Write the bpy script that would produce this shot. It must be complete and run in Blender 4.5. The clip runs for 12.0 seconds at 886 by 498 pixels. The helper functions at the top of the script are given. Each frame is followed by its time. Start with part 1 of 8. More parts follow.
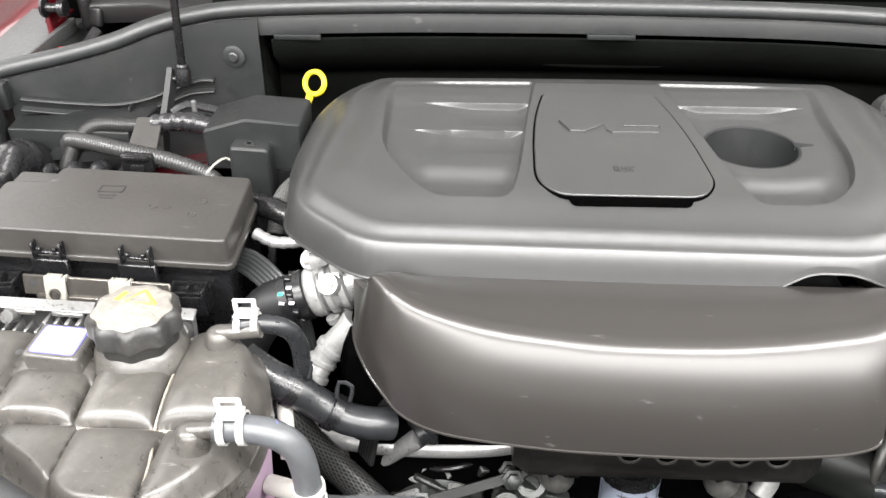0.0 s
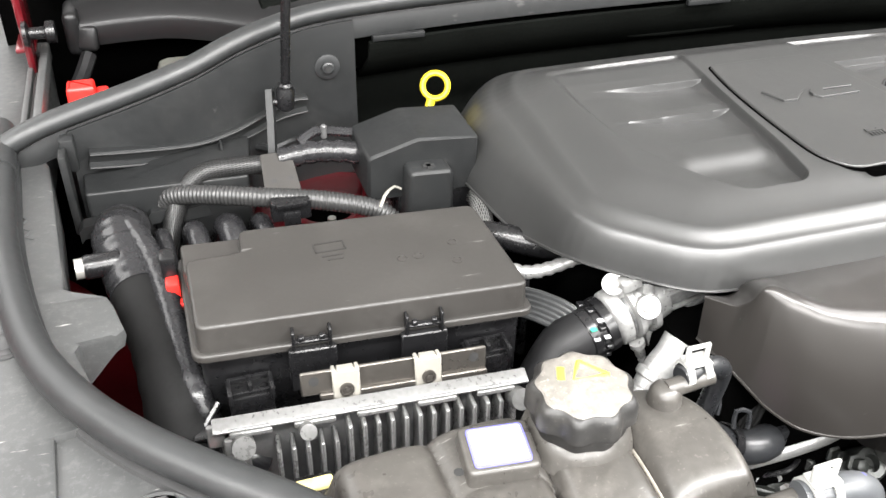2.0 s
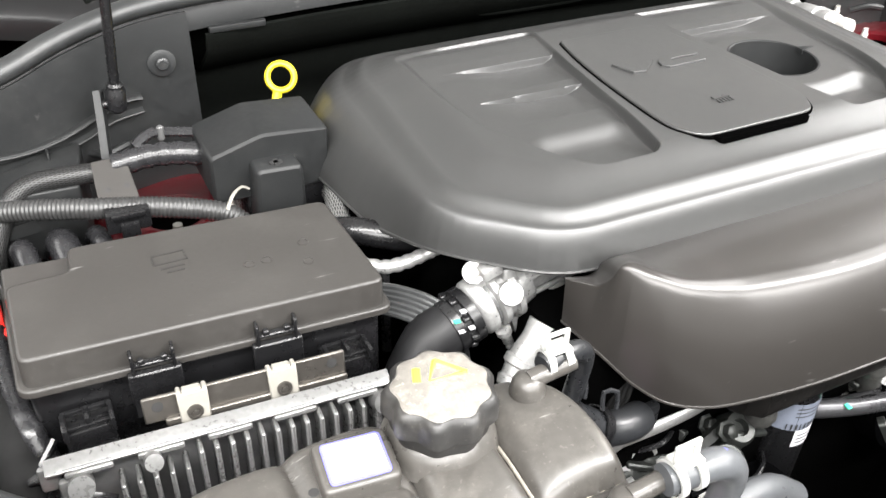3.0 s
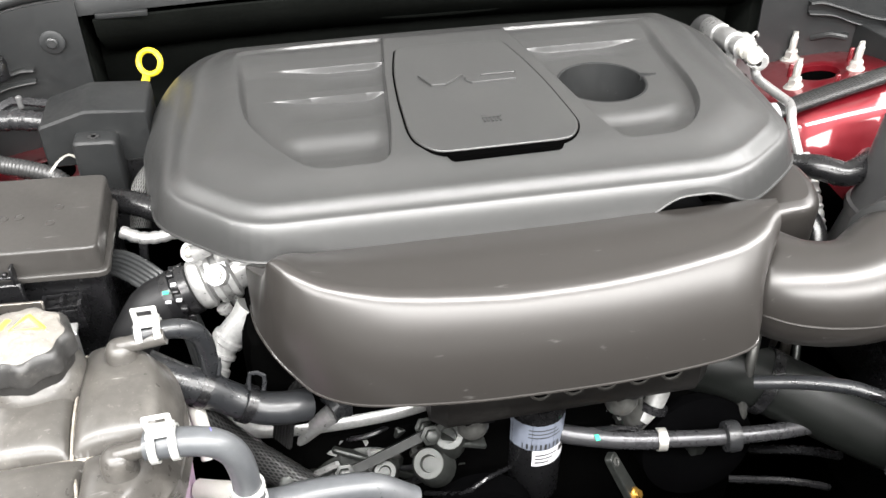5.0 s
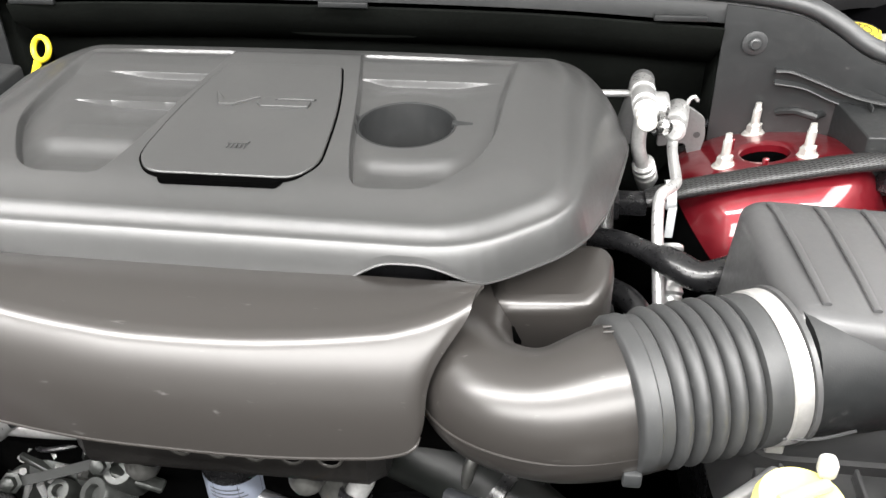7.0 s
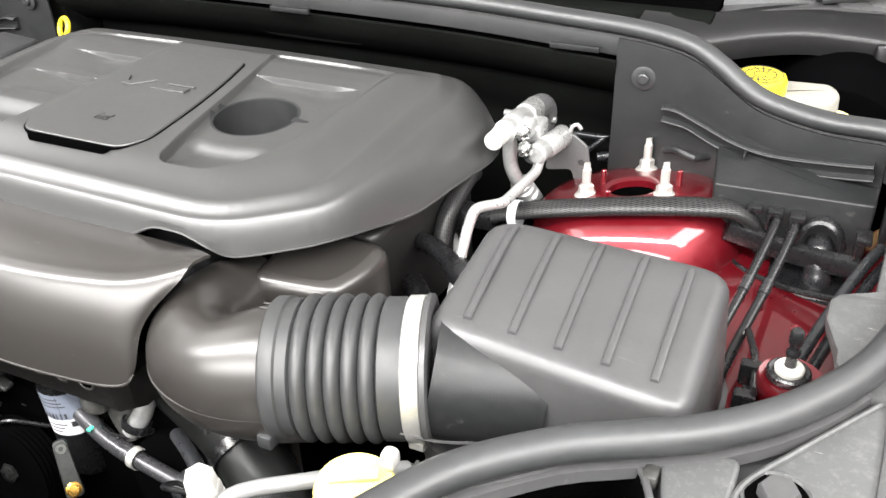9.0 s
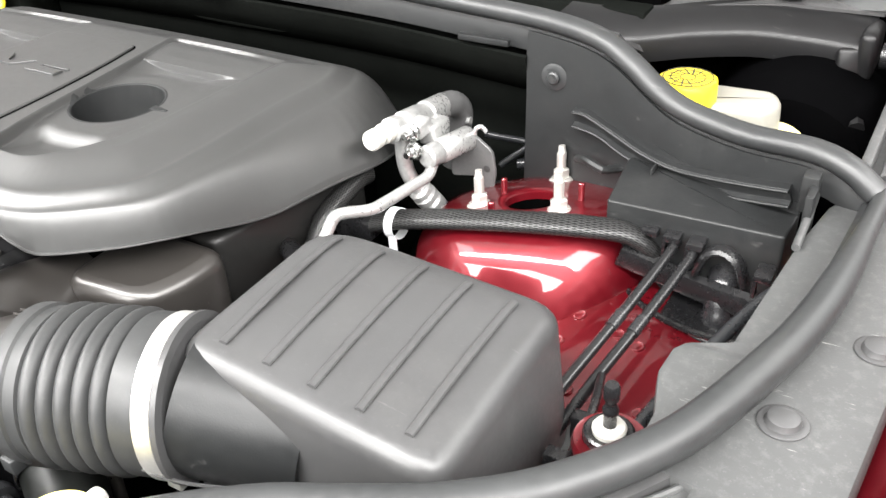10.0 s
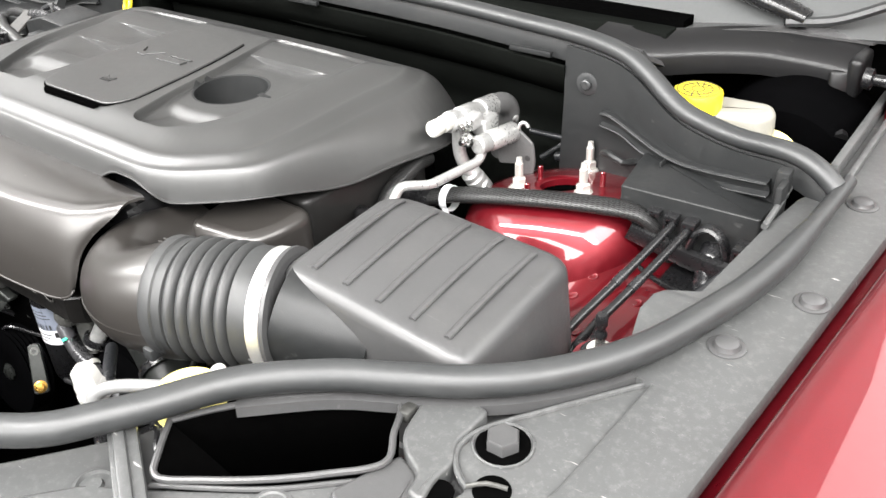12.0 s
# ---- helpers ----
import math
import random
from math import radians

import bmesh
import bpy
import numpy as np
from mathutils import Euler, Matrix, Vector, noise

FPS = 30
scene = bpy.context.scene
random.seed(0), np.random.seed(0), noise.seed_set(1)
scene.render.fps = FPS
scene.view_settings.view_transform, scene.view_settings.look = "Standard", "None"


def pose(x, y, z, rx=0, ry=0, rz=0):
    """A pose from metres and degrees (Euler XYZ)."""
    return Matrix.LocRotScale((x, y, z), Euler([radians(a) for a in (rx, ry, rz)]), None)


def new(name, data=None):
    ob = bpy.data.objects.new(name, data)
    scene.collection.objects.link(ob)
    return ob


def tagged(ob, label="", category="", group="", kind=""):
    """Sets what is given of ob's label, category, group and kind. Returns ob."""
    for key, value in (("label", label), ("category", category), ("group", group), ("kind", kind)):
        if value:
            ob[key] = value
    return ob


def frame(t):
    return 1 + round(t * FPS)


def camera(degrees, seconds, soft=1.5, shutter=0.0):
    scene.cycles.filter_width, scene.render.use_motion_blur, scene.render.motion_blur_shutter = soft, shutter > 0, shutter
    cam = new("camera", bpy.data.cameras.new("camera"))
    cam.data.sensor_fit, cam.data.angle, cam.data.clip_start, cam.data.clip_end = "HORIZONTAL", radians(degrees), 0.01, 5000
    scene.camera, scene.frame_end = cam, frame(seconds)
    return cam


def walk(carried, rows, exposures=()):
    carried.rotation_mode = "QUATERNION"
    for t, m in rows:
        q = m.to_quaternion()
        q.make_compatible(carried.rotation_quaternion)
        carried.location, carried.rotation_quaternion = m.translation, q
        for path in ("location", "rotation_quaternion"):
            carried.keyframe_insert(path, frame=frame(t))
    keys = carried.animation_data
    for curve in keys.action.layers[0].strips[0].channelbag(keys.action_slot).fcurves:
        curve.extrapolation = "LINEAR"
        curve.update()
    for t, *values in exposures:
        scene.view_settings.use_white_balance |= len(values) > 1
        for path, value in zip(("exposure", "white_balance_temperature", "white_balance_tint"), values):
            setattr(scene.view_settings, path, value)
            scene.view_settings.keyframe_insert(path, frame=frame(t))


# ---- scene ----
cam = camera(53.9, 12.0)
METRES, EYE, TILT, LEAN, TURN = 2.2, 1.45, -33.0, 0.0, 2.5
ROWS = [
    (0.0, 0.0, 0.0, 0.0, -0.0, 0.0, -0.0),
    (0.5, -0.0641, 0.0434, 0.0097, -3.39, -0.38, 2.62),
    (1.0, -0.1094, 0.0693, 0.0192, -5.92, -0.76, 3.81),
    (1.5, -0.1555, 0.0731, 0.0269, -10.98, -1.53, 6.12),
    (2.0, -0.192, 0.07, 0.0365, -18.48, -3.73, 10.0),
    (2.5, -0.2024, 0.077, 0.0413, -23.61, -5.27, 12.63),
    (3.0, -0.1752, 0.0786, 0.036, -26.13, -6.26, 13.89),
    (3.5, -0.1257, 0.0668, 0.0276, -27.28, -6.87, 14.04),
    (5.5, 0.0053, -0.0071, 0.0087, -6.24, -3.65, 5.02),
    (6.0, 0.0414, -0.0042, 0.0068, -3.12, -2.76, 3.14),
    (6.5, 0.0985, 0.0076, 0.0097, -0.1, -2.51, 1.64),
    (7.0, 0.1671, 0.0228, 0.0074, 4.37, -2.23, -1.62),
    (9.0, 0.3383, 0.0282, 0.0178, 19.99, -2.94, -9.62),
    (9.5, 0.3739, 0.0711, 0.0264, 22.7, -3.33, -10.97),
    (10.0, 0.403, 0.0991, 0.0375, 26.14, -4.16, -12.46),
    (10.5, 0.4233, 0.1057, 0.0394, 28.5, -4.72, -14.98),
    (11.0, 0.4313, 0.0944, 0.0377, 29.46, -4.89, -15.37),
    (11.5, 0.4383, 0.072, 0.0371, 30.02, -4.85, -15.39),
    (12.0, 0.4455, 0.0345, 0.0279, 30.24, -4.74, -15.4),
]
walk(cam, [(t, pose(-0.145, 0, EYE, TILT, LEAN, TURN) @ pose(METRES * x, METRES * y, METRES * z, 90 + pitch, roll, yaw)) for t, x, y, z, yaw, pitch, roll in ROWS],
     exposures=((0.0, 0.9), (7.0, 0.9), (9.0, 1.0), (11.5, 1.06), (12.0, 0.96)))

# ---- light: an indoor showroom with long rows of ceiling lamps ----
world = bpy.data.worlds.new("showroom_air")
scene.world = world
world.use_nodes = True
world.node_tree.nodes["Background"].inputs[0].default_value = (0.95, 0.97, 1.0, 1)
world.node_tree.nodes["Background"].inputs[1].default_value = 0.004
scene.view_settings.exposure = 0.9


def ceiling_lamp(x, y, sx, sy, watts):
    data = bpy.data.lights.new("ceiling_lamp", "AREA")
    data.shape, data.size, data.size_y, data.energy = "RECTANGLE", sx, sy, watts
    data.color = (1.0, 0.985, 0.97)
    ob = new("ceiling_lamp", data)
    ob.matrix_world = pose(x, y, 3.44)
    return ob


ceiling_lamp(0.0, -0.9, 9.0, 0.45, 480)
ceiling_lamp(0.0, -3.6, 9.0, 2.2, 900)
ceiling_lamp(0.0, 3.6, 9.0, 3.4, 270)
ceiling_lamp(-3.6, 1.2, 2.4, 4.4, 120)
ceiling_lamp(3.6, 1.2, 2.4, 4.4, 290)


# ---- materials ----
def material(name, base, rough=0.5, metal=0.0, vary=0.25, scale=60.0, bump=0.0, bump_scale=900.0, dust=0.0, dust_colour=(0.5, 0.48, 0.44), coat=0.0, spec=0.5, flakes=0.0, rough_vary=0.12, dust_size=14.0, scuffs=0.0):
    m = bpy.data.materials.new(name)
    m.use_nodes = True
    nt = m.node_tree
    n, l = nt.nodes, nt.links
    bs = n["Principled BSDF"]
    tc = n.new("ShaderNodeTexCoord")
    big = n.new("ShaderNodeTexNoise")
    big.inputs["Scale"].default_value, big.inputs["Detail"].default_value = scale * 0.2, 4
    fine = n.new("ShaderNodeTexNoise")
    fine.inputs["Scale"].default_value, fine.inputs["Detail"].default_value = scale * 4, 5
    for t in (big, fine):
        l.new(tc.outputs["Object"], t.inputs["Vector"])
    mix = n.new("ShaderNodeMath")
    mix.operation = "ADD"
    l.new(big.outputs["Fac"], mix.inputs[0])
    l.new(fine.outputs["Fac"], mix.inputs[1])
    mr = n.new("ShaderNodeMapRange")
    mr.inputs["From Min"].default_value, mr.inputs["From Max"].default_value = 0.6, 1.4
    mr.inputs["To Min"].default_value, mr.inputs["To Max"].default_value = 1 - vary, 1 + vary
    l.new(mix.outputs[0], mr.inputs["Value"])
    hsv = n.new("ShaderNodeHueSaturation")
    hsv.inputs["Color"].default_value = (*base, 1)
    l.new(mr.outputs[0], hsv.inputs["Value"])
    colour = hsv.outputs["Color"]
    rr = n.new("ShaderNodeMapRange")
    rr.inputs["From Min"].default_value, rr.inputs["From Max"].default_value = 0.6, 1.4
    rr.inputs["To Min"].default_value, rr.inputs["To Max"].default_value = max(0.02, rough - rough_vary), min(1, rough + rough_vary)
    l.new(mix.outputs[0], rr.inputs["Value"])
    rough_out = rr.outputs[0]
    if dust:
        dn = n.new("ShaderNodeTexNoise")
        dn.inputs["Scale"].default_value, dn.inputs["Detail"].default_value, dn.inputs["Roughness"].default_value = dust_size, 8, 0.7
        l.new(tc.outputs["Object"], dn.inputs["Vector"])
        sp = n.new("ShaderNodeTexNoise")
        sp.inputs["Scale"].default_value, sp.inputs["Detail"].default_value = 420, 2
        l.new(tc.outputs["Object"], sp.inputs["Vector"])
        a = n.new("ShaderNodeMapRange")
        a.inputs["From Min"].default_value, a.inputs["From Max"].default_value = 0.5, 0.75
        l.new(dn.outputs["Fac"], a.inputs["Value"])
        b = n.new("ShaderNodeMapRange")
        b.inputs["From Min"].default_value, b.inputs["From Max"].default_value = 0.64, 0.72
        l.new(sp.outputs["Fac"], b.inputs["Value"])
        c = n.new("ShaderNodeMath")
        c.operation, c.inputs[1].default_value = "MULTIPLY_ADD", 0.7
        l.new(b.outputs[0], c.inputs[0])
        l.new(a.outputs[0], c.inputs[2])
        d = n.new("ShaderNodeMath")
        d.operation, d.inputs[1].default_value, d.use_clamp = "MULTIPLY", dust, True
        l.new(c.outputs[0], d.inputs[0])
        mx = n.new("ShaderNodeMixRGB")
        mx.inputs["Color2"].default_value = (*dust_colour, 1)
        l.new(d.outputs[0], mx.inputs["Fac"])
        l.new(colour, mx.inputs["Color1"])
        colour = mx.outputs["Color"]
    if scuffs:
        mp = n.new("ShaderNodeMapping")
        mp.inputs["Scale"].default_value, mp.inputs["Rotation"].default_value = (40, 260, 90), (0.3, 0.5, 0.7)
        l.new(tc.outputs["Object"], mp.inputs["Vector"])
        sn = n.new("ShaderNodeTexNoise")
        sn.inputs["Scale"].default_value, sn.inputs["Detail"].default_value = 1.0, 3
        l.new(mp.outputs["Vector"], sn.inputs["Vector"])
        sr = n.new("ShaderNodeMapRange")
        sr.inputs["From Min"].default_value, sr.inputs["From Max"].default_value, sr.inputs["To Max"].default_value = 0.70, 0.80, scuffs
        l.new(sn.outputs["Fac"], sr.inputs["Value"])
        sm = n.new("ShaderNodeMixRGB")
        sm.inputs["Color2"].default_value = (0.55, 0.54, 0.52, 1)
        l.new(sr.outputs[0], sm.inputs["Fac"])
        l.new(colour, sm.inputs["Color1"])
        colour = sm.outputs["Color"]
    if flakes:
        v = n.new("ShaderNodeTexVoronoi")
        v.inputs["Scale"].default_value = 2600
        l.new(tc.outputs["Object"], v.inputs["Vector"])
        fm = n.new("ShaderNodeMixRGB")
        fm.blend_type, fm.inputs["Fac"].default_value = "OVERLAY", flakes
        l.new(colour, fm.inputs["Color1"])
        l.new(v.outputs["Color"], fm.inputs["Color2"])
        colour = fm.outputs["Color"]
    l.new(colour, bs.inputs["Base Color"])
    l.new(rough_out, bs.inputs["Roughness"])
    bs.inputs["Metallic"].default_value = metal
    bs.inputs["Specular IOR Level"].default_value = spec
    if coat:
        bs.inputs["Coat Weight"].default_value, bs.inputs["Coat Roughness"].default_value = coat, 0.04
    if bump:
        bn = n.new("ShaderNodeTexNoise")
        bn.inputs["Scale"].default_value, bn.inputs["Detail"].default_value = bump_scale, 3
        l.new(tc.outputs["Object"], bn.inputs["Vector"])
        bp = n.new("ShaderNodeBump")
        bp.inputs["Strength"].default_value, bp.inputs["Distance"].default_value = bump * 0.35, 0.0006
        l.new(bn.outputs["Fac"], bp.inputs["Height"])
        l.new(bp.outputs["Normal"], bs.inputs["Normal"])
    return m


GLOSSD = material("dull_black_engine_plastic", (0.008, 0.0078, 0.0075), 0.42, 0, 0.2, 60, 0.1, 800, spec=0.3)
COVER = material("grained_grey_plastic", (0.024, 0.0242, 0.0239), 0.39, 0, 0.08, 40, 0.35, 1500, dust=0.01, rough_vary=0.04, spec=0.75)
INTAKE = material("satin_bronze_grey_plastic", (0.026, 0.0238, 0.022), 0.30, 0.3, 0.015, 40, 0, 1800, rough_vary=0.003, scuffs=0.15, spec=0.75)
PLASTIC = material("black_moulded_plastic", (0.038, 0.038, 0.0385), 0.40, 0, 0.12, 60, 0.3, 1200, dust=0.02, scuffs=0.08)
LID = material("fuse_lid_plastic", (0.025, 0.0233, 0.0215), 0.42, 0, 0.12, 60, 0.35, 1300, dust=0.02, scuffs=0.2)
GLOSS = material("glossy_black_plastic", (0.006, 0.006, 0.0065), 0.28, 0, 0.2, 60, 0.1, 800, rough_vary=0.04)
PANEL = material("grey_panel_plastic", (0.010, 0.0106, 0.0109), 0.46, 0, 0.12, 50, 0.3, 900, dust=0.012, scuffs=0.06, spec=0.3)
APRON = material("dusty_apron_plastic", (0.046, 0.047, 0.047), 0.40, 0, 0.1, 50, 0.3, 700, dust=0.05, dust_size=150, dust_colour=(0.6, 0.6, 0.58), scuffs=0.7)
BELLOW = material("grey_bellows_rubber", (0.019, 0.0197, 0.020), 0.5, 0, 0.15, 40, 0.25, 1000, dust=0.02, scuffs=0.05)
CLAMPM = material("bright_clamp_band", (0.66, 0.65, 0.63), 0.36, 0.85, 0.1, 80, 0.1, 900)
BLACKH = material("matte_black_hose", (0.007, 0.007, 0.0075), 0.5, 0, 0.2, 60, 0.2, 900, spec=0.3)
RUBBER = material("black_rubber", (0.018, 0.019, 0.0195), 0.44, 0, 0.15, 40, 0.25, 1000, dust=0.012, scuffs=0.05)
HOSE = material("grey_rubber_hose", (0.012, 0.0127, 0.014), 0.30, 0, 0.2, 50, 0.2, 900, dust=0.015)
# Painted shade: near-black colour for deep parts and recesses of the bay.
DARK = material("near_black_bay_shade", (0.0009, 0.0009, 0.0009), 0.8, 0, 0.3, 40, 0.3, 300, spec=0.0)
# Unseen hood liner, made pale as a reflector for the engine cover.
LINER = material("pale_reflector_liner", (0.58, 0.58, 0.57), 0.95, 0, 0.2, 80, 0.6, 500, spec=0.1)
FABRIC = material("black_insulation_felt", (0.0045, 0.005, 0.0045), 0.95, 0, 0.3, 80, 0.8, 500, spec=0.0)
ALU = material("cast_aluminium", (0.38, 0.38, 0.374), 0.34, 0.6, 0.25, 80, 0.35, 700)
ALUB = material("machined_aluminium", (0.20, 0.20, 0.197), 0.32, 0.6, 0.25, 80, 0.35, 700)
# Darker copy of the aluminium: painted shade on module and grooves, plain grey elsewhere.
ALUD = material("shade_and_grey_casting", (0.10, 0.10, 0.10), 0.45, 0.4, 0.2, 80, 0.3, 700)
DRUM = material("matte_black_drum", (0.001, 0.001, 0.0011), 0.7, 0, 0.2, spec=0.0)
MARK = material("etched_mark", (0.018, 0.017, 0.016), 0.5)
TANKW = material("translucent_white_tank", (0.20, 0.193, 0.168), 0.4, 0, 0.08)
PALEY = material("faded_yellow_plastic", (0.66, 0.58, 0.18), 0.4, 0, 0.15)
WOVEN = material("grey_heat_weave", (0.12, 0.12, 0.117), 0.5)
STEEL = material("bright_steel", (0.5, 0.5, 0.49), 0.24, 1.0, 0.15, 80, 0.15, 900)
ZINC = material("zinc_plated_steel", (0.5, 0.49, 0.46), 0.42, 0.7, 0.15, 80, 0.2, 900)
RED = material("dark_red_pearl_paint", (0.125, 0.0038, 0.0085), 0.37, 0.6, 0.08, 30, 0, 0, coat=1.0, flakes=0.06)
REDCAP = material("red_plastic", (0.6, 0.02, 0.015), 0.4, 0, 0.1)
YELLOW = material("yellow_plastic", (0.62, 0.49, 0.02), 0.4, 0, 0.1)
YPRINT = material("yellow_print", (0.72, 0.53, 0.03), 0.6, 0, 0.2, dust=0.08)
WHITE = material("white_plastic", (0.36, 0.352, 0.325), 0.4, 0, 0.06)
LABELW = material("white_paper_label", (0.5, 0.5, 0.52), 0.5, 0, 0.05)
LABELB = material("blue_ink", (0.12, 0.12, 0.55), 0.5, 0, 0.1)
INK = material("black_ink", (0.02, 0.02, 0.02), 0.5, 0, 0.1)
TANK = material("dusty_translucent_tank", (0.046, 0.043, 0.039), 0.31, 0, 0.25, 40, 0.12, 500, dust=0.09, dust_colour=(0.42, 0.39, 0.35), dust_size=34, scuffs=0.3)
PINK = material("pink_coolant_plastic", (0.42, 0.30, 0.40), 0.35, 0, 0.15)
CAPM = material("dusty_cap_plastic", (0.016, 0.0155, 0.015), 0.42, 0, 0.2, 60, 0.3, 800, dust=0.05, dust_colour=(0.5, 0.46, 0.4), dust_size=30)
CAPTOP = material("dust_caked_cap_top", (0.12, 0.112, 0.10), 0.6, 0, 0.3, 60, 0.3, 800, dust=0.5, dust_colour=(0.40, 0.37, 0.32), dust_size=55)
BRAID = material("braided_black_sleeve", (0.010, 0.010, 0.010), 0.6, 0, 0.3, 80, 0.5, 1400, spec=0.06)
TAPE = material("glossy_black_tape", (0.012, 0.012, 0.013), 0.27, 0, 0.2, 60, 0.45, 110, rough_vary=0.04)
GLASS = material("dark_windscreen_glass", (0.07, 0.072, 0.072), 0.15, 0, 0.05, spec=0.25)
GREEN = material("green_paint_dot", (0.05, 0.5, 0.3), 0.5)
WALLM = material("white_wall_paint", (0.40, 0.405, 0.40), 0.7, 0, 0.05, 3)
CEILM = material("white_ceiling_tiles", (0.8, 0.8, 0.79), 0.8, 0, 0.05, 3)
FLOORM = material("polished_grey_floor", (0.06, 0.06, 0.059), 0.3, 0, 0.1, 4)


# ---- mesh helpers ----
def mesh_object(name, bm, mat, angle=38):
    me = bpy.data.meshes.new(name)
    bmesh.ops.recalc_face_normals(bm, faces=bm.faces)
    bm.to_mesh(me)
    bm.free()
    me.materials.append(mat)
    me.polygons.foreach_set("use_smooth", [True] * len(me.polygons))
    me.set_sharp_from_angle(angle=radians(angle))
    sharp = me.attributes.get("sharp_edge") or me.attributes.new("sharp_edge", "BOOLEAN", "EDGE")
    for poly in me.polygons:
        if poly.loop_total > 6:
            for k in poly.loop_indices:
                sharp.data[me.loops[k].edge_index].value = True
    return new(name, me)


def part(name, bm, mat, parent, label="", angle=38):
    ob = mesh_object(name, bm, mat, angle)
    ob.parent = parent
    if parent is not None:
        ob.matrix_parent_inverse = parent.matrix_world.inverted()
    if label:
        ob["label"] = label
    return ob


def thing(name, label, category, at=(0, 0, 0), group="", kind=""):
    ob = new(name)
    ob.empty_display_size = 0.02
    ob.matrix_world = Matrix.Translation(at)
    return tagged(ob, label, category, group, kind)


def single(name, bm, mat, label, category, group="", kind="", angle=38):
    return tagged(mesh_object(name, bm, mat, angle), label, category, group, kind)


def join(*bms):
    """One bmesh out of several."""
    out = bms[0]
    for b in bms[1:]:
        me = bpy.data.meshes.new("tmp")
        b.to_mesh(me)
        b.free()
        out.from_mesh(me)
        bpy.data.meshes.remove(me)
    return out


def rings(rows, closed=True, caps=True):
    """A skin over rings of equally many points."""
    bm = bmesh.new()
    vs = [[bm.verts.new(p) for p in r] for r in rows]
    n = len(rows[0])
    for a, b in zip(vs, vs[1:]):
        for i in range(n if closed else n - 1):
            j = (i + 1) % n
            bm.faces.new((a[i], a[j], b[j], b[i]))
    if caps and closed:
        bm.faces.new(vs[0][::-1])
        bm.faces.new(vs[-1])
    return bm


def smooth_path(pts, step=0.006):
    pts = [Vector(p) for p in pts]
    if len(pts) < 3:
        n = max(2, int((pts[1] - pts[0]).length / step))
        return [pts[0].lerp(pts[1], i / n) for i in range(n + 1)]
    ext = [pts[0] * 2 - pts[1]] + pts + [pts[-1] * 2 - pts[-2]]
    out = []
    for a, b, c, d in zip(ext, ext[1:], ext[2:], ext[3:]):
        n = max(2, int((c - b).length / step))
        for i in range(n):
            t = i / n
            out.append(0.5 * ((2 * b) + (c - a) * t + (2 * a - 5 * b + 4 * c - d) * t * t + (3 * b - a - 3 * c + d) * t ** 3))
    out.append(pts[-1])
    return out


def tube(pts, r, seg=14, step=0.006, squash=1.0, caps=True):
    """A pipe along a smooth path; r may be a function of the way (0 to 1) and of the length run."""
    path = smooth_path(pts, step)
    up = None
    rows, run = [], 0.0
    total = sum((b - a).length for a, b in zip(path, path[1:]))
    for i, p in enumerate(path):
        d = (path[min(i + 1, len(path) - 1)] - path[max(i - 1, 0)]).normalized()
        if up is None:
            up = Vector((0, 0, 1)) if abs(d.z) < 0.9 else Vector((0, 1, 0))
        up = (up - d * up.dot(d)).normalized()
        side = d.cross(up)
        if i:
            run += (p - path[i - 1]).length
        rad = r(run / total, run) if callable(r) else r
        rows.append([p + (side * math.cos(a) + up * math.sin(a) * squash) * rad for a in (2 * math.pi * k / seg for k in range(seg))])
    return rings(rows, caps=caps)


def corrugated(base, depth, pitch):
    return lambda f, run: base + depth * math.cos(2 * math.pi * run / pitch)


def rounded(poly, r, n=5):
    """A closed polygon with its corners rounded; r one radius or one for each."""
    out = []
    m = len(poly)
    for i, p in enumerate(poly):
        p = Vector(p[:2])
        a, b = Vector(poly[i - 1][:2]), Vector(poly[(i + 1) % m][:2])
        rad = r[i] if isinstance(r, (list, tuple)) else r
        u, v = (a - p), (b - p)
        k = min(rad, u.length * 0.48, v.length * 0.48)
        s, e = p + u.normalized() * k, p + v.normalized() * k
        for j in range(n + 1):
            t = j / n
            out.append(s * (1 - t) ** 2 + p * 2 * t * (1 - t) + e * t * t)
    return out


def inset(poly, d):
    """A polygon moved inwards by d (counter-clockwise or clockwise)."""
    area = sum(a[0] * b[1] - b[0] * a[1] for a, b in zip(poly, poly[1:] + poly[:1]))
    sgn = 1 if area > 0 else -1
    out = []
    m = len(poly)
    for i, p in enumerate(poly):
        t = (Vector(poly[(i + 1) % m][:2]) - Vector(poly[i - 1][:2]))
        t = t.normalized() if t.length > 1e-9 else Vector((1, 0))
        out.append(Vector((p[0] - t.y * d * sgn, p[1] + t.x * d * sgn)))
    return out


def slab(poly, z0, z1, bevel=0.002, taper=0.0, m=None):
    """A plate of that outline from z0 to z1 with a rounded upper edge; taper: how far the top draws in."""
    rows = [[(p[0], p[1], z0) for p in poly]]
    for k in range(5):
        a = k / 4 * math.pi / 2
        q = inset(poly, taper + bevel * (1 - math.cos(a)))
        rows.append([(p[0], p[1], z1 - bevel + bevel * math.sin(a)) for p in q])
    bm = rings(rows)
    if m is not None:
        bm.transform(m)
    return bm


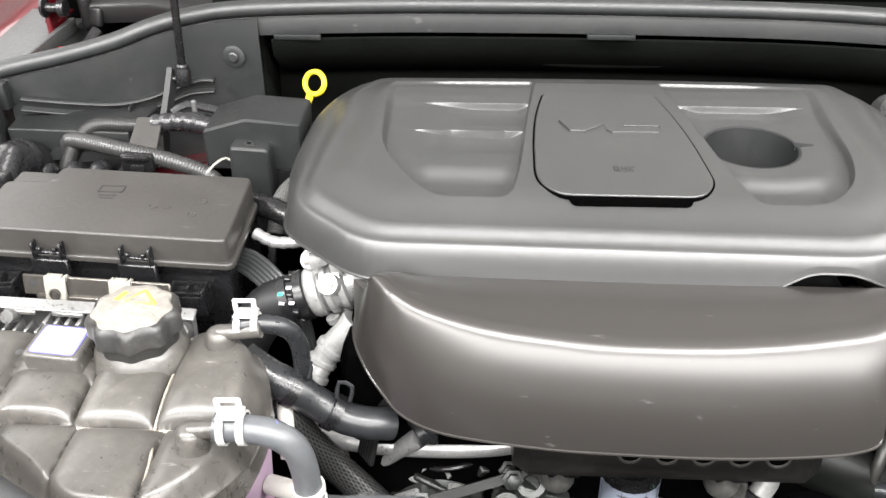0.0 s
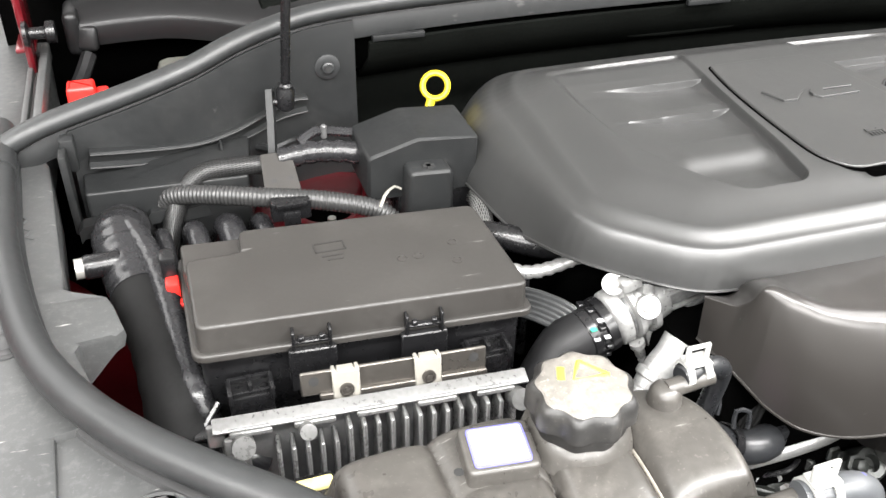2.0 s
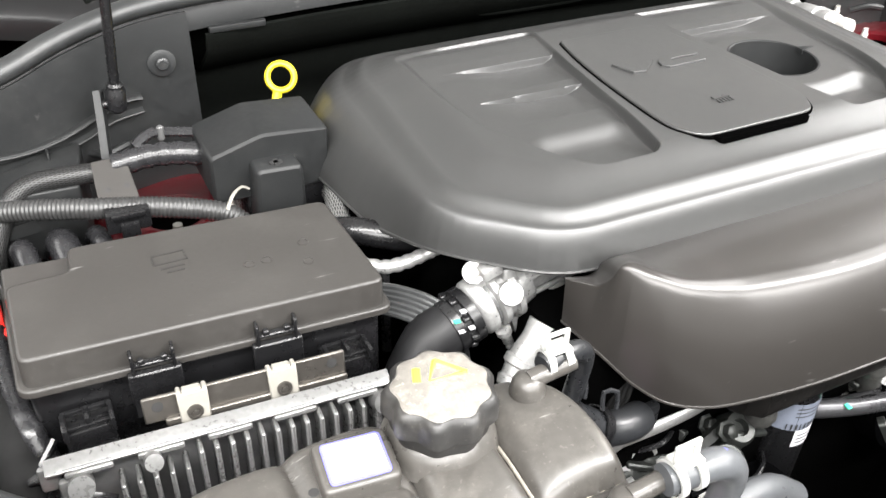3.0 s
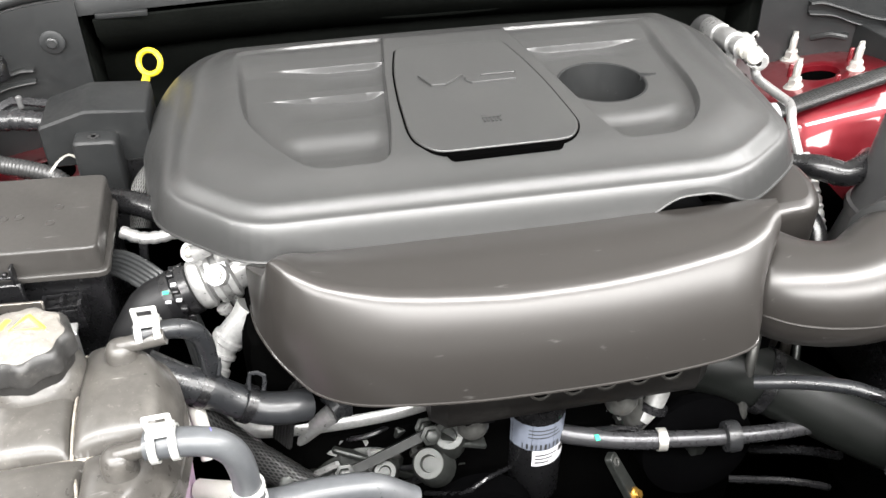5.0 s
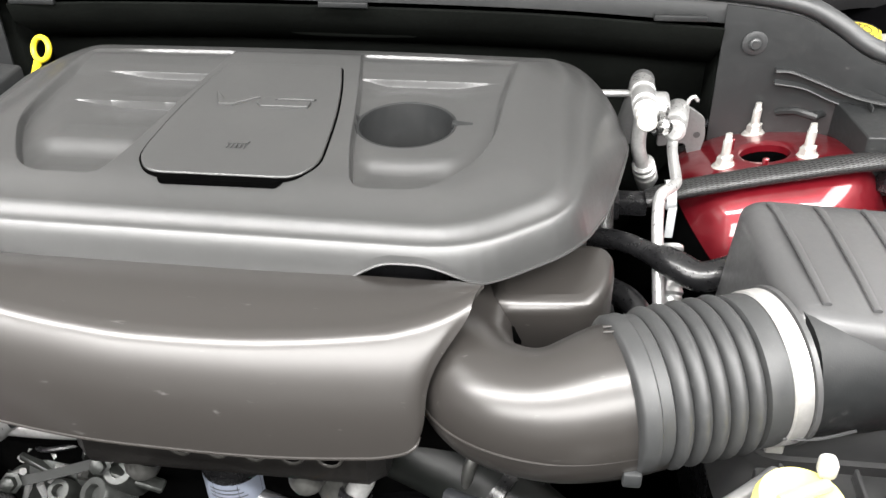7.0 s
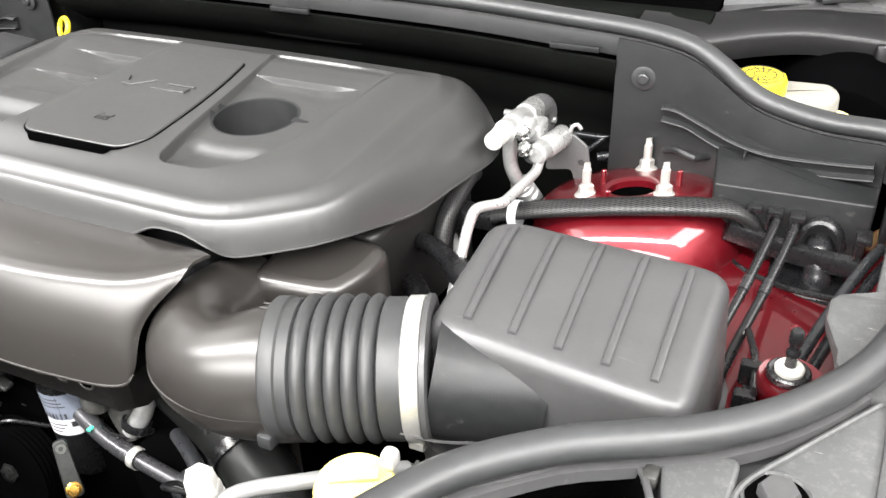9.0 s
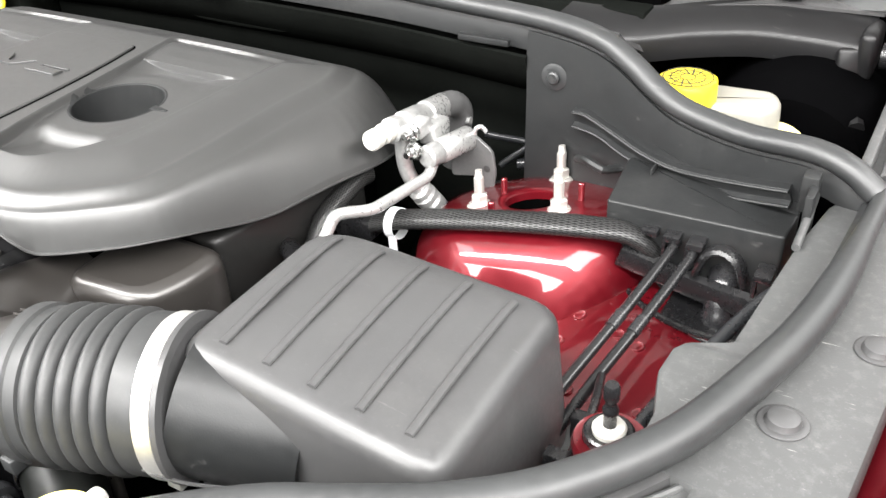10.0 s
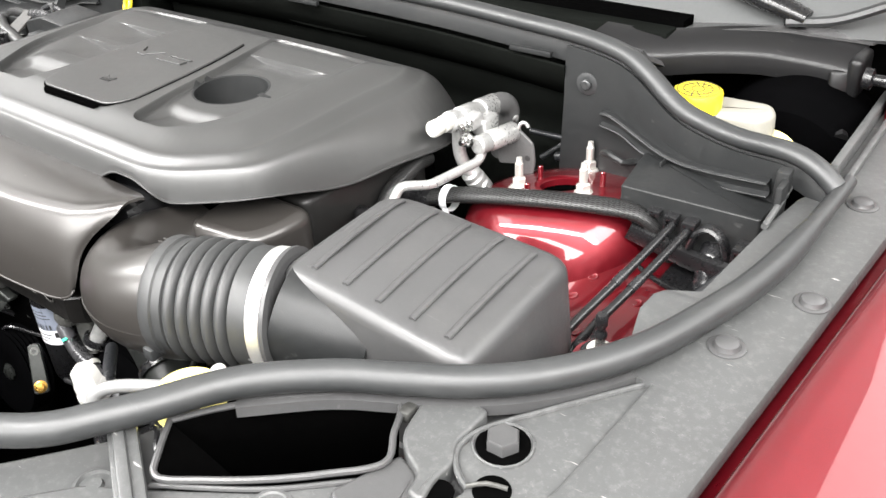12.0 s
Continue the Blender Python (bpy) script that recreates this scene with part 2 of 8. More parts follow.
def block(cx, cy, cz, sx, sy, sz, bevel=0.002, seg=2, m=None):
    bm = bmesh.new()
    bmesh.ops.create_cube(bm, size=1)
    bm.transform(Matrix.Diagonal((sx, sy, sz, 1)))
    if bevel:
        bmesh.ops.bevel(bm, geom=bm.edges[:], offset=min(bevel, min(sx, sy, sz) * 0.45), segments=seg, affect="EDGES", profile=0.5)
    bm.transform(Matrix.Translation((cx, cy, cz)))
    if m is not None:
        bm.transform(m)
    return bm


def lathe(profile, at=(0, 0, 0), axis=(0, 0, 1), seg=24, caps=True):
    """Rings of (radius, height) round an axis."""
    q = Vector((0, 0, 1)).rotation_difference(Vector(axis)).to_matrix().to_4x4()
    rows = [[(max(r, 1e-5) * math.cos(2 * math.pi * k / seg), max(r, 1e-5) * math.sin(2 * math.pi * k / seg), h) for k in range(seg)] for r, h in profile]
    bm = rings(rows, caps=caps)
    bm.transform(Matrix.Translation(at) @ q)
    return bm


def rod(a, b, r, seg=14, bevel=0.0):
    a, b = Vector(a), Vector(b)
    n = (b - a).length
    bevel = min(bevel, n * 0.4, r * 0.6)
    prof = [(r - bevel, 0), (r, bevel), (r, n - bevel), (r - bevel, n)] if bevel else [(r, 0), (r, n)]
    return lathe(prof, a, b - a, seg)


def step_up(e0, e1, x):
    t = max(0.0, min(1.0, (x - e0) / (e1 - e0)))
    return t * t * (3 - 2 * t)


def inside(poly, x, y):
    """Signed distance to a polygon, positive inside."""
    best, odd = 1e9, False
    m = len(poly)
    for i in range(m):
        x1, y1 = poly[i][0], poly[i][1]
        x2, y2 = poly[(i + 1) % m][0], poly[(i + 1) % m][1]
        dx, dy = x2 - x1, y2 - y1
        t = max(0.0, min(1.0, ((x - x1) * dx + (y - y1) * dy) / (dx * dx + dy * dy + 1e-12)))
        best = min(best, math.hypot(x - x1 - t * dx, y - y1 - t * dy))
        if (y1 > y) != (y2 > y) and x < (x2 - x1) * (y - y1) / (y2 - y1 + 1e-15) + x1:
            odd = not odd
    return best if odd else -best


def thicken(bm, thick):
    """Gives an open skin a second side and closes its rim."""
    bmesh.ops.recalc_face_normals(bm, faces=bm.faces)
    bm.normal_update()
    faces, rim = bm.faces[:], [e for e in bm.edges if e.is_boundary]
    twin = {v: bm.verts.new(v.co - v.normal * thick) for v in bm.verts[:]}
    for f in faces:
        bm.faces.new([twin[v] for v in reversed(f.verts)])
    for e in rim:
        a, b = e.verts
        bm.faces.new((a, b, twin[b], twin[a]))


# ---- the showroom ----
def room():
    single("floor", block(0, -0.5, -0.05, 14, 13, 0.1, 0), FLOORM, "polished grey concrete showroom floor", "floor", kind="structure")
    single("ceiling", block(0, -0.5, 3.56, 14, 13, 0.1, 0), CEILM, "white tiled showroom ceiling with lamp panels", "ceiling", kind="structure")
    for nm, x, y, sx, sy in (("wall_north", 0, 6.05, 14, 0.1), ("wall_south", 0, -7.05, 14, 0.1), ("wall_east", 7.05, -0.5, 0.1, 13), ("wall_west", -7.05, -0.5, 0.1, 13)):
        single(nm, block(x, y, 1.755, sx, sy, 3.51, 0), WALLM, "plain white painted showroom wall", "wall", kind="structure")


room()

# ---- upper engine cover ----
COVER_RIM = rounded([(-0.236, 0.556), (0.172, 0.549), (0.25, 0.610), (0.283, 0.73), (0.302, 0.85), (0.262, 0.938), (0.0, 0.946), (-0.285, 0.938), (-0.335, 0.85), (-0.328, 0.74), (-0.306, 0.62)],
                    [0.03, 0.04, 0.03, 0.08, 0.05, 0.06, 0.2, 0.06, 0.05, 0.08, 0.03], 6)
COVER_MID = (-0.02, 0.74)
PLATE = [(-0.081, 0.812), (-0.028, 0.814), (0.027, 0.812), (0.037, 0.765), (0.0445, 0.71), (0.048, 0.655), (0.049, 0.632), (0.036, 0.608), (-0.08, 0.608), (-0.094, 0.63), (-0.096, 0.65), (-0.0945, 0.71), (-0.09, 0.765)]
POCKET_L = rounded([(-0.237, 0.847), (-0.163, 0.859), (-0.086, 0.858), (-0.099, 0.76), (-0.108, 0.66), (-0.117, 0.609), (-0.184, 0.609), (-0.206, 0.645), (-0.229, 0.692), (-0.236, 0.77)],
                   [0.012, 0.03, 0.012, 0.06, 0.06, 0.014, 0.02, 0.05, 0.03, 0.06], 5)
POCKET_R = rounded([(0.036, 0.858), (0.122, 0.859), (0.192, 0.849), (0.183, 0.77), (0.179, 0.69), (0.167, 0.645), (0.137, 0.606), (0.078, 0.605), (0.066, 0.66), (0.053, 0.76)],
                   [0.012, 0.03, 0.012, 0.06, 0.03, 0.05, 0.02, 0.014, 0.06, 0.06], 5)
# lens-shaped steps down towards the front: the foot's y, its two ends, where it is tallest, its height and how far the floor takes to rise again
LOUVRES = ((0.796, -0.214, -0.090, 0.74, 0.0068, 0.048), (0.737, -0.218, -0.098, 0.70, 0.0074, 0.046), (0.797, 0.040, 0.180, 0.32, 0.0068, 0.048))
# soft steps down towards the front: y, the two ends, height
STEPS = ((0.662, -0.205, -0.106, 0.0062), (0.656, 0.068, 0.162, 0.0062))
OIL = (0.102, 0.7205, 0.0405)


def ramp(e0, e1, x):
    t = np.clip((x - e0) / (e1 - e0), 0, 1)
    return t * t * (3 - 2 * t)


def depth_in(poly, x, y):
    """Signed distance to a polygon for whole arrays, positive inside."""
    best, odd = np.full(x.shape, 1e9), np.zeros(x.shape, bool)
    for p, q in zip(poly, poly[1:] + poly[:1]):
        dx, dy = q[0] - p[0], q[1] - p[1]
        t = np.clip(((x - p[0]) * dx + (y - p[1]) * dy) / (dx * dx + dy * dy + 1e-12), 0, 1)
        best = np.minimum(best, np.hypot(x - p[0] - t * dx, y - p[1] - t * dy))
        odd ^= ((p[1] > y) != (q[1] > y)) & (x < dx * (y - p[1]) / (dy + 1e-15) + p[0])
    return np.where(odd, best, -best)


def cover_height(x, y):
    """Height of the cover's skin over arrays of places."""
    x, y = np.asarray(x, float), np.asarray(y, float)
    d = np.maximum(depth_in(COVER_RIM, x, y), 0)
    low = 1.065 - 0.022 * ramp(0.60, 0.72, y) - 0.012 * ramp(0.75, 0.9, y)
    w = 0.012 + 0.036 * ramp(0.60, 0.82, y)
    z = low + (1.0885 - low) * (1 - (1 - np.minimum(1.0, d / w)) ** 2.2)
    z = z + 0.0085 * ramp(w * 0.85, w + 0.014, d) + 0.0105 * ramp(w + 0.012, w + 0.055, d) - 0.002 * ramp(0.80, 0.92, y)
    for pocket, inner in ((POCKET_L, 1), (POCKET_R, -1)):
        e = depth_in(pocket, x, y)
        outer = ramp(0.68, 0.78, y) * ramp(0.04, 0.10, (-0.135 - x) if inner > 0 else (x - 0.09))
        cut = ramp(-0.0004 - 0.001 * outer, 0.0026 + 0.006 * outer, e)
        floor = np.interp(y, [0.60, 0.64, 0.70, 0.79, 0.815, 0.835, 0.858], [0.0098, 0.0100, 0.0078, 0.0062, 0.0036, 0.0030, 0.0042])
        for yc, x0, x1, deepest, dent, back in LOUVRES:
            if (x0 < 0) == (inner > 0):
                u = np.clip((x - x0) / (x1 - x0), 0, 1)
                side = np.minimum(ramp(0, deepest * 0.8, u), 1 - ramp(deepest + (1 - deepest) * 0.45, 1.0, u))
                v = (yc + 0.0045 - y) / back
                floor = floor + dent * side * np.clip(v / 0.018, 0, 1) * (1 - np.clip(v, 0, 1))
        for yc, x0, x1, high in STEPS:
            if (x0 < 0) == (inner > 0):
                u = (x - x0) / (x1 - x0)
                side = ramp(0, 0.2, u) * (1 - ramp(0.8, 1.0, u))
                floor = floor + high * side * ((1 - ramp(-0.010, 0.010, y - yc)) * ramp(-0.05, -0.008, y - yc) - 0.35 * ramp(-0.005, 0.012, y - yc) * (1 - ramp(0.012, 0.04, y - yc)))
        hole = np.hypot(x - OIL[0], y - OIL[1])
        floor = floor + (0.0078 - floor) * (1 - ramp(0.050, 0.075, hole))
        z = z - cut * floor
    return z


def engine_cover():
    top = thing("engine_cover", "large grained dark grey plastic cover over the engine", "engine cover", (-0.02, 0.72, 1.04))
    nt, nu = 1100, 460
    n = len(COVER_RIM)
    ring = [Vector(p) for p in COVER_RIM]
    length = [0]
    for i in range(n):
        length.append(length[-1] + (ring[(i + 1) % n] - ring[i]).length)
    edge = []
    for k in range(nt):
        s, i = length[-1] * k / nt, 0
        while length[i + 1] < s:
            i += 1
        f = (s - length[i]) / max(1e-9, length[i + 1] - length[i])
        p = ring[i].lerp(ring[(i + 1) % n], f)
        if p.y < 0.6:
            p.y += 0.0052 * step_up(0.072, 0.118, p.x) * (1 - step_up(0.132, 0.185, p.x))
        edge.append(p)
    mid = Vector(COVER_MID)
    us = [0.02 + 0.98 * (1 - (1 - i / nu) ** 1.25) for i in range(nu + 1)]
    bm = bmesh.new()
    flat = np.array([mid + (p - mid) * u for u in us for p in edge])
    height = cover_height(flat[:, 0], flat[:, 1])
    verts = [bm.verts.new((x, y, z)) for (x, y), z in zip(flat.tolist(), height.tolist())]
    grid = [verts[k * nt:(k + 1) * nt] for k in range(nu + 1)]
    for a, b in zip(grid, grid[1:]):
        for i in range(nt):
            j = (i + 1) % nt
            c = (a[i].co + b[j].co) / 2
            if math.hypot(c.x - OIL[0], c.y - OIL[1]) > OIL[2] + 0.001:
                bm.faces.new((a[i], a[j], b[j], b[i]))
    bm.faces.new(grid[0])
    low = []
    for v, p in zip(grid[-1], edge):
        t = (p - mid).normalized() * 0.0015
        low.append(bm.verts.new((v.co.x + t.x, v.co.y + t.y, v.co.z - 0.006)))
    inn = []
    for v, p in zip(low, edge):
        t = (p - mid).normalized() * 0.004
        inn.append(bm.verts.new((v.co.x - t.x, v.co.y - t.y, v.co.z)))
    up = [bm.verts.new((v.co.x, v.co.y, v.co.z + 0.007)) for v in inn]
    for a, b in ((grid[-1], low), (low, inn), (inn, up)):
        for i in range(nt):
            j = (i + 1) % nt
            bm.faces.new((a[i], a[j], b[j], b[i]))
    bead = [v.co.copy() for v in low[::4]]
    part("cover_shell", bm, COVER, top, angle=35)
    part("rim_bead", tube(bead + bead[:1], 0.0013, 6, 0.02, caps=False), COVER, top, "thin rolled rim")
    turns = [k * math.tau / 72 for k in range(72)]

    def well_ring(r, z):
        return [(OIL[0] + r * math.cos(a), OIL[1] + r * math.sin(a), z) for a in turns]
    lip = [(OIL[0] + 0.044 * math.cos(a), OIL[1] + 0.044 * math.sin(a)) for a in turns]
    top_ring = [(x, y, z - 0.0002) for (x, y), z in zip(lip, cover_height([p[0] for p in lip], [p[1] for p in lip]).tolist())]
    zf = min(p[2] for p in top_ring) + 0.0004
    # The well is the cover's plastic; a darker colour paints its inner shade.
    part("oil_cap_well", rings([top_ring, well_ring(0.0415, zf + 0.0001), well_ring(0.0403, zf - 0.0006), well_ring(0.0400, zf - 0.0025), well_ring(0.039, zf - 0.03), well_ring(0.037, zf - 0.075), well_ring(0.001, zf - 0.076)], caps=False), PANEL, top, "round well over the oil filler, shade painted in as darker plastic")
    # A dark slab flush with the floor paints the shade of the notch.
    part("filler_notch", slab([Vector((OIL[0] + 0.0385, OIL[1] + 0.009)), Vector((OIL[0] + 0.0385, OIL[1] + 0.0005)), Vector((OIL[0] + 0.056, OIL[1] + 0.0035)), Vector((OIL[0] + 0.056, OIL[1] + 0.0055))], zf - 0.004, zf + 0.0006, 0.0003), PANEL, top, "small locating notch, its shade painted as a dark slab")
    out_line = rounded(PLATE, [0.006, 0.05, 0.006, 0.04, 0.04, 0.02, 0.012, 0.02, 0.02, 0.012, 0.02, 0.04, 0.04], 4)
    # Near-black slabs on the shell paint the shade of gap and slot.
    part("plate_gap", slab(inset(out_line, -0.0016), 1.100, 1.1080, 0.0002), DARK, top, "thin dark gap round the access plate")
    part("finger_slot", slab(rounded([(-0.074, 0.612), (0.030, 0.612), (0.024, 0.6005), (-0.068, 0.6005)], 0.004, 4), 1.100, 1.1082, 0.0002), DARK, top, "finger slot, its shade painted as a near-black slab")
    plate = part("centre_plate", slab(out_line, 1.1045, 1.1098, 0.0015), COVER, top, "slightly raised access plate")
    emblem = ([(-0.0704, 0.7445), (-0.0616, 0.7228), (-0.0487, 0.7218), (-0.0290, 0.7384), (-0.0385, 0.7365), (-0.0505, 0.7295), (-0.0585, 0.7293), (-0.0645, 0.7400)],
              [(-0.0281, 0.7324), (-0.0219, 0.7383), (0.0212, 0.7374), (0.0195, 0.7345), (-0.0120, 0.7345), (-0.0140, 0.7318), (0.0182, 0.7315), (0.0174, 0.7213), (-0.0235, 0.7206), (-0.0285, 0.7265)])
    for line in emblem:
        part("badge_stroke", slab([Vector(p) for p in line], 1.1090, 1.1119, 0.0006), COVER, plate, "raised angular emblem stroke", angle=25)
    out = bmesh.new()
    for k in range(5):
        out = join(out, block(-0.0295 + 0.0034 * k, 0.6505, 1.1102, 0.0014, 0.0055, 0.0016, 0))
    out = join(out, block(-0.0225, 0.6555, 1.1102, 0.0165, 0.0022, 0.0016, 0), block(-0.0165, 0.6575, 1.1102, 0.006, 0.0018, 0.0016, 0), block(-0.0285, 0.6580, 1.1102, 0.004, 0.0018, 0.0016, 0))
    part("oil_symbol", out, COVER, plate, "small embossed oil symbol")
    return top


engine_cover()


# ---- bronze-grey intake cover in front ----
def front_cover():
    top = thing("intake_cover", "satin bronze-grey plastic front cover below the engine cover", "engine cover", (-0.02, 0.5, 0.98))
    # the upper edge from the low notched side round the front, the free lower edge below it, and the rear edge of the top
    crest = [(-0.2388, 0.5515, 1.0615), (-0.2328, 0.5405, 1.0640), (-0.2272, 0.5305, 1.0670), (-0.2242, 0.5225, 1.0765), (-0.2202, 0.5182, 1.0890), (-0.2140, 0.5135, 1.0925), (-0.2035, 0.503, 1.0895), (-0.187, 0.4945, 1.083), (-0.163, 0.490, 1.0765),
             (-0.135, 0.487, 1.071), (-0.079, 0.480, 1.0675), (-0.039, 0.4775, 1.066), (0.0416, 0.479, 1.067), (0.124, 0.489, 1.072), (0.147, 0.4965, 1.0755), (0.164, 0.506, 1.0785), (0.1785, 0.518, 1.0805)]
    foot = [(-0.2392, 0.5490, 1.0255), (-0.2387, 0.5375, 1.0262), (-0.2370, 0.5255, 1.0258), (-0.2345, 0.5170, 1.0238), (-0.2310, 0.5095, 1.0205), (-0.225, 0.5005, 1.0140), (-0.2155, 0.492, 1.004), (-0.198, 0.4755, 0.994), (-0.173, 0.463, 0.99),
            (-0.142, 0.456, 0.989), (-0.087, 0.4495, 0.988), (-0.041, 0.447, 0.988), (0.040, 0.446, 0.988), (0.112, 0.450, 0.99), (0.134, 0.4525, 0.993), (0.1445, 0.4555, 0.997), (0.148, 0.461, 1.003)]
    rear = [(-0.2355, 0.5575, 1.0570), (-0.2260, 0.5570, 1.0550), (-0.2170, 0.5560, 1.0540), (-0.2110, 0.5555, 1.0560), (-0.2060, 0.5555, 1.0620), (-0.196, 0.556, 1.0635), (-0.186, 0.556, 1.0635), (-0.168, 0.556, 1.0635), (-0.148, 0.556, 1.0635),
            (-0.125, 0.556, 1.0635), (-0.075, 0.556, 1.0635), (-0.037, 0.556, 1.0635), (0.041, 0.554, 1.064), (0.122, 0.549, 1.067), (0.144, 0.546, 1.069), (0.166, 0.542, 1.0725), (0.184, 0.534, 1.077)]
    n = 12

    def spread(pts):
        """Each stretch between two points in equally many steps, smoothed."""
        pts = [Vector(p) for p in pts]
        ext = [pts[0] * 2 - pts[1]] + pts + [pts[-1] * 2 - pts[-2]]
        out = []
        for a, b, c, d in zip(ext, ext[1:], ext[2:], ext[3:]):
            m1, m2 = (c - a) / max((c - a).length, 1e-9) * (c - b).length, (d - b) / max((d - b).length, 1e-9) * (c - b).length
            for i in range(n):
                t = i / n
                out.append(b * (2 * t ** 3 - 3 * t * t + 1) + m1 * (t ** 3 - 2 * t * t + t) + c * (3 * t * t - 2 * t ** 3) + m2 * (t ** 3 - t * t))
        return out + [pts[-1]]
    crest, foot, rear = spread(crest), spread(foot), spread(rear)
    cols = []
    for k, (c, f, r) in enumerate(zip(crest, foot, rear)):
        roll = 0.0018 + 0.009 * step_up(40, 66, k)
        a = c + (r - c).normalized() * min(roll, (r - c).length * 0.5)
        chord = (f - c).normalized()
        along_ = (crest[min(k + 1, len(crest) - 1)] - crest[max(k - 1, 0)]).normalized()
        out = along_.cross(chord)
        out = out.normalized() * (-1 if out.y > 0 else 1)
        tall = (f - c).length
        down = (chord + out * (0.05 + 0.21 * step_up(40, 80, k)) * min(1.0, tall / 0.07)).normalized()
        b = c + down * min(roll, tall * 0.35)
        bend = b + down * tall * 0.42
        end = step_up(len(crest) - 62, len(crest) - 1, k)
        hollow = Vector((-0.012, -0.003, 0.0)) * end * end
        col = []
        for i in range(11):
            q = r.lerp(a, i / 10)
            hump = math.sin(math.pi * i / 10)
            col.append(q + Vector((0, 0, 0.003 * hump * min(1.0, (r - c).length / 0.05))))
        for i in range(1, 9):
            t = i / 8
            col.append(a * (1 - t) ** 2 + c * 2 * t * (1 - t) + b * t * t)
        for i in range(1, 25):
            t = i / 24
            col.append(b * (1 - t) ** 2 + bend * 2 * t * (1 - t) + f * t * t + hollow * math.sin(math.pi * t) ** 1.5)
        cols.append(col)
    bm = rings([list(r) for r in zip(*cols)], closed=False)
    thicken(bm, 0.0025)
    part("cover_shell", bm, INTAKE, top, angle=60)
    part("edge_bead", tube(foot[::3] + foot[-1:], 0.0012, 6, 0.01), INTAKE, top, "thin worn lower edge")
    return top


front_cover()


# ---- intake elbow, bellows hose and air filter box ----
def elbow():
    top = thing("intake_elbow", "curved satin bronze-grey air intake duct", "air duct", (0.24, 0.48, 0.98))
    path = [(0.168, 0.590, 0.995), (0.167, 0.55, 1.008), (0.174, 0.515, 1.016), (0.196, 0.486, 1.020), (0.236, 0.474, 1.026), (0.292, 0.490, 1.035)]
    wide = lambda f: 0.0385 + 0.0075 * step_up(0.62, 0.95, f)
    part("duct", tube([(x, y, z - 0.005) for x, y, z in path], lambda f, run: wide(f), 40, 0.003, 1.13), INTAKE, top, angle=60)
    p = smooth_path(path, 0.006)
    seam = []
    for i in range(len(p) // 4, len(p) - 1):
        d = (p[i + 1] - p[i]).normalized()
        side = d.cross(Vector((0, 0, 1))).normalized()
        seam.append(p[i] + (side * math.cos(0.2) - side.cross(d) * math.sin(0.2)) * (wide(i / len(p)) + 0.0006))
    part("mould_seam", tube(seam, 0.0013, 8, 0.004), INTAKE, top)
    part("mould_tick", tube([(0.262, 0.494, 1.0806), (0.270, 0.495, 1.0810)], 0.0008, 6), INTAKE, top)
    part("mould_tick", tube([(0.262, 0.489, 1.0806), (0.270, 0.490, 1.0810)], 0.0008, 6), INTAKE, top)
    return top


def bellows():
    top = thing("intake_hose", "ribbed grey rubber bellows hose between duct and filter box", "hose", (0.32, 0.5, 0.99))
    a, b = Vector((0.2715, 0.483, 1.033)), Vector((0.3765, 0.519, 1.036))
    d = (b - a).normalized()
    n = (b - a).length
    prof = [(0.046, 0.0), (0.050, 0.001), (0.0518, 0.003), (0.0518, 0.012), (0.0500, 0.0135), (0.0500, 0.021), (0.0475, 0.0225)]
    k = 5
    p = (n - 0.0225 - 0.030) / k
    for i in range(k):
        for j in range(1, 10):
            f = j / 9
            prof.append((0.0468 + 0.0066 * math.sin(math.pi * f) ** 0.65, 0.0225 + p * (i + f)))
    prof += [(0.0480, n - 0.0295), (0.0512, n - 0.028), (0.0512, n - 0.016), (0.0505, n - 0.0145), (0.0505, n)]
    part("bellows", lathe(prof, a, d, 56), BELLOW, top, angle=50)
    part("cuff_tab", block(0, 0, 0, 0.012, 0.012, 0.012, 0.002, 2, Matrix.Translation(a + d * 0.008 + Vector((0.006, -0.042, -0.03)))), RUBBER, top)
    cl = part("hose_clamp", lathe([(0.0508, n - 0.013), (0.0522, n - 0.012), (0.0522, n - 0.001), (0.0508, n)], a, d, 56), CLAMPM, top, "bright steel worm clamp")
    part("clamp_screw", block(0, 0, 0, 0.012, 0.008, 0.008, 0.001, 1, Matrix.Translation(a + d * (n - 0.006) + Vector((0.01, -0.03, -0.042)))), ZINC, cl)
    part("neck_ring", lathe([(0.048, n), (0.0535, n + 0.0005), (0.0535, n + 0.004), (0.048, n + 0.005)], a, d, 56), PLASTIC, top)
    return top




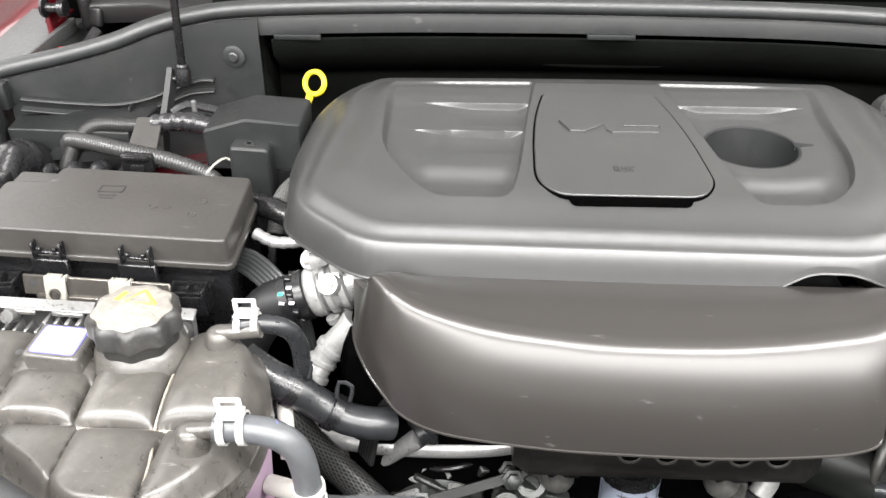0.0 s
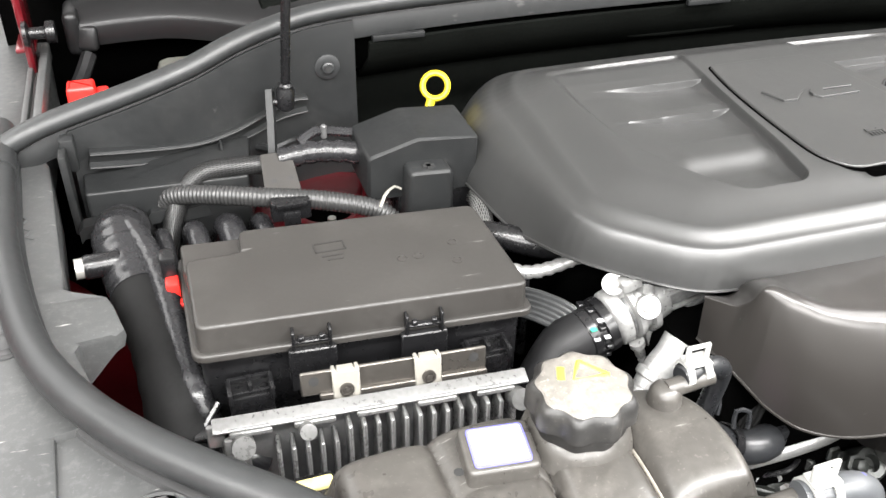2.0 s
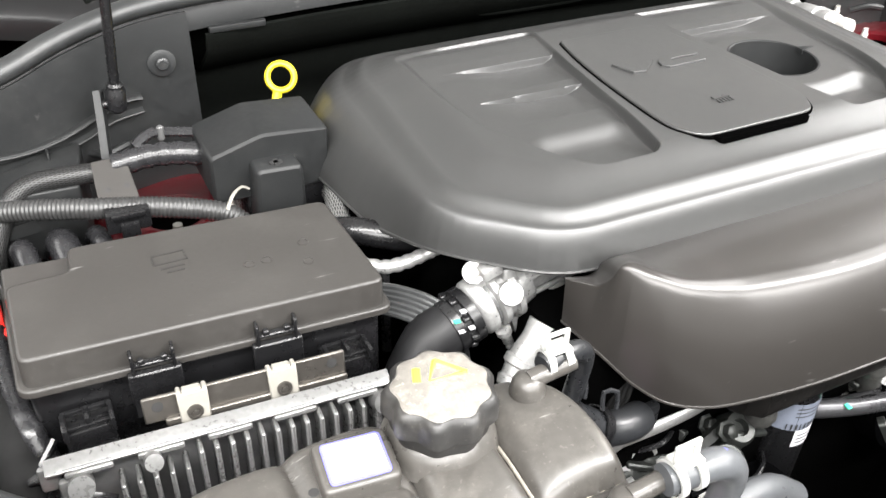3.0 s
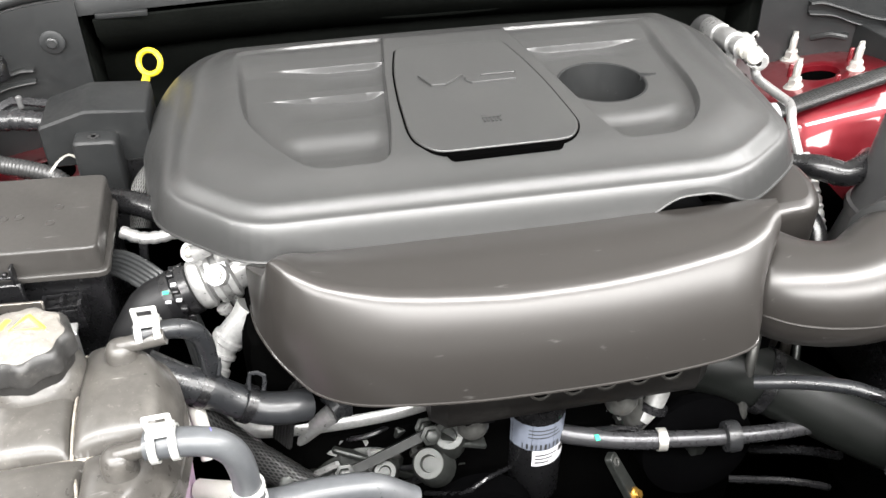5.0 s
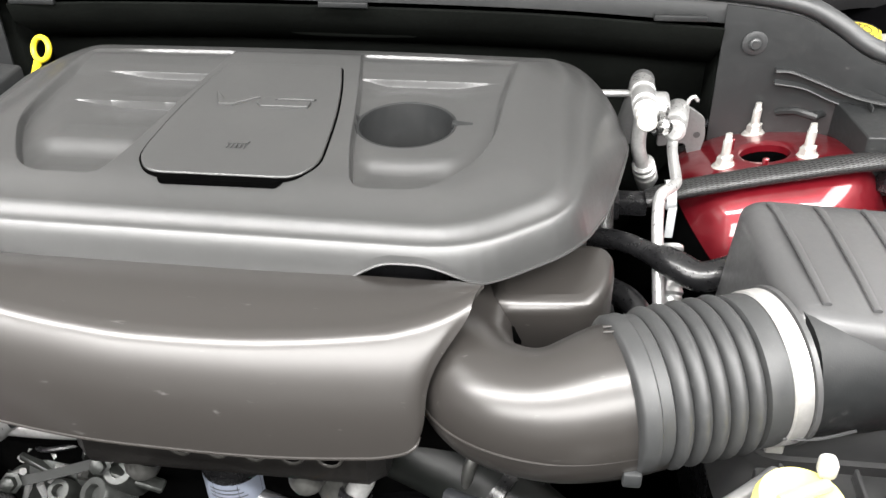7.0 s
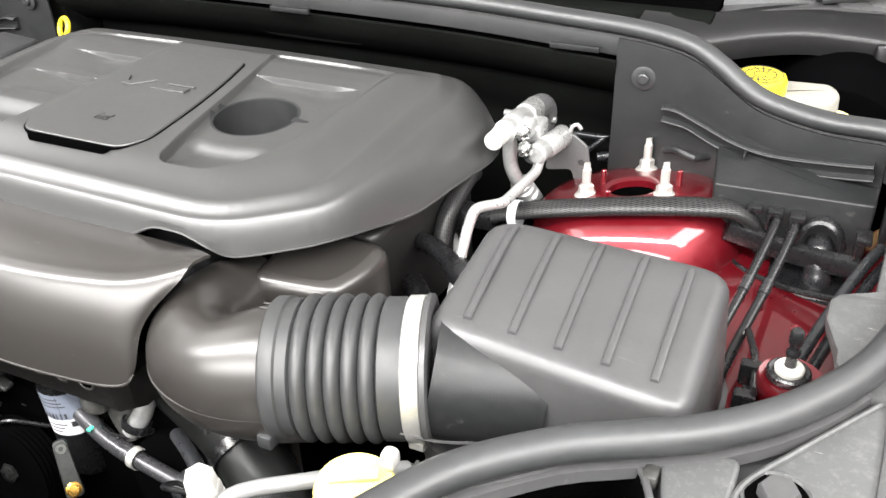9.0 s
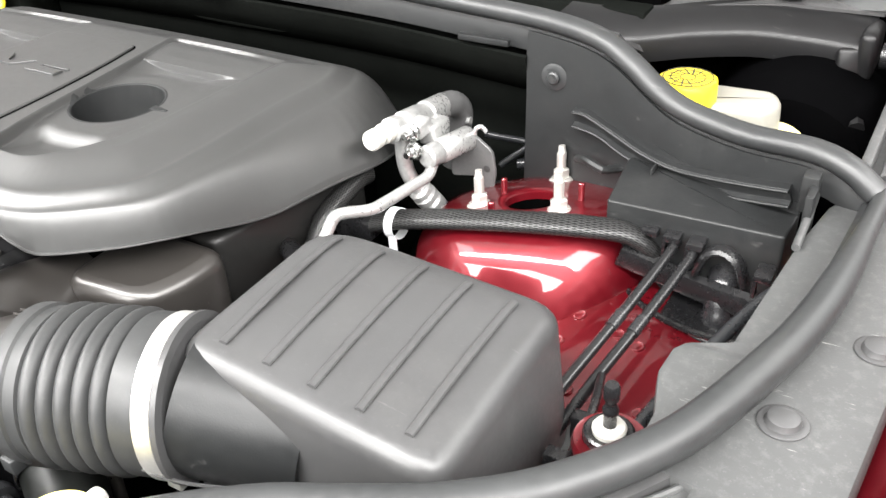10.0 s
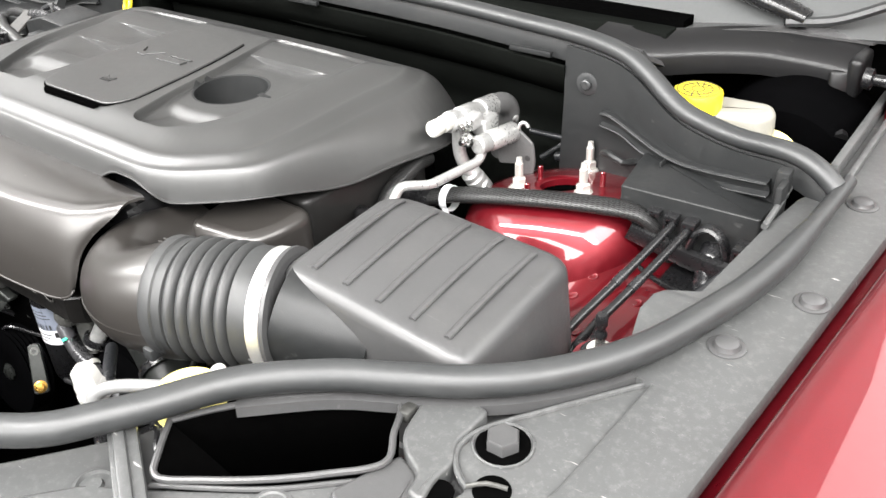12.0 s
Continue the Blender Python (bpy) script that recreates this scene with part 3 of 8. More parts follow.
def air_box():
    top = thing("air_filter_box", "black plastic air filter box with five ribs on its lid", "air filter box", (0.47, 0.59, 0.86))
    # lid: rounded outline, sloping and domed top
    outline = rounded([(0.378, 0.511), (0.559, 0.511), (0.560, 0.672), (0.368, 0.680)], [0.018, 0.02, 0.03, 0.04], 6)

    def zt(x, y):
        g, f = (x - 0.39) / 0.15, (y - 0.52) / 0.14
        return (1.0835 - 0.0165 * g) * (1 - f) + (1.079 - 0.006 * g) * f + 0.0025 * math.sin(math.pi * min(1, max(0, f))) - 0.010 * step_up(0.64, 0.69, y)
    rows = []
    for z, grow in ((0.90, 0.018), (0.955, 0.008), (0.956, 0.011), (0.966, 0.011), (0.967, 0.007)):
        rows.append([(p.x, p.y, z) for p in inset(outline, -grow)])
    for k in range(7):
        a = k / 6 * math.pi / 2
        q = inset(outline, 0.013 * (1 - math.cos(a)))
        rows.append([(p.x, p.y, zt(p.x, p.y) - 0.013 + 0.013 * math.sin(a)) for p in q])
    c = Vector((0.47, 0.59))
    for f in (0.75, 0.5, 0.25, 0.02):
        q = inset(outline, 0.013)
        rows.append([(*(c + (p - c) * f), zt(*(c + (p - c) * f))) for p in q])
    part("lid", rings(rows), PLASTIC, top, "domed ribbed lid", angle=50)
    for i in range(5):
        f = i / 4
        a, b = Vector((0.404 + 0.128 * f, 0.527)), Vector((0.392 + 0.139 * f, 0.655 + 0.004 * math.sin(math.pi * f) - 0.006 * f))
        pts = [(*(a.lerp(b, k / 12)), zt(*(a.lerp(b, k / 12))) + 0.0011) for k in range(13)]
        part("rib", tube(pts, 0.0029, 10, 0.006, 0.6), PLASTIC, top)
    a, b = Vector((0.378, 0.519, 1.036)), Vector((0.45, 0.545, 1.02))
    part("inlet_neck", tube([a, a.lerp(b, 0.5), b], lambda f, run: 0.0475 - 0.002 * f, 36, 0.01), PANEL, top, angle=60)
    part("neck_seam", tube([(0.368, 0.467, 1.022), (0.40, 0.475, 1.015), (0.43, 0.49, 1.01)], 0.0012, 6), PLASTIC, top)
    for y in (0.54, 0.6, 0.65):
        latch = part("latch", block(0.584, y, 0.955, 0.008, 0.014, 0.05, 0.002), GLOSS, top, "lid latch")
    base = slab(inset(outline, -0.014), 0.80, 0.90, 0.004)
    part("lower_housing", base, GLOSS, top)
    return top


elbow()
bellows()
air_box()


# ---- fuse box ----
def fuse_box():
    top = thing("fuse_box", "black plastic fuse box with a wide flat latched lid", "fuse box", (-0.47, 0.665, 0.93))
    lid_out = rounded([(-0.583, 0.6155), (-0.351, 0.600), (-0.354, 0.713), (-0.541, 0.727), (-0.543, 0.698), (-0.583, 0.698)], [0.009, 0.009, 0.009, 0.008, 0.004, 0.009], 5)
    lid = part("lid", slab(lid_out, 1.034, 1.062, 0.0025, 0.001), LID, top, "flat lid with faint embossed marks")
    part("lid_ledge", slab(rounded([(-0.585, 0.69), (-0.536, 0.69), (-0.536, 0.726), (-0.585, 0.73)], 0.006), 1.034, 1.055, 0.002, 0.001), LID, lid)
    part("lid_lip", slab(rounded([(-0.587, 0.613), (-0.347, 0.597), (-0.350, 0.719), (-0.588, 0.735)], 0.010), 1.0350, 1.0402, 0.0018), LID, lid)
    body = part("body", slab(rounded([(-0.582, 0.621), (-0.354, 0.606), (-0.355, 0.714), (-0.582, 0.729)], 0.006), 0.93, 1.0355, 0.001), GLOSS, top)
    for x, y in ((-0.508, 0.6085), (-0.430, 0.603)):
        lm = Matrix.Translation((x, y, 0)) @ Matrix.Rotation(radians(-3.9), 4, "Z")
        la = part("latch", join(block(0, -0.0035, 1.020, 0.033, 0.006, 0.036, 0.001, 1, lm), block(-0.0125, -0.002, 1.0450, 0.0022, 0.008, 0.017, 0.0007, 1, lm), block(0.0125, -0.002, 1.0450, 0.0022, 0.008, 0.017, 0.0007, 1, lm), block(0, -0.003, 1.0440, 0.024, 0.005, 0.003, 0.0008, 1, lm), block(-0.007, -0.004, 1.0470, 0.004, 0.004, 0.004, 0.0006, 1, lm), block(0.007, -0.004, 1.0470, 0.004, 0.004, 0.004, 0.0006, 1, lm)), GLOSS, top, "lid latch clip")
    for x, y, z in ((-0.553, 0.605, 1.012), (-0.386, 0.594, 1.014)):
        part("connector", join(block(x, y, z - 0.008, 0.03, 0.022, 0.02, 0.0015), block(x - 0.014, y - 0.006, z + 0.005, 0.003, 0.018, 0.010, 0.0008), block(x + 0.014, y - 0.006, z + 0.005, 0.003, 0.018, 0.010, 0.0008), block(x, y - 0.003, z + 0.006, 0.003, 0.012, 0.009, 0.0008), block(x, y - 0.008, z + 0.004, 0.028, 0.003, 0.003, 0.0008), block(x, y + 0.004, z + 0.006, 0.028, 0.003, 0.004, 0.0008)), GLOSS, top, "glossy black wiring connector")
    part("cable_shelf", block(-0.552, 0.592, 0.991, 0.085, 0.012, 0.003, 0.001), GLOSS, top)
    marks = bmesh.new()
    for (x, y, sx, sy) in ((-0.478, 0.69, 0.022, 0.0012), (-0.478, 0.679, 0.022, 0.0012), (-0.489, 0.6845, 0.0012, 0.011), (-0.467, 0.6845, 0.0012, 0.011), (-0.478, 0.673, 0.016, 0.0014), (-0.477, 0.668, 0.012, 0.0014)):
        marks = join(marks, block(x, y, 1.0622, sx, sy, 0.0008, 0))
    part("embossed_mark", marks, MARK, lid, "faint embossed square mark")
    for (x, y) in ((-0.43, 0.655), (-0.418, 0.655), (-0.392, 0.642), (-0.388, 0.665)):
        part("moulded_circle", lathe([(0.004, 1.0617), (0.004, 1.0624), (0.0033, 1.0626), (0.0030, 1.0618)], (x, y, 0), seg=20, caps=False), LID, lid)
    return top


fuse_box()


# ---- relay cover ----
def relay_box():
    top = thing("relay_cover", "dark grey plastic terminal cover with a smaller stepped lug", "terminal cover", (-0.37, 0.81, 1.0))
    prof = [(-0.422, 1.03), (-0.322, 1.03), (-0.322, 1.082), (-0.378, 1.086), (-0.422, 1.073)]
    rows = []
    for y, g in ((0.788, 0.004), (0.7865, 0.002), (0.789, 0.0)) + ((0.85, 0.0), (0.853, 0.003)):
        q = inset(rounded(prof, 0.004, 3), g)
        rows.append([(p.x, y, p.y) for p in q])
    rows = rows[1:]
    part("cover", rings(rows), PANEL, top)
    rows = [[(p.x, y, p.y) for p in inset(rounded([(-0.393, 1.0), (-0.35, 1.0), (-0.352, 1.064), (-0.391, 1.066)], 0.006, 3), g)] for y, g in ((0.766, 0.003), (0.7672, 0.001), (0.769, 0), (0.79, 0))]
    lug = part("lug", rings(rows), PANEL, top)
    part("lug_slot", join(block(-0.372, 0.775, 1.0652, 0.01, 0.004, 0.0025, 0), block(-0.372, 0.775, 1.0652, 0.004, 0.009, 0.0025, 0)), INK, lug)
    part("stem", block(-0.36, 0.815, 0.98, 0.07, 0.05, 0.1, 0.003), GLOSS, top)
    return top


relay_box()


# ---- body of the car round the engine bay ----
def sheet(rows, mat, name, parent=None, thick=0.003, angle=45, label="", category="", kind="", group=""):
    bm = rings(rows, closed=False)
    if thick:
        thicken(bm, thick)
    if parent is not None:
        return part(name, bm, mat, parent, label, angle)
    return single(name, bm, mat, label, category, group, kind, angle)


COWL_R = [(0.0, 0.968, 1.148), (0.2, 0.966, 1.146), (0.33, 0.962, 1.141), (0.41, 0.954, 1.139), (0.465, 0.941, 1.134), (0.498, 0.931, 1.12), (0.52, 0.925, 1.106),
          (0.548, 0.917, 1.095), (0.6, 0.903, 1.090), (0.655, 0.887, 1.095), (0.682, 0.879, 1.09), (0.702, 0.875, 1.077)]
COWL_L = [(0.0, 0.968, 1.148), (-0.2, 0.966, 1.148), (-0.33, 0.962, 1.146), (-0.42, 0.953, 1.144), (-0.468, 0.94, 1.14), (-0.51, 0.928, 1.131), (-0.55, 0.916, 1.118), (-0.6, 0.902, 1.107),
          (-0.66, 0.886, 1.097), (-0.69, 0.878, 1.09), (-0.715, 0.876, 1.078)]
SIDE = [(0.7075, 0.893, 1.077), (0.706, 0.85, 1.076), (0.701, 0.775, 1.075), (0.6945, 0.72, 1.074), (0.682, 0.665, 1.074), (0.655, 0.587, 1.074), (0.616, 0.53, 1.074), (0.575, 0.494, 1.074), (0.5335, 0.470, 1.074),
        (0.492, 0.447, 1.074), (0.443, 0.405, 1.074), (0.4004, 0.341, 1.074), (0.3507, 0.2907, 1.074), (0.2, 0.225, 1.074), (0.0, 0.205, 1.074)]


SIDE_L = [(0.7155, 0.893, 1.077), (0.71, 0.82, 1.075), (0.704, 0.745, 1.074), (0.690, 0.66, 1.074), (0.674, 0.603, 1.074), (0.651, 0.558, 1.074), (0.62, 0.517, 1.074), (0.582, 0.479, 1.074), (0.552, 0.452, 1.074), (0.506, 0.407, 1.074), (0.47, 0.37, 1.072), (0.40, 0.315, 1.07), (0.2, 0.225, 1.07), (0.0, 0.205, 1.074)]


def along(table, y):
    """A value read off a table of (y, value) pairs."""
    if y <= table[0][0]:
        return table[0][1]
    for (y0, v0), (y1, v1) in zip(table, table[1:]):
        if y <= y1:
            return v0 + (v1 - v0) * (y - y0) / (y1 - y0)
    return table[-1][1]


def weatherstrips():
    for path, nm in ((COWL_L[::-1] + COWL_R[1:], "rear"),):
        ob = thing("cowl_weatherstrip", "black rubber weatherstrip along the cowl edge", "weatherstrip", (0, 0.968, 1.13))
        part("seal_tube", tube(path, 0.0108, 16, 0.008, 0.85), RUBBER, ob, angle=60)
        p = smooth_path(path, 0.01)
        rows = [[(q.x, q.y + 0.002, q.z - 0.004) for q in p], [(q.x, q.y - 0.004, q.z - 0.013) for q in p], [(q.x, q.y - 0.0055, q.z - 0.03) for q in p]]
        sheet(rows, PANEL, "mounting_flange", ob, 0.003)
    for m, nm in ((1, "right"), (-1, "left")):
        ob = thing("side_weatherstrip", "black rubber hood weatherstrip tube along the apron", "weatherstrip", (m * 0.64, 0.57, 1.06), "hood weatherstrips")
        path = [(m * x, y, z) for x, y, z in (SIDE if m > 0 else SIDE_L)]
        part("seal_tube", tube(path, lambda f, run: 0.0112 - (0.0042 * (1 - step_up(0.05, 0.16, run)) if m > 0 else 0), 16, 0.008), RUBBER, ob, angle=60)
        p = smooth_path(path, 0.012)
        rows = []
        for k, (off, dz) in enumerate(((-0.008, -0.005), (-0.0125, -0.0085), (-0.013, -0.0125))):
            row = []
            for i, q in enumerate(p):
                d = (p[min(i + 1, len(p) - 1)] - p[max(0, i - 1)]).normalized()
                nrm = Vector((d.y, -d.x, 0)) * (-m)
                row.append(q - nrm * off * -1 + Vector((0, 0, dz)))
            rows.append(row)
        sheet(rows, RUBBER, "seal_lip", ob, 0.002)
        if m < 0:
            part("end_cap", tube([(m * 0.7115, 0.84, 1.0757), (m * 0.7157, 0.9, 1.0775), (m * 0.717, 0.915, 1.078)], 0.0128, 14, 0.01), RUBBER, ob)


weatherstrips()


def baffle(m, path, name, label):
    """The moulded panel below the cowl edge, m = 1 on the car's left-hand side of the bay, -1 on the other."""
    ob = thing(name, label, "baffle panel", (m * 0.53, 0.9, 0.97))
    p = [q for q in smooth_path(path, 0.01) if 0.388 < abs(q.x) < 0.664]
    def row(dz, out, flat=None):
        return [(q.x, q.y - out - 0.012, (q.z + dz) if flat is None else flat * 1.0) for q in p]
    def low(z0, out):
        return [(q.x, q.y - out - 0.012, min(z0, q.z - 0.04)) for q in p]
    rows = [row(-0.010, -0.005), row(-0.03, -0.002), low(1.066, -0.0012), low(1.062, -0.0008), low(0.99, 0.004), low(0.95, 0.006)]
    sheet(rows, PANEL, "panel", ob, 0.003, 35)
    # moulded channel between two thin ridges that sweeps down and outwards
    upper = [(0.4468, 0.9239, 1.070), (0.4616, 0.9197, 1.0714), (0.4911, 0.9113, 1.0634), (0.5196, 0.9031, 1.0551), (0.5467, 0.8954, 1.0519), (0.5719, 0.8882, 1.0539), (0.6095, 0.8774, 1.0606), (0.6451, 0.8673, 1.068)]
    lower = [(0.4477, 0.9237, 1.0576), (0.4745, 0.916, 1.0566), (0.4981, 0.9092, 1.0487), (0.521, 0.9027, 1.0432), (0.5483, 0.8949, 1.0391), (0.5737, 0.8877, 1.0414), (0.6116, 0.8768, 1.0481), (0.6473, 0.8666, 1.056)]
    n = 60

    def evenly(pts, dy, dz):
        q = smooth_path([(m * x, y + dy, z + dz) for x, y, z in pts], 0.002)
        return [q[round(k * (len(q) - 1) / n)] for k in range(n + 1)]
    sheet([evenly(upper, 0.014, 0.002), evenly(upper, 0.001, 0.0015), evenly(upper, 0.0, 0.0), evenly(upper, 0.005, -0.003), evenly(lower, 0.005, 0.003), evenly(lower, 0.0, 0.0), evenly(lower, 0.001, -0.0015), evenly(lower, 0.014, -0.002)], PANEL, "moulded_channel", ob, 0.002, 50)
    for pts in (upper, lower):
        part("ridge", tube(evenly(pts, -0.0004, 0.0), 0.0014, 6, 0.02), PANEL, ob)
    part("ridge", tube([(m * x, y, z) for x, y, z in ((0.544, 0.8941, 1.0352), (0.5655, 0.888, 1.0306), (0.5903, 0.8809, 1.0331), (0.6497, 0.8639, 1.045))], 0.0011, 6), PANEL, ob)
    x0, y0 = m * 0.4235, 0.936
    part("push_rivet", join(lathe([(0.0125, 0), (0.0125, 0.0012), (0.009, 0.0025), (0.006, 0.0022), (0.006, 0.005), (0.0045, 0.006)], (x0, y0 + 0.001, 1.095), (0, -1, 0), 24)), RUBBER, ob, "black plastic push rivet")
    part("rivet_socket", lathe([(0.003, 0.0), (0.003, 0.0066)], (x0, y0 + 0.001, 1.095), (0, -1, 0), 4), INK, ob)
    # ledge box in front of the outer half
    ledge = rounded([(m * 0.507, 0.912), (m * 0.655, 0.876), (m * 0.653, 0.838), (m * 0.518, 0.833)], 0.003, 3)
    part("ledge", slab(ledge, 0.985, 1.047, 0.002), PANEL, ob)
    a, b = Vector((m * 0.516, 0.853, 1.022)), Vector((m * 0.662, 0.83, 1.022))
    lip = [a.lerp(b, k / 40) + Vector((0, 0, 0.004 * (1 if (k // 5) % 3 == 1 else 0))) for k in range(41)]
    if m < 0:
        sheet([[q + Vector((0, 0.004, 0)) for q in lip], [q + Vector((0, -0.012, 0.001)) for q in lip], [q + Vector((0, -0.013, -0.010)) for q in lip]], PANEL, "clip_lip", ob, 0.002, 30)
    part("gusset", block(m * 0.535, 0.892, 1.047, 0.002, 0.014, 0.012, 0.0008), PANEL, ob)
    part("corner_bracket", join(block(m * 0.66, 0.862, 1.075, 0.012, 0.014, 0.03, 0.002), block(m * 0.664, 0.846, 1.047, 0.006, 0.02, 0.075, 0.0015)), PANEL, ob)
    part("lower_lip", tube([(m * 0.535, 0.93, 1.033), (m * 0.497, 0.915, 1.03), (m * 0.487, 0.9, 1.034), (m * 0.47, 0.905, 1.037), (m * 0.455, 0.92, 1.028)], 0.004, 8), PANEL, ob)
    return ob


baffle(1, COWL_R, "baffle_panel", "grey moulded plastic baffle panel beside the brake reservoir")
baffle(-1, COWL_L, "baffle_panel", "grey moulded plastic baffle panel beside the fuse box")


def bulkhead():
    ob = thing("bulkhead", "black felt-covered bulkhead behind the engine", "bulkhead", (0, 1.0, 0.8), kind="structure")
    part("felt_wall", block(0, 1.045, 0.93, 0.94, 0.03, 0.40, 0.004), FABRIC, ob)
    p = [q for q in smooth_path(COWL_L[::-1] + COWL_R[1:], 0.02) if abs(q.x) < 0.40]
    rows = [[(q.x, q.y - 0.013, q.z - 0.032) for q in p], [(q.x, q.y - 0.009, q.z - 0.05) for q in p], [(q.x, q.y + 0.035, q.z - 0.085) for q in p], [(q.x, q.y + 0.07, q.z - 0.095) for q in p]]
    sheet(rows, FABRIC, "felt_fold", ob, 0.004)
    for x in (-0.35, 0.0, 0.348):
        z = 1.1175 if abs(x) < 0.1 else 1.1125
        part("edge_clip", block(x, 0.944, z + 0.004, 0.053, 0.006, 0.006, 0.001), PANEL, ob, "grey edge clip")
    h = [(-0.082, 0.985, 1.086), (-0.072, 0.985, 1.077), (-0.062, 0.985, 1.0735), (0.0, 0.985, 1.072), (0.066, 0.985, 1.0735), (0.076, 0.985, 1.078), (0.088, 0.985, 1.086)]
    part("handle", tube(h, 0.0026, 8), FABRIC, ob)
    part("handle_plate", block(0.003, 0.992, 1.083, 0.14, 0.006, 0.012, 0.002), FABRIC, ob)
    # Firewall and cavity backs carry their shade as near-black colour.
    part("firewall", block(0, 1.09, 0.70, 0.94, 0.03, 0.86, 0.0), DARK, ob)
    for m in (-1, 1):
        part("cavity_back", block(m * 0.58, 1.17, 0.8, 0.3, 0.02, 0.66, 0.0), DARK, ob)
    for x in (-0.42, 0.42):
        part("side_felt", block(x, 1.0, 0.95, 0.05, 0.06, 0.32, 0.004), FABRIC, ob)


bulkhead()

EDGE = ((0.16, 0.69), (0.26, 0.706), (0.36, 0.719), (0.477, 0.729), (0.63, 0.741), (0.82, 0.755), (1.2, 0.785))
INNER_R = ((0.16, 0.60), (0.36, 0.645), (0.465, 0.661), (0.57, 0.668), (0.574, 0.645), (0.60, 0.634), (0.612, 0.634), (0.640, 0.626), (0.646, 0.6245), (0.668, 0.6255), (0.676, 0.63), (0.686, 0.65), (0.69, 0.655), (0.812, 0.6645), (0.87, 0.673), (0.898, 0.685), (0.905, 0.69), (1.2, 0.69))
INNER_L = ((0.16, 0.60), (0.36, 0.645), (0.465, 0.661), (0.545, 0.665), (0.55, 0.636), (0.575, 0.642), (0.618, 0.655), (0.625, 0.652), (0.627, 0.63), (0.632, 0.6245), (0.66, 0.631), (0.671, 0.635), (0.682, 0.655), (0.688, 0.663), (0.80, 0.672), (0.87, 0.678), (0.898, 0.686), (0.905, 0.69), (1.2, 0.69))


def apron(m):
    ob = thing("apron_panel", "dusty dark grey plastic fender apron with push pins", "apron panel", (m * 0.7, 0.65, 0.95), "apron panels")
    inner = INNER_R if m > 0 else INNER_L
    ys = sorted({round(0.16 + 0.008 * k, 4) for k in range(131)} | {y for y, _ in inner})
    rows = []
    for y in ys:
        a, b = along(inner, y), along(EDGE, y)
        z = 1.0615 - 0.02 * max(0.0, 0.55 - y) - 0.05 * max(0.0, 0.35 - y)
        rows.append([(m * (a + 0.003), y, z - 0.015 - 1.1 * max(0.0, a - 0.630)), (m * (a + 0.0005), y, z - 0.006), (m * (a + 0.0012), y, z - 0.0015), (m * (a + 0.004), y, z), (m * (a * 0.5 + b * 0.5), y, z), (m * (b - 0.003), y, z), (m * (b - 0.001), y, z - 0.002), (m * b, y, z - 0.008)])
    sheet(rows, APRON, "panel", ob, 0.002, 40)
    p = smooth_path([(m * x, y, z) for x, y, z in (SIDE[2:11] if m > 0 else SIDE_L[2:9])], 0.012)

    def off(k, dz):
        out = []
        for i, q in enumerate(p):
            d = (p[min(i + 1, len(p) - 1)] - p[max(0, i - 1)]).normalized()
            out.append((q.x + d.y * k * m, q.y - d.x * k * m, q.z + dz))
        return out
    sheet([off(-0.010, -0.022), off(-0.009, -0.014), off(0.0, -0.012), off(0.010, -0.0135), off(0.012, -0.03)], PLASTIC, "seal_ledge", ob, 0.002)
    for x, y in ((0.697, 0.634), (0.731, 0.717), (0.724, 0.885)):
        part("push_pin", lathe([(0.0135, 0), (0.0135, 0.001), (0.0125, 0.0016), (0.0098, 0.0014), (0.009, 0.003), (0.0085, 0.0048), (0.0068, 0.0058), (0.001, 0.006)], (m * x, y, 1.0615), (0, 0, 1), 28), PLASTIC, ob, "round black push pin")
    if m > 0:
        part("channel_rail", tube([(m * 0.663, 0.876, 1.066), (m * 0.6648, 0.84, 1.066), (m * 0.6657, 0.801, 1.064)], 0.003, 10), APRON, ob)
    if m < 0:
        mark = [(-0.699, 0.794, 1.0617), (-0.692, 0.785, 1.0617), (-0.697, 0.775, 1.0617), (-0.688, 0.768, 1.0617), (-0.693, 0.761, 1.0617), (-0.686, 0.756, 1.0617)]
        part("moulded_mark", tube(mark, 0.0011, 6), APRON, ob, "raised moulded squiggle")
        part("moulded_mark", tube([(-0.694, 0.748, 1.0617), (-0.694, 0.738, 1.0617)], 0.0011, 6), APRON, ob)
    part("rear_rail", block(m * 0.688, 1.02, 1.068, 0.008, 0.2, 0.018, 0.002), APRON, ob)
    part("rear_ridge", block(m * 0.702, 1.02, 1.064, 0.006, 0.2, 0.008, 0.002), APRON, ob)
    return ob


apron(1)
apron(-1)


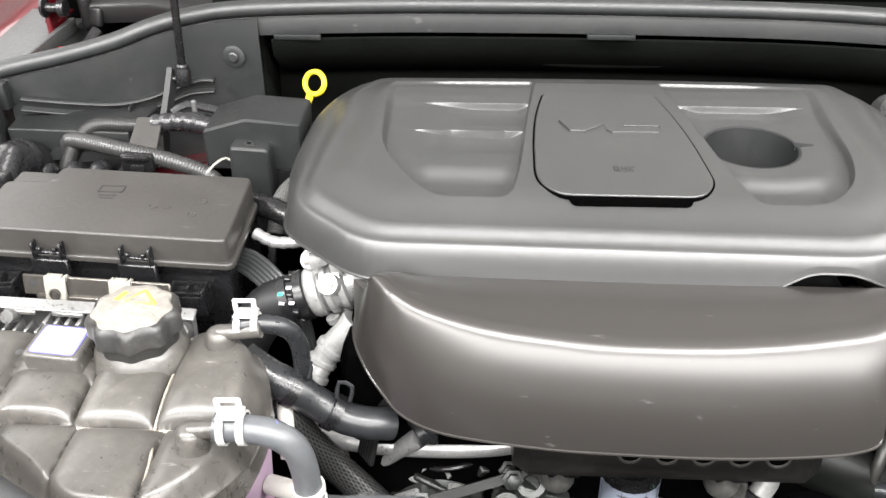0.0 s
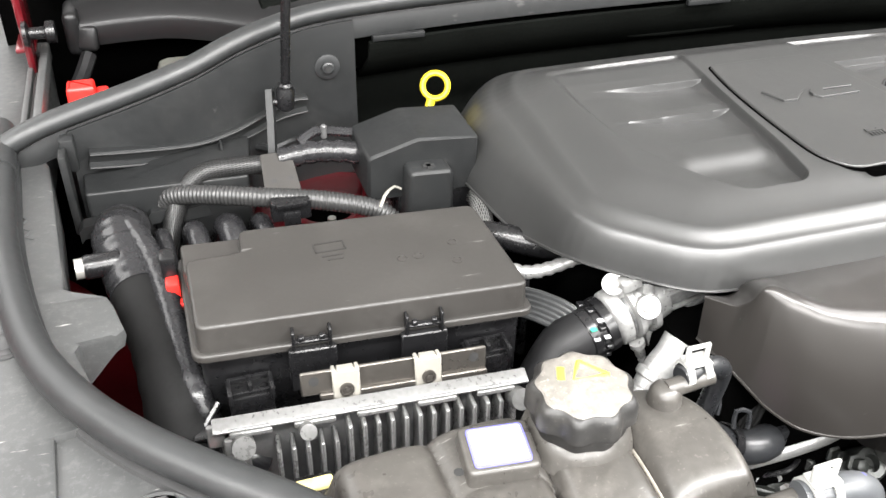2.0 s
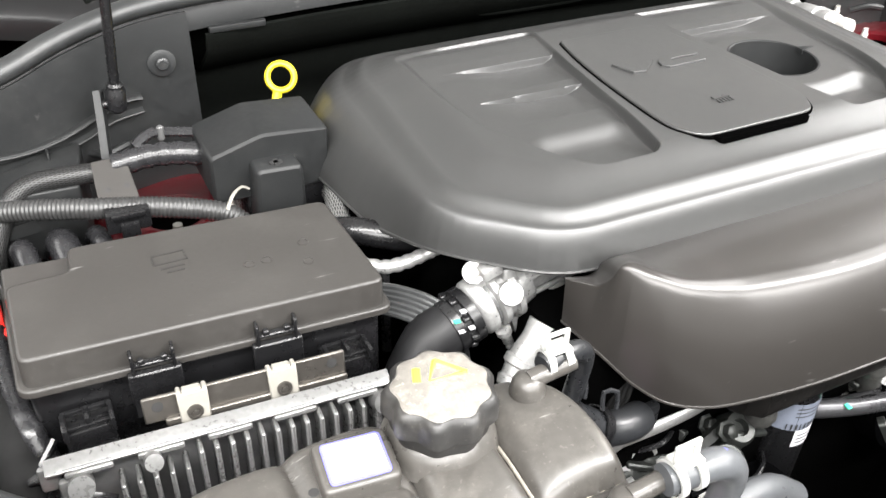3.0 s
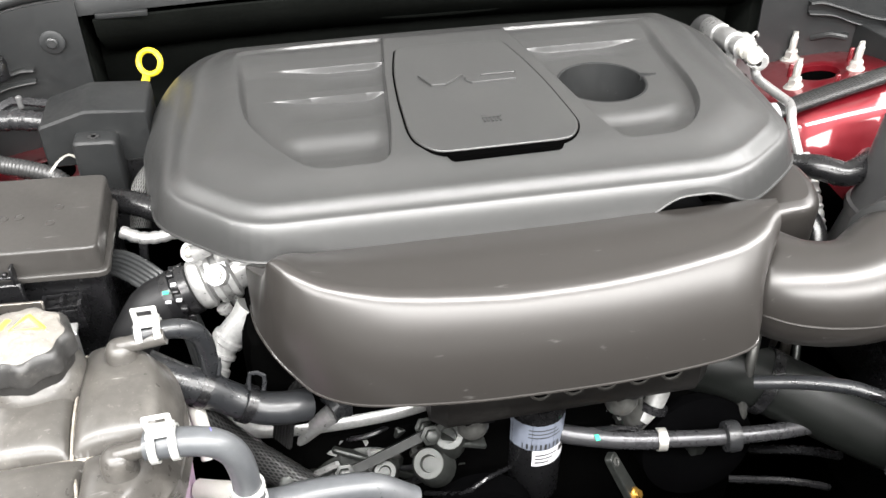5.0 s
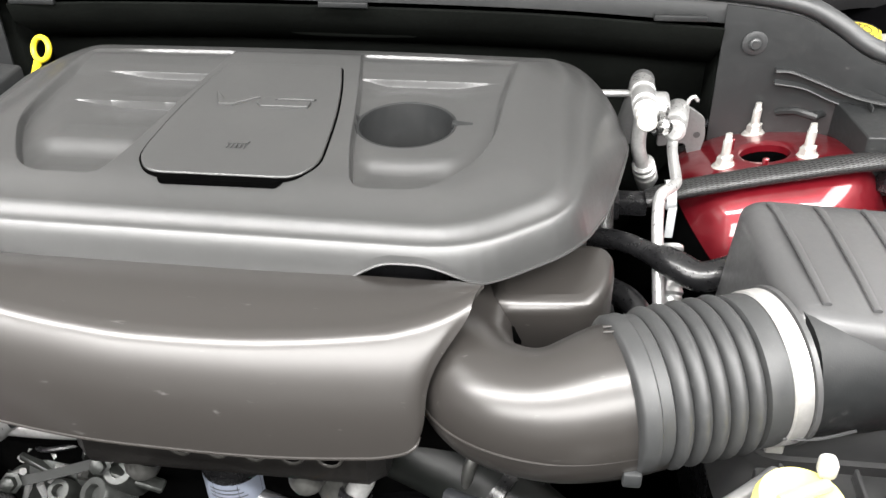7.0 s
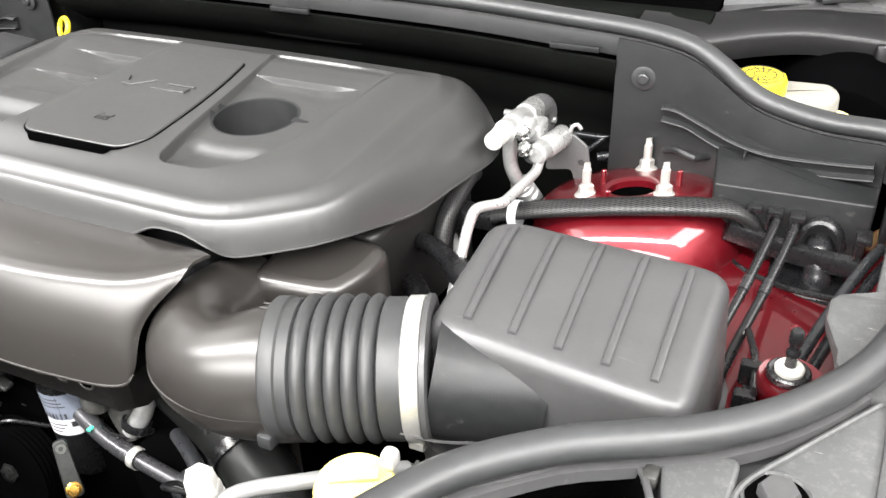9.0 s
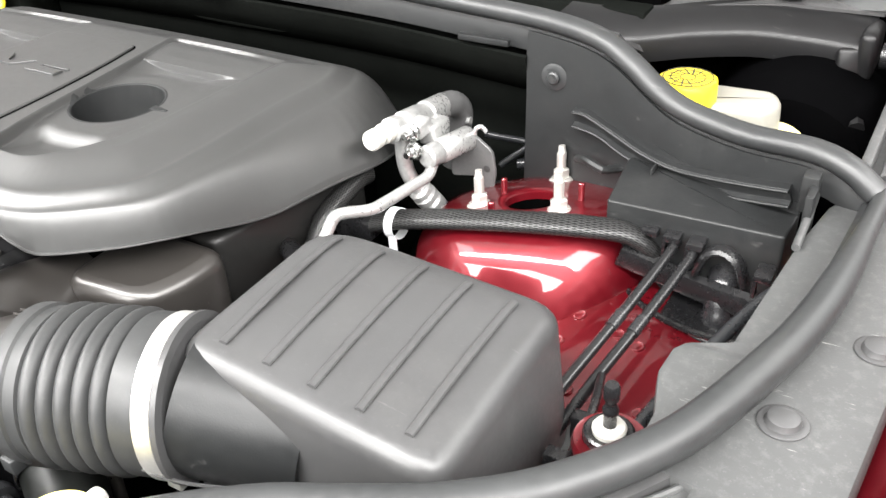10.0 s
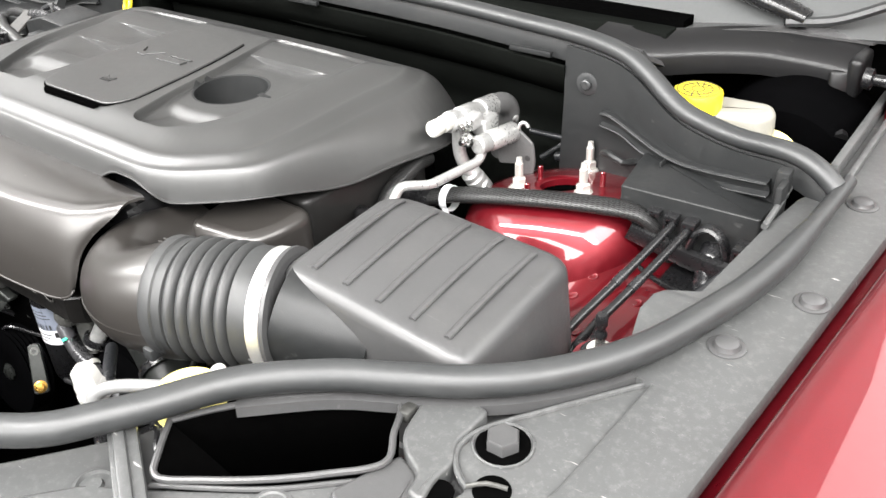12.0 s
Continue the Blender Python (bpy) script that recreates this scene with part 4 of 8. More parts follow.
def fender(m):
    ob = thing("fender", "dark red pearl painted front fender with a rolled inner edge", "fender", (m * 0.85, 0.6, 0.6), "front fenders")
    sec = [(-0.012, 1.04), (0.0, 1.05), (0.008, 1.052), (0.012, 1.06), (0.0135, 1.074), (0.018, 1.083), (0.027, 1.088), (0.038, 1.0885), (0.052, 1.0875), (0.06, 1.088), (0.10, 1.084), (0.15, 1.074), (0.19, 1.058), (0.22, 1.03), (0.235, 0.97), (0.245, 0.85), (0.25, 0.62)]
    rows = []
    for k in range(41):
        y = 0.16 + 1.25 * k / 40
        e = 0.728 + (y - 0.477) * 0.085 - 0.10 * max(0.0, 0.45 - y) ** 1.3
        fall = 0.02 * max(0.0, 0.55 - y) + 0.05 * max(0.0, 0.35 - y)
        rows.append([(m * (e + a), y, z - fall + 0.012 * (y - 0.6)) for a, z in sec])
    sheet(rows, RED, "outer_skin", ob, 0.0015, 60)
    rows = []
    for k in range(20):
        y = 0.45 + 0.95 * k / 19
        e = 0.728 + (y - 0.477) * 0.085
        rows.append([(m * (e - 0.012), y, 1.043), (m * (e - 0.02), y, 1.02), (m * (e - 0.04), y, 0.9), (m * (e - 0.05), y, 0.5)])
    sheet(rows, RED, "inner_flange", ob, 0.002)
    return ob


fender(1)
fender(-1)


def inner_fender(m):
    ob = thing("strut_tower", "dark red painted strut tower and inner fender", "strut tower", (m * 0.45, 0.86, 0.7), "strut towers")
    c = (m * 0.445, 0.865, 0)
    prof = [(0.026, 0.974), (0.026, 0.981), (0.029, 0.9835), (0.033, 0.983), (0.05, 0.982), (0.074, 0.979), (0.084, 0.976), (0.093, 0.969), (0.103, 0.956), (0.118, 0.925), (0.135, 0.87), (0.15, 0.8), (0.16, 0.6)]
    if m < 0:
        prof = prof[:7] + [(0.088, 0.967), (0.09, 0.95), (0.092, 0.94)]
        # Shade round the tower's foot, painted as a near-black skirt.
        part("tower_skirt", lathe([(0.0915, 0.942), (0.1, 0.90), (0.115, 0.80), (0.12, 0.6)], c, (0, 0, 1), 40, caps=False), DARK, ob, "tower skirt painted near-black as shade")
    lean = Matrix.Identity(4)
    if m > 0:
        # the top leans towards the engine and the bulkhead
        prof = [(0.023, 0.974)] + [(0.0235, 0.981)] + prof[2:11] + [(0.14, 0.84), (0.142, 0.80)]
        lean = Matrix(((1, 0, 0, 0), (0, 1, 0, 0), (0.18, -0.15, 1, 0.0275 - 0.18 * 0.437 + 0.15 * 0.865), (0, 0, 0, 1)))
        c = (0.437, 0.865, 0)
    tower = lathe(prof, c, (0, 0, 1), 48, caps=False)
    tower.transform(lean)
    if m > 0:
        # The flank beyond a slanting plane is coloured near-black as painted shade.
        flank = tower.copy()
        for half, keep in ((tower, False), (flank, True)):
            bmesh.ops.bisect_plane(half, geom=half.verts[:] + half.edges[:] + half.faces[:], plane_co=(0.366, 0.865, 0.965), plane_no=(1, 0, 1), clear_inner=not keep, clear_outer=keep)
        part("tower_flank", flank, DARK, ob, "tower flank towards the engine, shade painted near-black", angle=50)
    part("tower", tower, RED, ob, angle=50)
    bore = lathe([(0.026, 0.9805), (0.0235, 0.975), (0.0235, 0.95), (0.001, 0.945)], c, (0, 0, 1), 32, caps=False)
    bore.transform(lean)
    part("tower_bore", bore, DARK, ob)
    rows, skirt = [], []
    for k in range(29):
        y = 0.40 + 0.50 * k / 28
        f = step_up(0.62, 0.80, y)
        bump = 0.02 * f
        sink = 0.10 if m < 0 else 0.0
        skirt.append([(m * x, y, z - sink) for x, z in ((0.40 + 0.02 * f, 0.62), (0.435 + 0.01 * f, 0.83), (0.468, 0.905 + bump * 1.6))])
        rows.append([(m * x, y, z - sink) for x, z in ((0.468, 0.907 + bump * 1.6), (0.47, 0.915 + bump * 1.6), (0.50, 0.945 + bump * 1.2), (0.54, 0.958 + bump), (0.59, 0.962 + bump * 0.6), (0.63, 0.968), (0.66, 0.985), (0.69, 1.02), (0.715, 1.045))])
    sheet(rows if m > 0 else [r[4:] for r in rows], RED, "inner_fender_wall", ob, 0.0015, 50)
    # Lower part of the wall is near-black: shade put into its colour.
    sheet(skirt if m > 0 else [a + b[1:5] for a, b in zip(skirt, rows)], DARK, "lower_wall", ob, 0.0015, 50, "lower inner fender wall, shade painted near-black")
    for x, y in ((0.523, 0.776), (0.518, 0.745), (0.559, 0.765), (0.576, 0.76), (0.60, 0.70), (0.545, 0.70), (0.61, 0.745)):
        g = step_up(0.62, 0.80, y) * 0.02
        z = along(((0.47, 0.915 + g * 1.6), (0.50, 0.945 + g * 1.2), (0.54, 0.958 + g), (0.59, 0.962 + g * 0.6), (0.63, 0.968)), x)
        if m < 0:
            z -= 0.10
        part("spot_weld", lathe([(0.0058, -0.002), (0.0055, 0.0008), (0.0045, 0.0012), (0.003, 0.0002), (0.0003, 0.0)], (m * x, y, z), (-m * 0.25, -0.1, 1), 16, caps=False), RED, ob)
    for x, y, z in ((0.395, 0.845, 0.979), (0.471, 0.846, 0.979), (0.437, 0.926, 0.979))[:3 if m > 0 else 1]:
        st = join(lathe([(0.0115, 0), (0.0115, 0.0025), (0.0095, 0.004), (0.0095, 0.005)], (m * x, y, z), (0, 0, 1), 24), lathe([(0.0078, 0.005), (0.0078, 0.0125), (0.006, 0.014)], (m * x, y, z), (0, 0, 1), 6), lathe([(0.0044, 0.014), (0.0044, 0.03), (0.0036, 0.031), (0.003, 0.0375)], (m * x, y, z), (0, 0, 1), 14))
        st.transform(lean)
        part("strut_stud", st, ZINC, ob, "zinc-plated stud with flanged nut")
    for x, y in ((0.405, 0.873), (0.480, 0.872), (0.425, 0.812)):
        pin = join(lathe([(0.0055, 0), (0.0055, 0.002), (0.003, 0.0025), (0.003, 0.019), (0.0022, 0.02)], (m * x, y, 0.979), (0, 0, 1), 12))
        pin.transform(lean)
        part("stud", pin, RED, ob)
    return ob


inner_fender(1)
inner_fender(-1)


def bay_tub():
    ob = thing("bay_tub", "lower structure of the engine bay, shade painted in as near-black", "car body", (0, 0.6, 0.0), kind="structure")
    # The whole tub is coloured near-black to paint in the bay's shade.
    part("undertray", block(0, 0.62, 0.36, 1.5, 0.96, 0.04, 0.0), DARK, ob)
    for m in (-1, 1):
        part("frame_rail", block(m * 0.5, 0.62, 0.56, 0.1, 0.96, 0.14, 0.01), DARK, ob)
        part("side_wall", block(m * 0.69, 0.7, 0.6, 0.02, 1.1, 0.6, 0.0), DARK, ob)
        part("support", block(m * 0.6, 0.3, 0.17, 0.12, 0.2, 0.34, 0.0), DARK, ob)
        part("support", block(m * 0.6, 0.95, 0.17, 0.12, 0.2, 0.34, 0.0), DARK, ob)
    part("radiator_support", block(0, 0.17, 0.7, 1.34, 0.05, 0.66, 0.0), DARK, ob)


bay_tub()


def front_crossmember():
    ob = thing("radiator_cover", "dark grey plastic radiator cover behind the grille", "radiator cover", (0, 0.0, 0.9))
    rows = []
    for k in range(61):
        x = -0.72 + 1.44 * k / 60
        a = abs(x)
        y = 0.205 + (0.06 * step_up(0.2, 0.36, a) + 0.02 * step_up(0.33, 0.5, a))
        rows.append([(x, y + 0.004, 0.99), (x, y, 1.02), (x, y - 0.006, 1.0235), (x, y - 0.05, 1.02), (x, y - 0.1, 1.016), (x, y - 0.22, 1.0), (x, y - 0.42, 0.95), (x, y - 0.5, 0.86), (x, y - 0.52, 0.3)])
    sheet(rows, APRON, "panel", ob, 0.003, 45)


front_crossmember()


def cowl():
    ob = thing("cowl", "black plastic cowl below the windscreen", "cowl", (0, 1.1, 1.05))
    p = smooth_path([(-0.47, 0.965, 1.138), (-0.42, 0.972, 1.145), (0, 0.982, 1.15), (0.42, 0.972, 1.142), (0.47, 0.965, 1.134)], 0.02)
    rows = [[(q.x, q.y, q.z - 0.025) for q in p], [(q.x, q.y + 0.004, q.z - 0.008) for q in p], [(q.x, q.y + 0.02, q.z - 0.02) for q in p], [(q.x * 1.02, q.y + 0.07, q.z - 0.045) for q in p], [(q.x * 1.03, q.y + 0.12, q.z - 0.047) for q in p]]
    sheet(rows, PLASTIC, "top_panel", ob, 0.003)
    for m in (-1, 1):
        arm = [(m * 0.40, 0.99, 1.122), (m * 0.435, 1.005, 1.117), (m * 0.475, 1.03, 1.115), (m * 0.515, 1.06, 1.115), (m * 0.56, 1.085, 1.114), (m * 0.6, 1.098, 1.110), (m * 0.632, 1.103, 1.107), (m * 0.656, 1.105, 1.104)]
        q = smooth_path(arm, 0.01)
        rows = [[(v.x, v.y + 0.036, v.z + 0.012) for v in q], [(v.x, v.y + 0.008, v.z + 0.0105) for v in q], [(v.x, v.y - 0.001, v.z + 0.003) for v in q], [(v.x, v.y - 0.012, v.z - 0.002) for v in q], [(v.x, v.y - 0.015, v.z - 0.008) for v in q], [(v.x, v.y - 0.012, v.z - 0.028) for v in q], [(v.x, v.y + 0.01, v.z - 0.032) for v in q]]
        sheet(rows, ARMM, "side_arm", ob, 0.003, 60)
        part("arm_end", join(block(m * 0.656, 1.112, 1.093, 0.016, 0.050, 0.046, 0.007, 3), block(0, 0, 0, 0.022, 0.010, 0.026, 0.005, 3, Matrix.Translation((m * 0.643, 1.090, 1.088)) @ Matrix.Rotation(radians(m * 24), 4, "Z") @ Matrix.Rotation(radians(-14), 4, "X"))), ARMM, ob, "folded end of the cowl arm")
        part("arm_foot", tube([(m * 0.645, 1.09, 1.07), (m * 0.655, 1.07, 1.055), (m * 0.665, 1.045, 1.045)], 0.008, 8), ARMM, ob)
        rows = [[(m * 0.42, 1.05, 1.12), (m * 0.52, 1.085, 1.127), (m * 0.58, 1.115, 1.126), (m * 0.66, 1.135, 1.12)], [(m * 0.42, 1.12, 1.112), (m * 0.52, 1.14, 1.12), (m * 0.6, 1.16, 1.125), (m * 0.7, 1.2, 1.13)]]
        sheet(rows, PLASTIC, "corner_panel", ob, 0.003)
        part("edge_strip", tube([(m * 0.57, 1.12, 1.133), (m * 0.62, 1.13, 1.14), (m * 0.67, 1.15, 1.16)], 0.006, 8), RUBBER, ob)
        # Near-black floor paints the cavity's shade.
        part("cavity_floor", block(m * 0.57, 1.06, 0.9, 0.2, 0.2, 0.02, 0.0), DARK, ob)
    xs = [-0.68 + 1.36 * k / 24 for k in range(25)]
    rows = [[(x, 1.09 + 0.05 * (abs(x) / 0.7) ** 2, 1.107 + 0.018 * (abs(x) / 0.7) ** 2) for x in xs], [(x * 0.95, 1.75, 1.52) for x in xs]]
    sheet(rows, GLASS, "windscreen", None, 0.005, label="grey reflecting windscreen glass above the cowl", category="windscreen")


ARMM = material("scuffed_black_cowl_plastic", (0.006, 0.006, 0.0063), 0.38, 0, 0.1, 60, 0.1, 500, rough_vary=0.03, spec=0.3, scuffs=0.05)
cowl()


def hood():
    """The hood, raised on its struts; its unseen liner is made pale to reflect light."""
    ob = thing("hood", "raised dark red hood, its unseen underside made pale to reflect light", "hood", (0, 1.12, 1.2))
    rows = []
    for k in range(13):
        s = k / 12
        y, z = 1.2 - 0.68 * s - 0.04 * math.sin(math.pi * s), 1.19 + 1.0 * s
        rows.append([(x, y - 0.03 * (1 - (x / 0.76) ** 2), z) for x in [-0.76 + 1.52 * i / 16 for i in range(17)]])
    sheet(rows, LINER, "liner", ob, 0.02, label="unseen liner, made pale to brighten the engine cover")
    rows = [[(x, y + 0.035, z + 0.01) for x, y, z in r] for r in rows]
    sheet(rows, RED, "outer_panel", ob, 0.002)
    return ob


HOOD = hood()




def engine():
    ob = thing("engine_block", "engine block with shade painted near-black, and accessories under the covers", "engine", (0, 0.7, 0.38))
    # Block and timing cover have shade painted in as near-black.
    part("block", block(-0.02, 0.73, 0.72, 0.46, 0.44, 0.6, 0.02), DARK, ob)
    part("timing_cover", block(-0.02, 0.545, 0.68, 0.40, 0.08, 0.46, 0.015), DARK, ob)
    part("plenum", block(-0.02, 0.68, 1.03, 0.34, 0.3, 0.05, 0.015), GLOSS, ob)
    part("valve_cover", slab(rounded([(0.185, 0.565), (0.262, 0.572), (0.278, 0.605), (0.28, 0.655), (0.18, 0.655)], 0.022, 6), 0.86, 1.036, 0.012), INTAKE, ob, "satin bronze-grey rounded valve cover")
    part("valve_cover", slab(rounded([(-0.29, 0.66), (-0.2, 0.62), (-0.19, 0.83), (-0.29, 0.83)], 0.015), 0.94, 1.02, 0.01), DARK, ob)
    part("head_side", slab(rounded([(0.19, 0.66), (0.256, 0.662), (0.263, 0.74), (0.276, 0.84), (0.19, 0.85)], 0.012, 4), 0.90, 1.032, 0.008), GLOSSD, ob, "dull black side of the cylinder head")
    return ob


engine()


# ---- beside the fuse box ----
def strands(name, path, n, gap, r, mat, parent, across=(1, 0, 0)):
    a = Vector(across)
    for k in range(n):
        o = a * gap * (k - (n - 1) / 2)
        part(name, tube([Vector(p) + o for p in path], r, 8, 0.006), mat, parent)


def braided(path, r, name, label, at, squash=1.0, turns=26, group=""):
    """A sleeve of crossing strands over a black core."""
    ob = thing(name, label, "wiring harness", at, group)
    part("core", tube(path, r * 0.94, 16, 0.006, squash), BRAID, ob, angle=60)
    p = smooth_path(path, 0.003)
    up = None
    frames = []
    for i, q in enumerate(p):
        d = (p[min(i + 1, len(p) - 1)] - p[max(i - 1, 0)]).normalized()
        if up is None:
            up = Vector((0, 0, 1)) if abs(d.z) < 0.9 else Vector((0, 1, 0))
        up = (up - d * up.dot(d)).normalized()
        frames.append((q, d.cross(up), up))
    bm = bmesh.new()
    n = 28
    run = 0.0
    pos = [0.0]
    for a, b in zip(p, p[1:]):
        run += (b - a).length
        pos.append(run)
    w = r * 0.04
    for s in range(n):
        for sgn in (-1, 1):
            prev = None
            for (q, sd, u), l in zip(frames, pos):
                an = 2 * math.pi * s / n + sgn * l / r * 0.3
                rr = r * (1.0 + 0.03 * sgn * math.sin(an * n / 2))
                c = q + (sd * math.cos(an) + u * math.sin(an) * squash) * rr
                t = (-sd * math.sin(an) + u * math.cos(an) * squash) * w
                cur = (bm.verts.new(c - t), bm.verts.new(c + t))
                if prev:
                    bm.faces.new((prev[0], prev[1], cur[1], cur[0]))
                prev = cur
    tagged(part("woven_mesh", bm, STRAND, ob, "woven grey strands"), kind="stuff")
    return ob


STRAND = material("braid_strand", (0.02, 0.02, 0.02), 0.38, 0, 0.2)
CONDUIT = material("grey_corrugated_conduit", (0.022, 0.022, 0.022), 0.36, 0, 0.15)


def dipstick():
    ob = thing("dipstick", "yellow plastic ring handle of the oil dipstick", "dipstick", (-0.31, 0.9, 0.98))
    n = Vector((-0.35, -0.85, 0.4)).normalized()
    u = Vector((0.25, 0, 1))
    u = (u - n * u.dot(n)).normalized()
    v = n.cross(u)
    c = Vector((-0.326, 0.899, 1.080))
    rows = []
    for k in range(40):
        a = 2 * math.pi * k / 40
        d = u * math.cos(a) + v * math.sin(a)
        rows.append([c + d * (0.0122 + 0.0030 * math.cos(b)) + n * 0.0034 * math.sin(b) for b in (2 * math.pi * j / 10 for j in range(10))])
    rows.append(rows[0])
    bm = rings(rows, caps=False)
    bmesh.ops.remove_doubles(bm, verts=bm.verts, dist=1e-6)
    part("ring", bm, YELLOW, ob)
    part("stem", tube([c - u * 0.014, c - u * 0.03, c - u * 0.05], lambda f, run: 0.0045 - 0.001 * f, 10), YELLOW, ob)
    part("tube", rod(c - u * 0.05, c - u * 0.12, 0.005, 10), GLOSS, ob)


dipstick()


def hood_strut():
    ob = thing("hood_strut", "black hood support rod with a plastic ball socket", "support rod", (-0.472, 0.9, 1.06))
    a, b = Vector((-0.472, 0.899, 1.078)), Vector((-0.43, 0.855, 1.7))
    d = (b - a).normalized()
    part("rod", rod(a + d * 0.012, b, 0.0044, 14), GLOSS, ob)
    part("ball_socket", lathe([(0.0055, -0.004), (0.0085, -0.001), (0.0085, 0.016), (0.007, 0.018), (0.007, 0.021), (0.005, 0.023)], a, d, 20), GLOSS, ob)
    part("ball_pin", rod(a + Vector((-0.016, 0.0, 0.004)), a + Vector((0.002, 0, 0.004)), 0.004, 10), GLOSS, ob)
    rows = []
    st = [Vector((-0.486, 0.902, 1.094)), Vector((-0.489, 0.886, 1.07)), Vector((-0.494, 0.862, 1.035)), Vector((-0.495, 0.845, 1.0))]
    for q in st:
        rows.append([q + Vector((-0.003, 0, 0)), q + Vector((0.002, 0, 0)), q + Vector((0.002, 0.0, -0.003)), q + Vector((0.005, 0.01, -0.003))])
    sheet(rows, PANEL, "bracket_arm", ob, 0.002)


hood_strut()


def bracket_plate():
    ob = thing("harness_bracket", "flat black bracket plate with three holes holding conduit", "bracket", (-0.493, 0.81, 1.02))
    m = Matrix.Translation((-0.493, 0.818, 1.0535)) @ Matrix.Rotation(radians(28), 4, "X")
    part("plate", slab(rounded([(-0.0155, -0.022), (0.0155, -0.022), (0.0135, 0.022), (-0.0135, 0.022)], 0.002, 2), -0.003, 0.0, 0.0008, m=m), LID, ob)
    for x, y in ((-0.006, -0.007), (0.0085, -0.006), (0.004, 0.015)):
        part("hole", lathe([(0.0024, 0.0002), (0.0001, 0.0003)], m @ Vector((x, y, 0)), m.to_3x3() @ Vector((0, 0, 1)), 12), INK, ob)
    part("clip", join(block(-0.491, 0.784, 1.039, 0.033, 0.014, 0.018, 0.0015), block(-0.491, 0.776, 1.046, 0.026, 0.005, 0.004, 0.001), block(-0.491, 0.777, 1.032, 0.014, 0.004, 0.012, 0.001), block(-0.472, 0.797, 1.04, 0.016, 0.012, 0.003, 0.001)), GLOSS, ob)


bracket_plate()


def conduits():
    ob = thing("corrugated_conduit", "grey corrugated wiring conduit looping behind the fuse box", "conduit", (-0.49, 0.79, 1.03))
    path = [(-0.592, 0.842, 1.025), (-0.582, 0.833, 1.037), (-0.55, 0.815, 1.043), (-0.511, 0.798, 1.044), (-0.465, 0.787, 1.04), (-0.42, 0.774, 1.031), (-0.40, 0.766, 1.015)]
    part("conduit", tube(path, corrugated(0.0083, 0.00045, 0.0034), 16, 0.0006), CONDUIT, ob, angle=70)
    part("cable_tie", join(tube([(-0.417, 0.768, 1.036), (-0.411, 0.776, 1.041), (-0.406, 0.781, 1.043)], 0.0016, 6, 0.004, 0.6), tube([(-0.408, 0.779, 1.043), (-0.400, 0.783, 1.045), (-0.394, 0.782, 1.042)], 0.0012, 6)), TANKW, ob, "white cable tie")
    ob = braided([(-0.60, 0.80, 0.97), (-0.585, 0.828, 1.02), (-0.56, 0.842, 1.048), (-0.52, 0.842, 1.052), (-0.485, 0.838, 1.05)], 0.0085, "braided_conduit", "black braided wiring conduit crossing under the bracket", (-0.52, 0.84, 1.03))
    ob = thing("taped_harness", "shiny taped wiring harness running to the terminal cover", "wiring harness", (-0.45, 0.83, 1.03))
    part("loom", tube([(-0.49, 0.838, 1.056), (-0.46, 0.836, 1.06), (-0.435, 0.83, 1.06), (-0.41, 0.826, 1.055)], lambda f, run: 0.0098 + 0.0006 * math.sin(run * 500), 14, 0.003), TAPE, ob)
    part("branch", tube([(-0.47, 0.845, 1.066), (-0.455, 0.85, 1.073), (-0.435, 0.85, 1.07), (-0.405, 0.845, 1.066)], 0.0045, 8), TAPE, ob)
    part("stud", rod((-0.447, 0.848, 1.066), (-0.447, 0.848, 1.079), 0.003, 10, 0.001), ALUD, ob)
    for i, (x, r) in enumerate(((-0.598, 0.007), (-0.571, 0.0095), (-0.542, 0.012), (-0.515, 0.008))):
        ob = thing("harness_branch", "black taped wiring branch dropping behind the fuse box", "wiring harness", (x, 0.79, 0.95), "wiring branches")
        part("loom", tube([(x - 0.004, 0.825, 0.99), (x, 0.806, 1.016), (x + 0.003, 0.782, 1.013), (x + 0.004, 0.764, 0.985), (x + 0.004, 0.755, 0.93)], r, 12), TAPE, ob)
    ob = thing("plastic_ties", "white plastic fastener near the red inner fender", "fastener", (-0.45, 0.81, 1.0))
    part("nut", lathe([(0.006, 0), (0.006, 0.003), (0.004, 0.004), (0.004, 0.010)], (-0.452, 0.806, 0.998), (0, 0, 1), 14), ZINC, ob)


conduits()


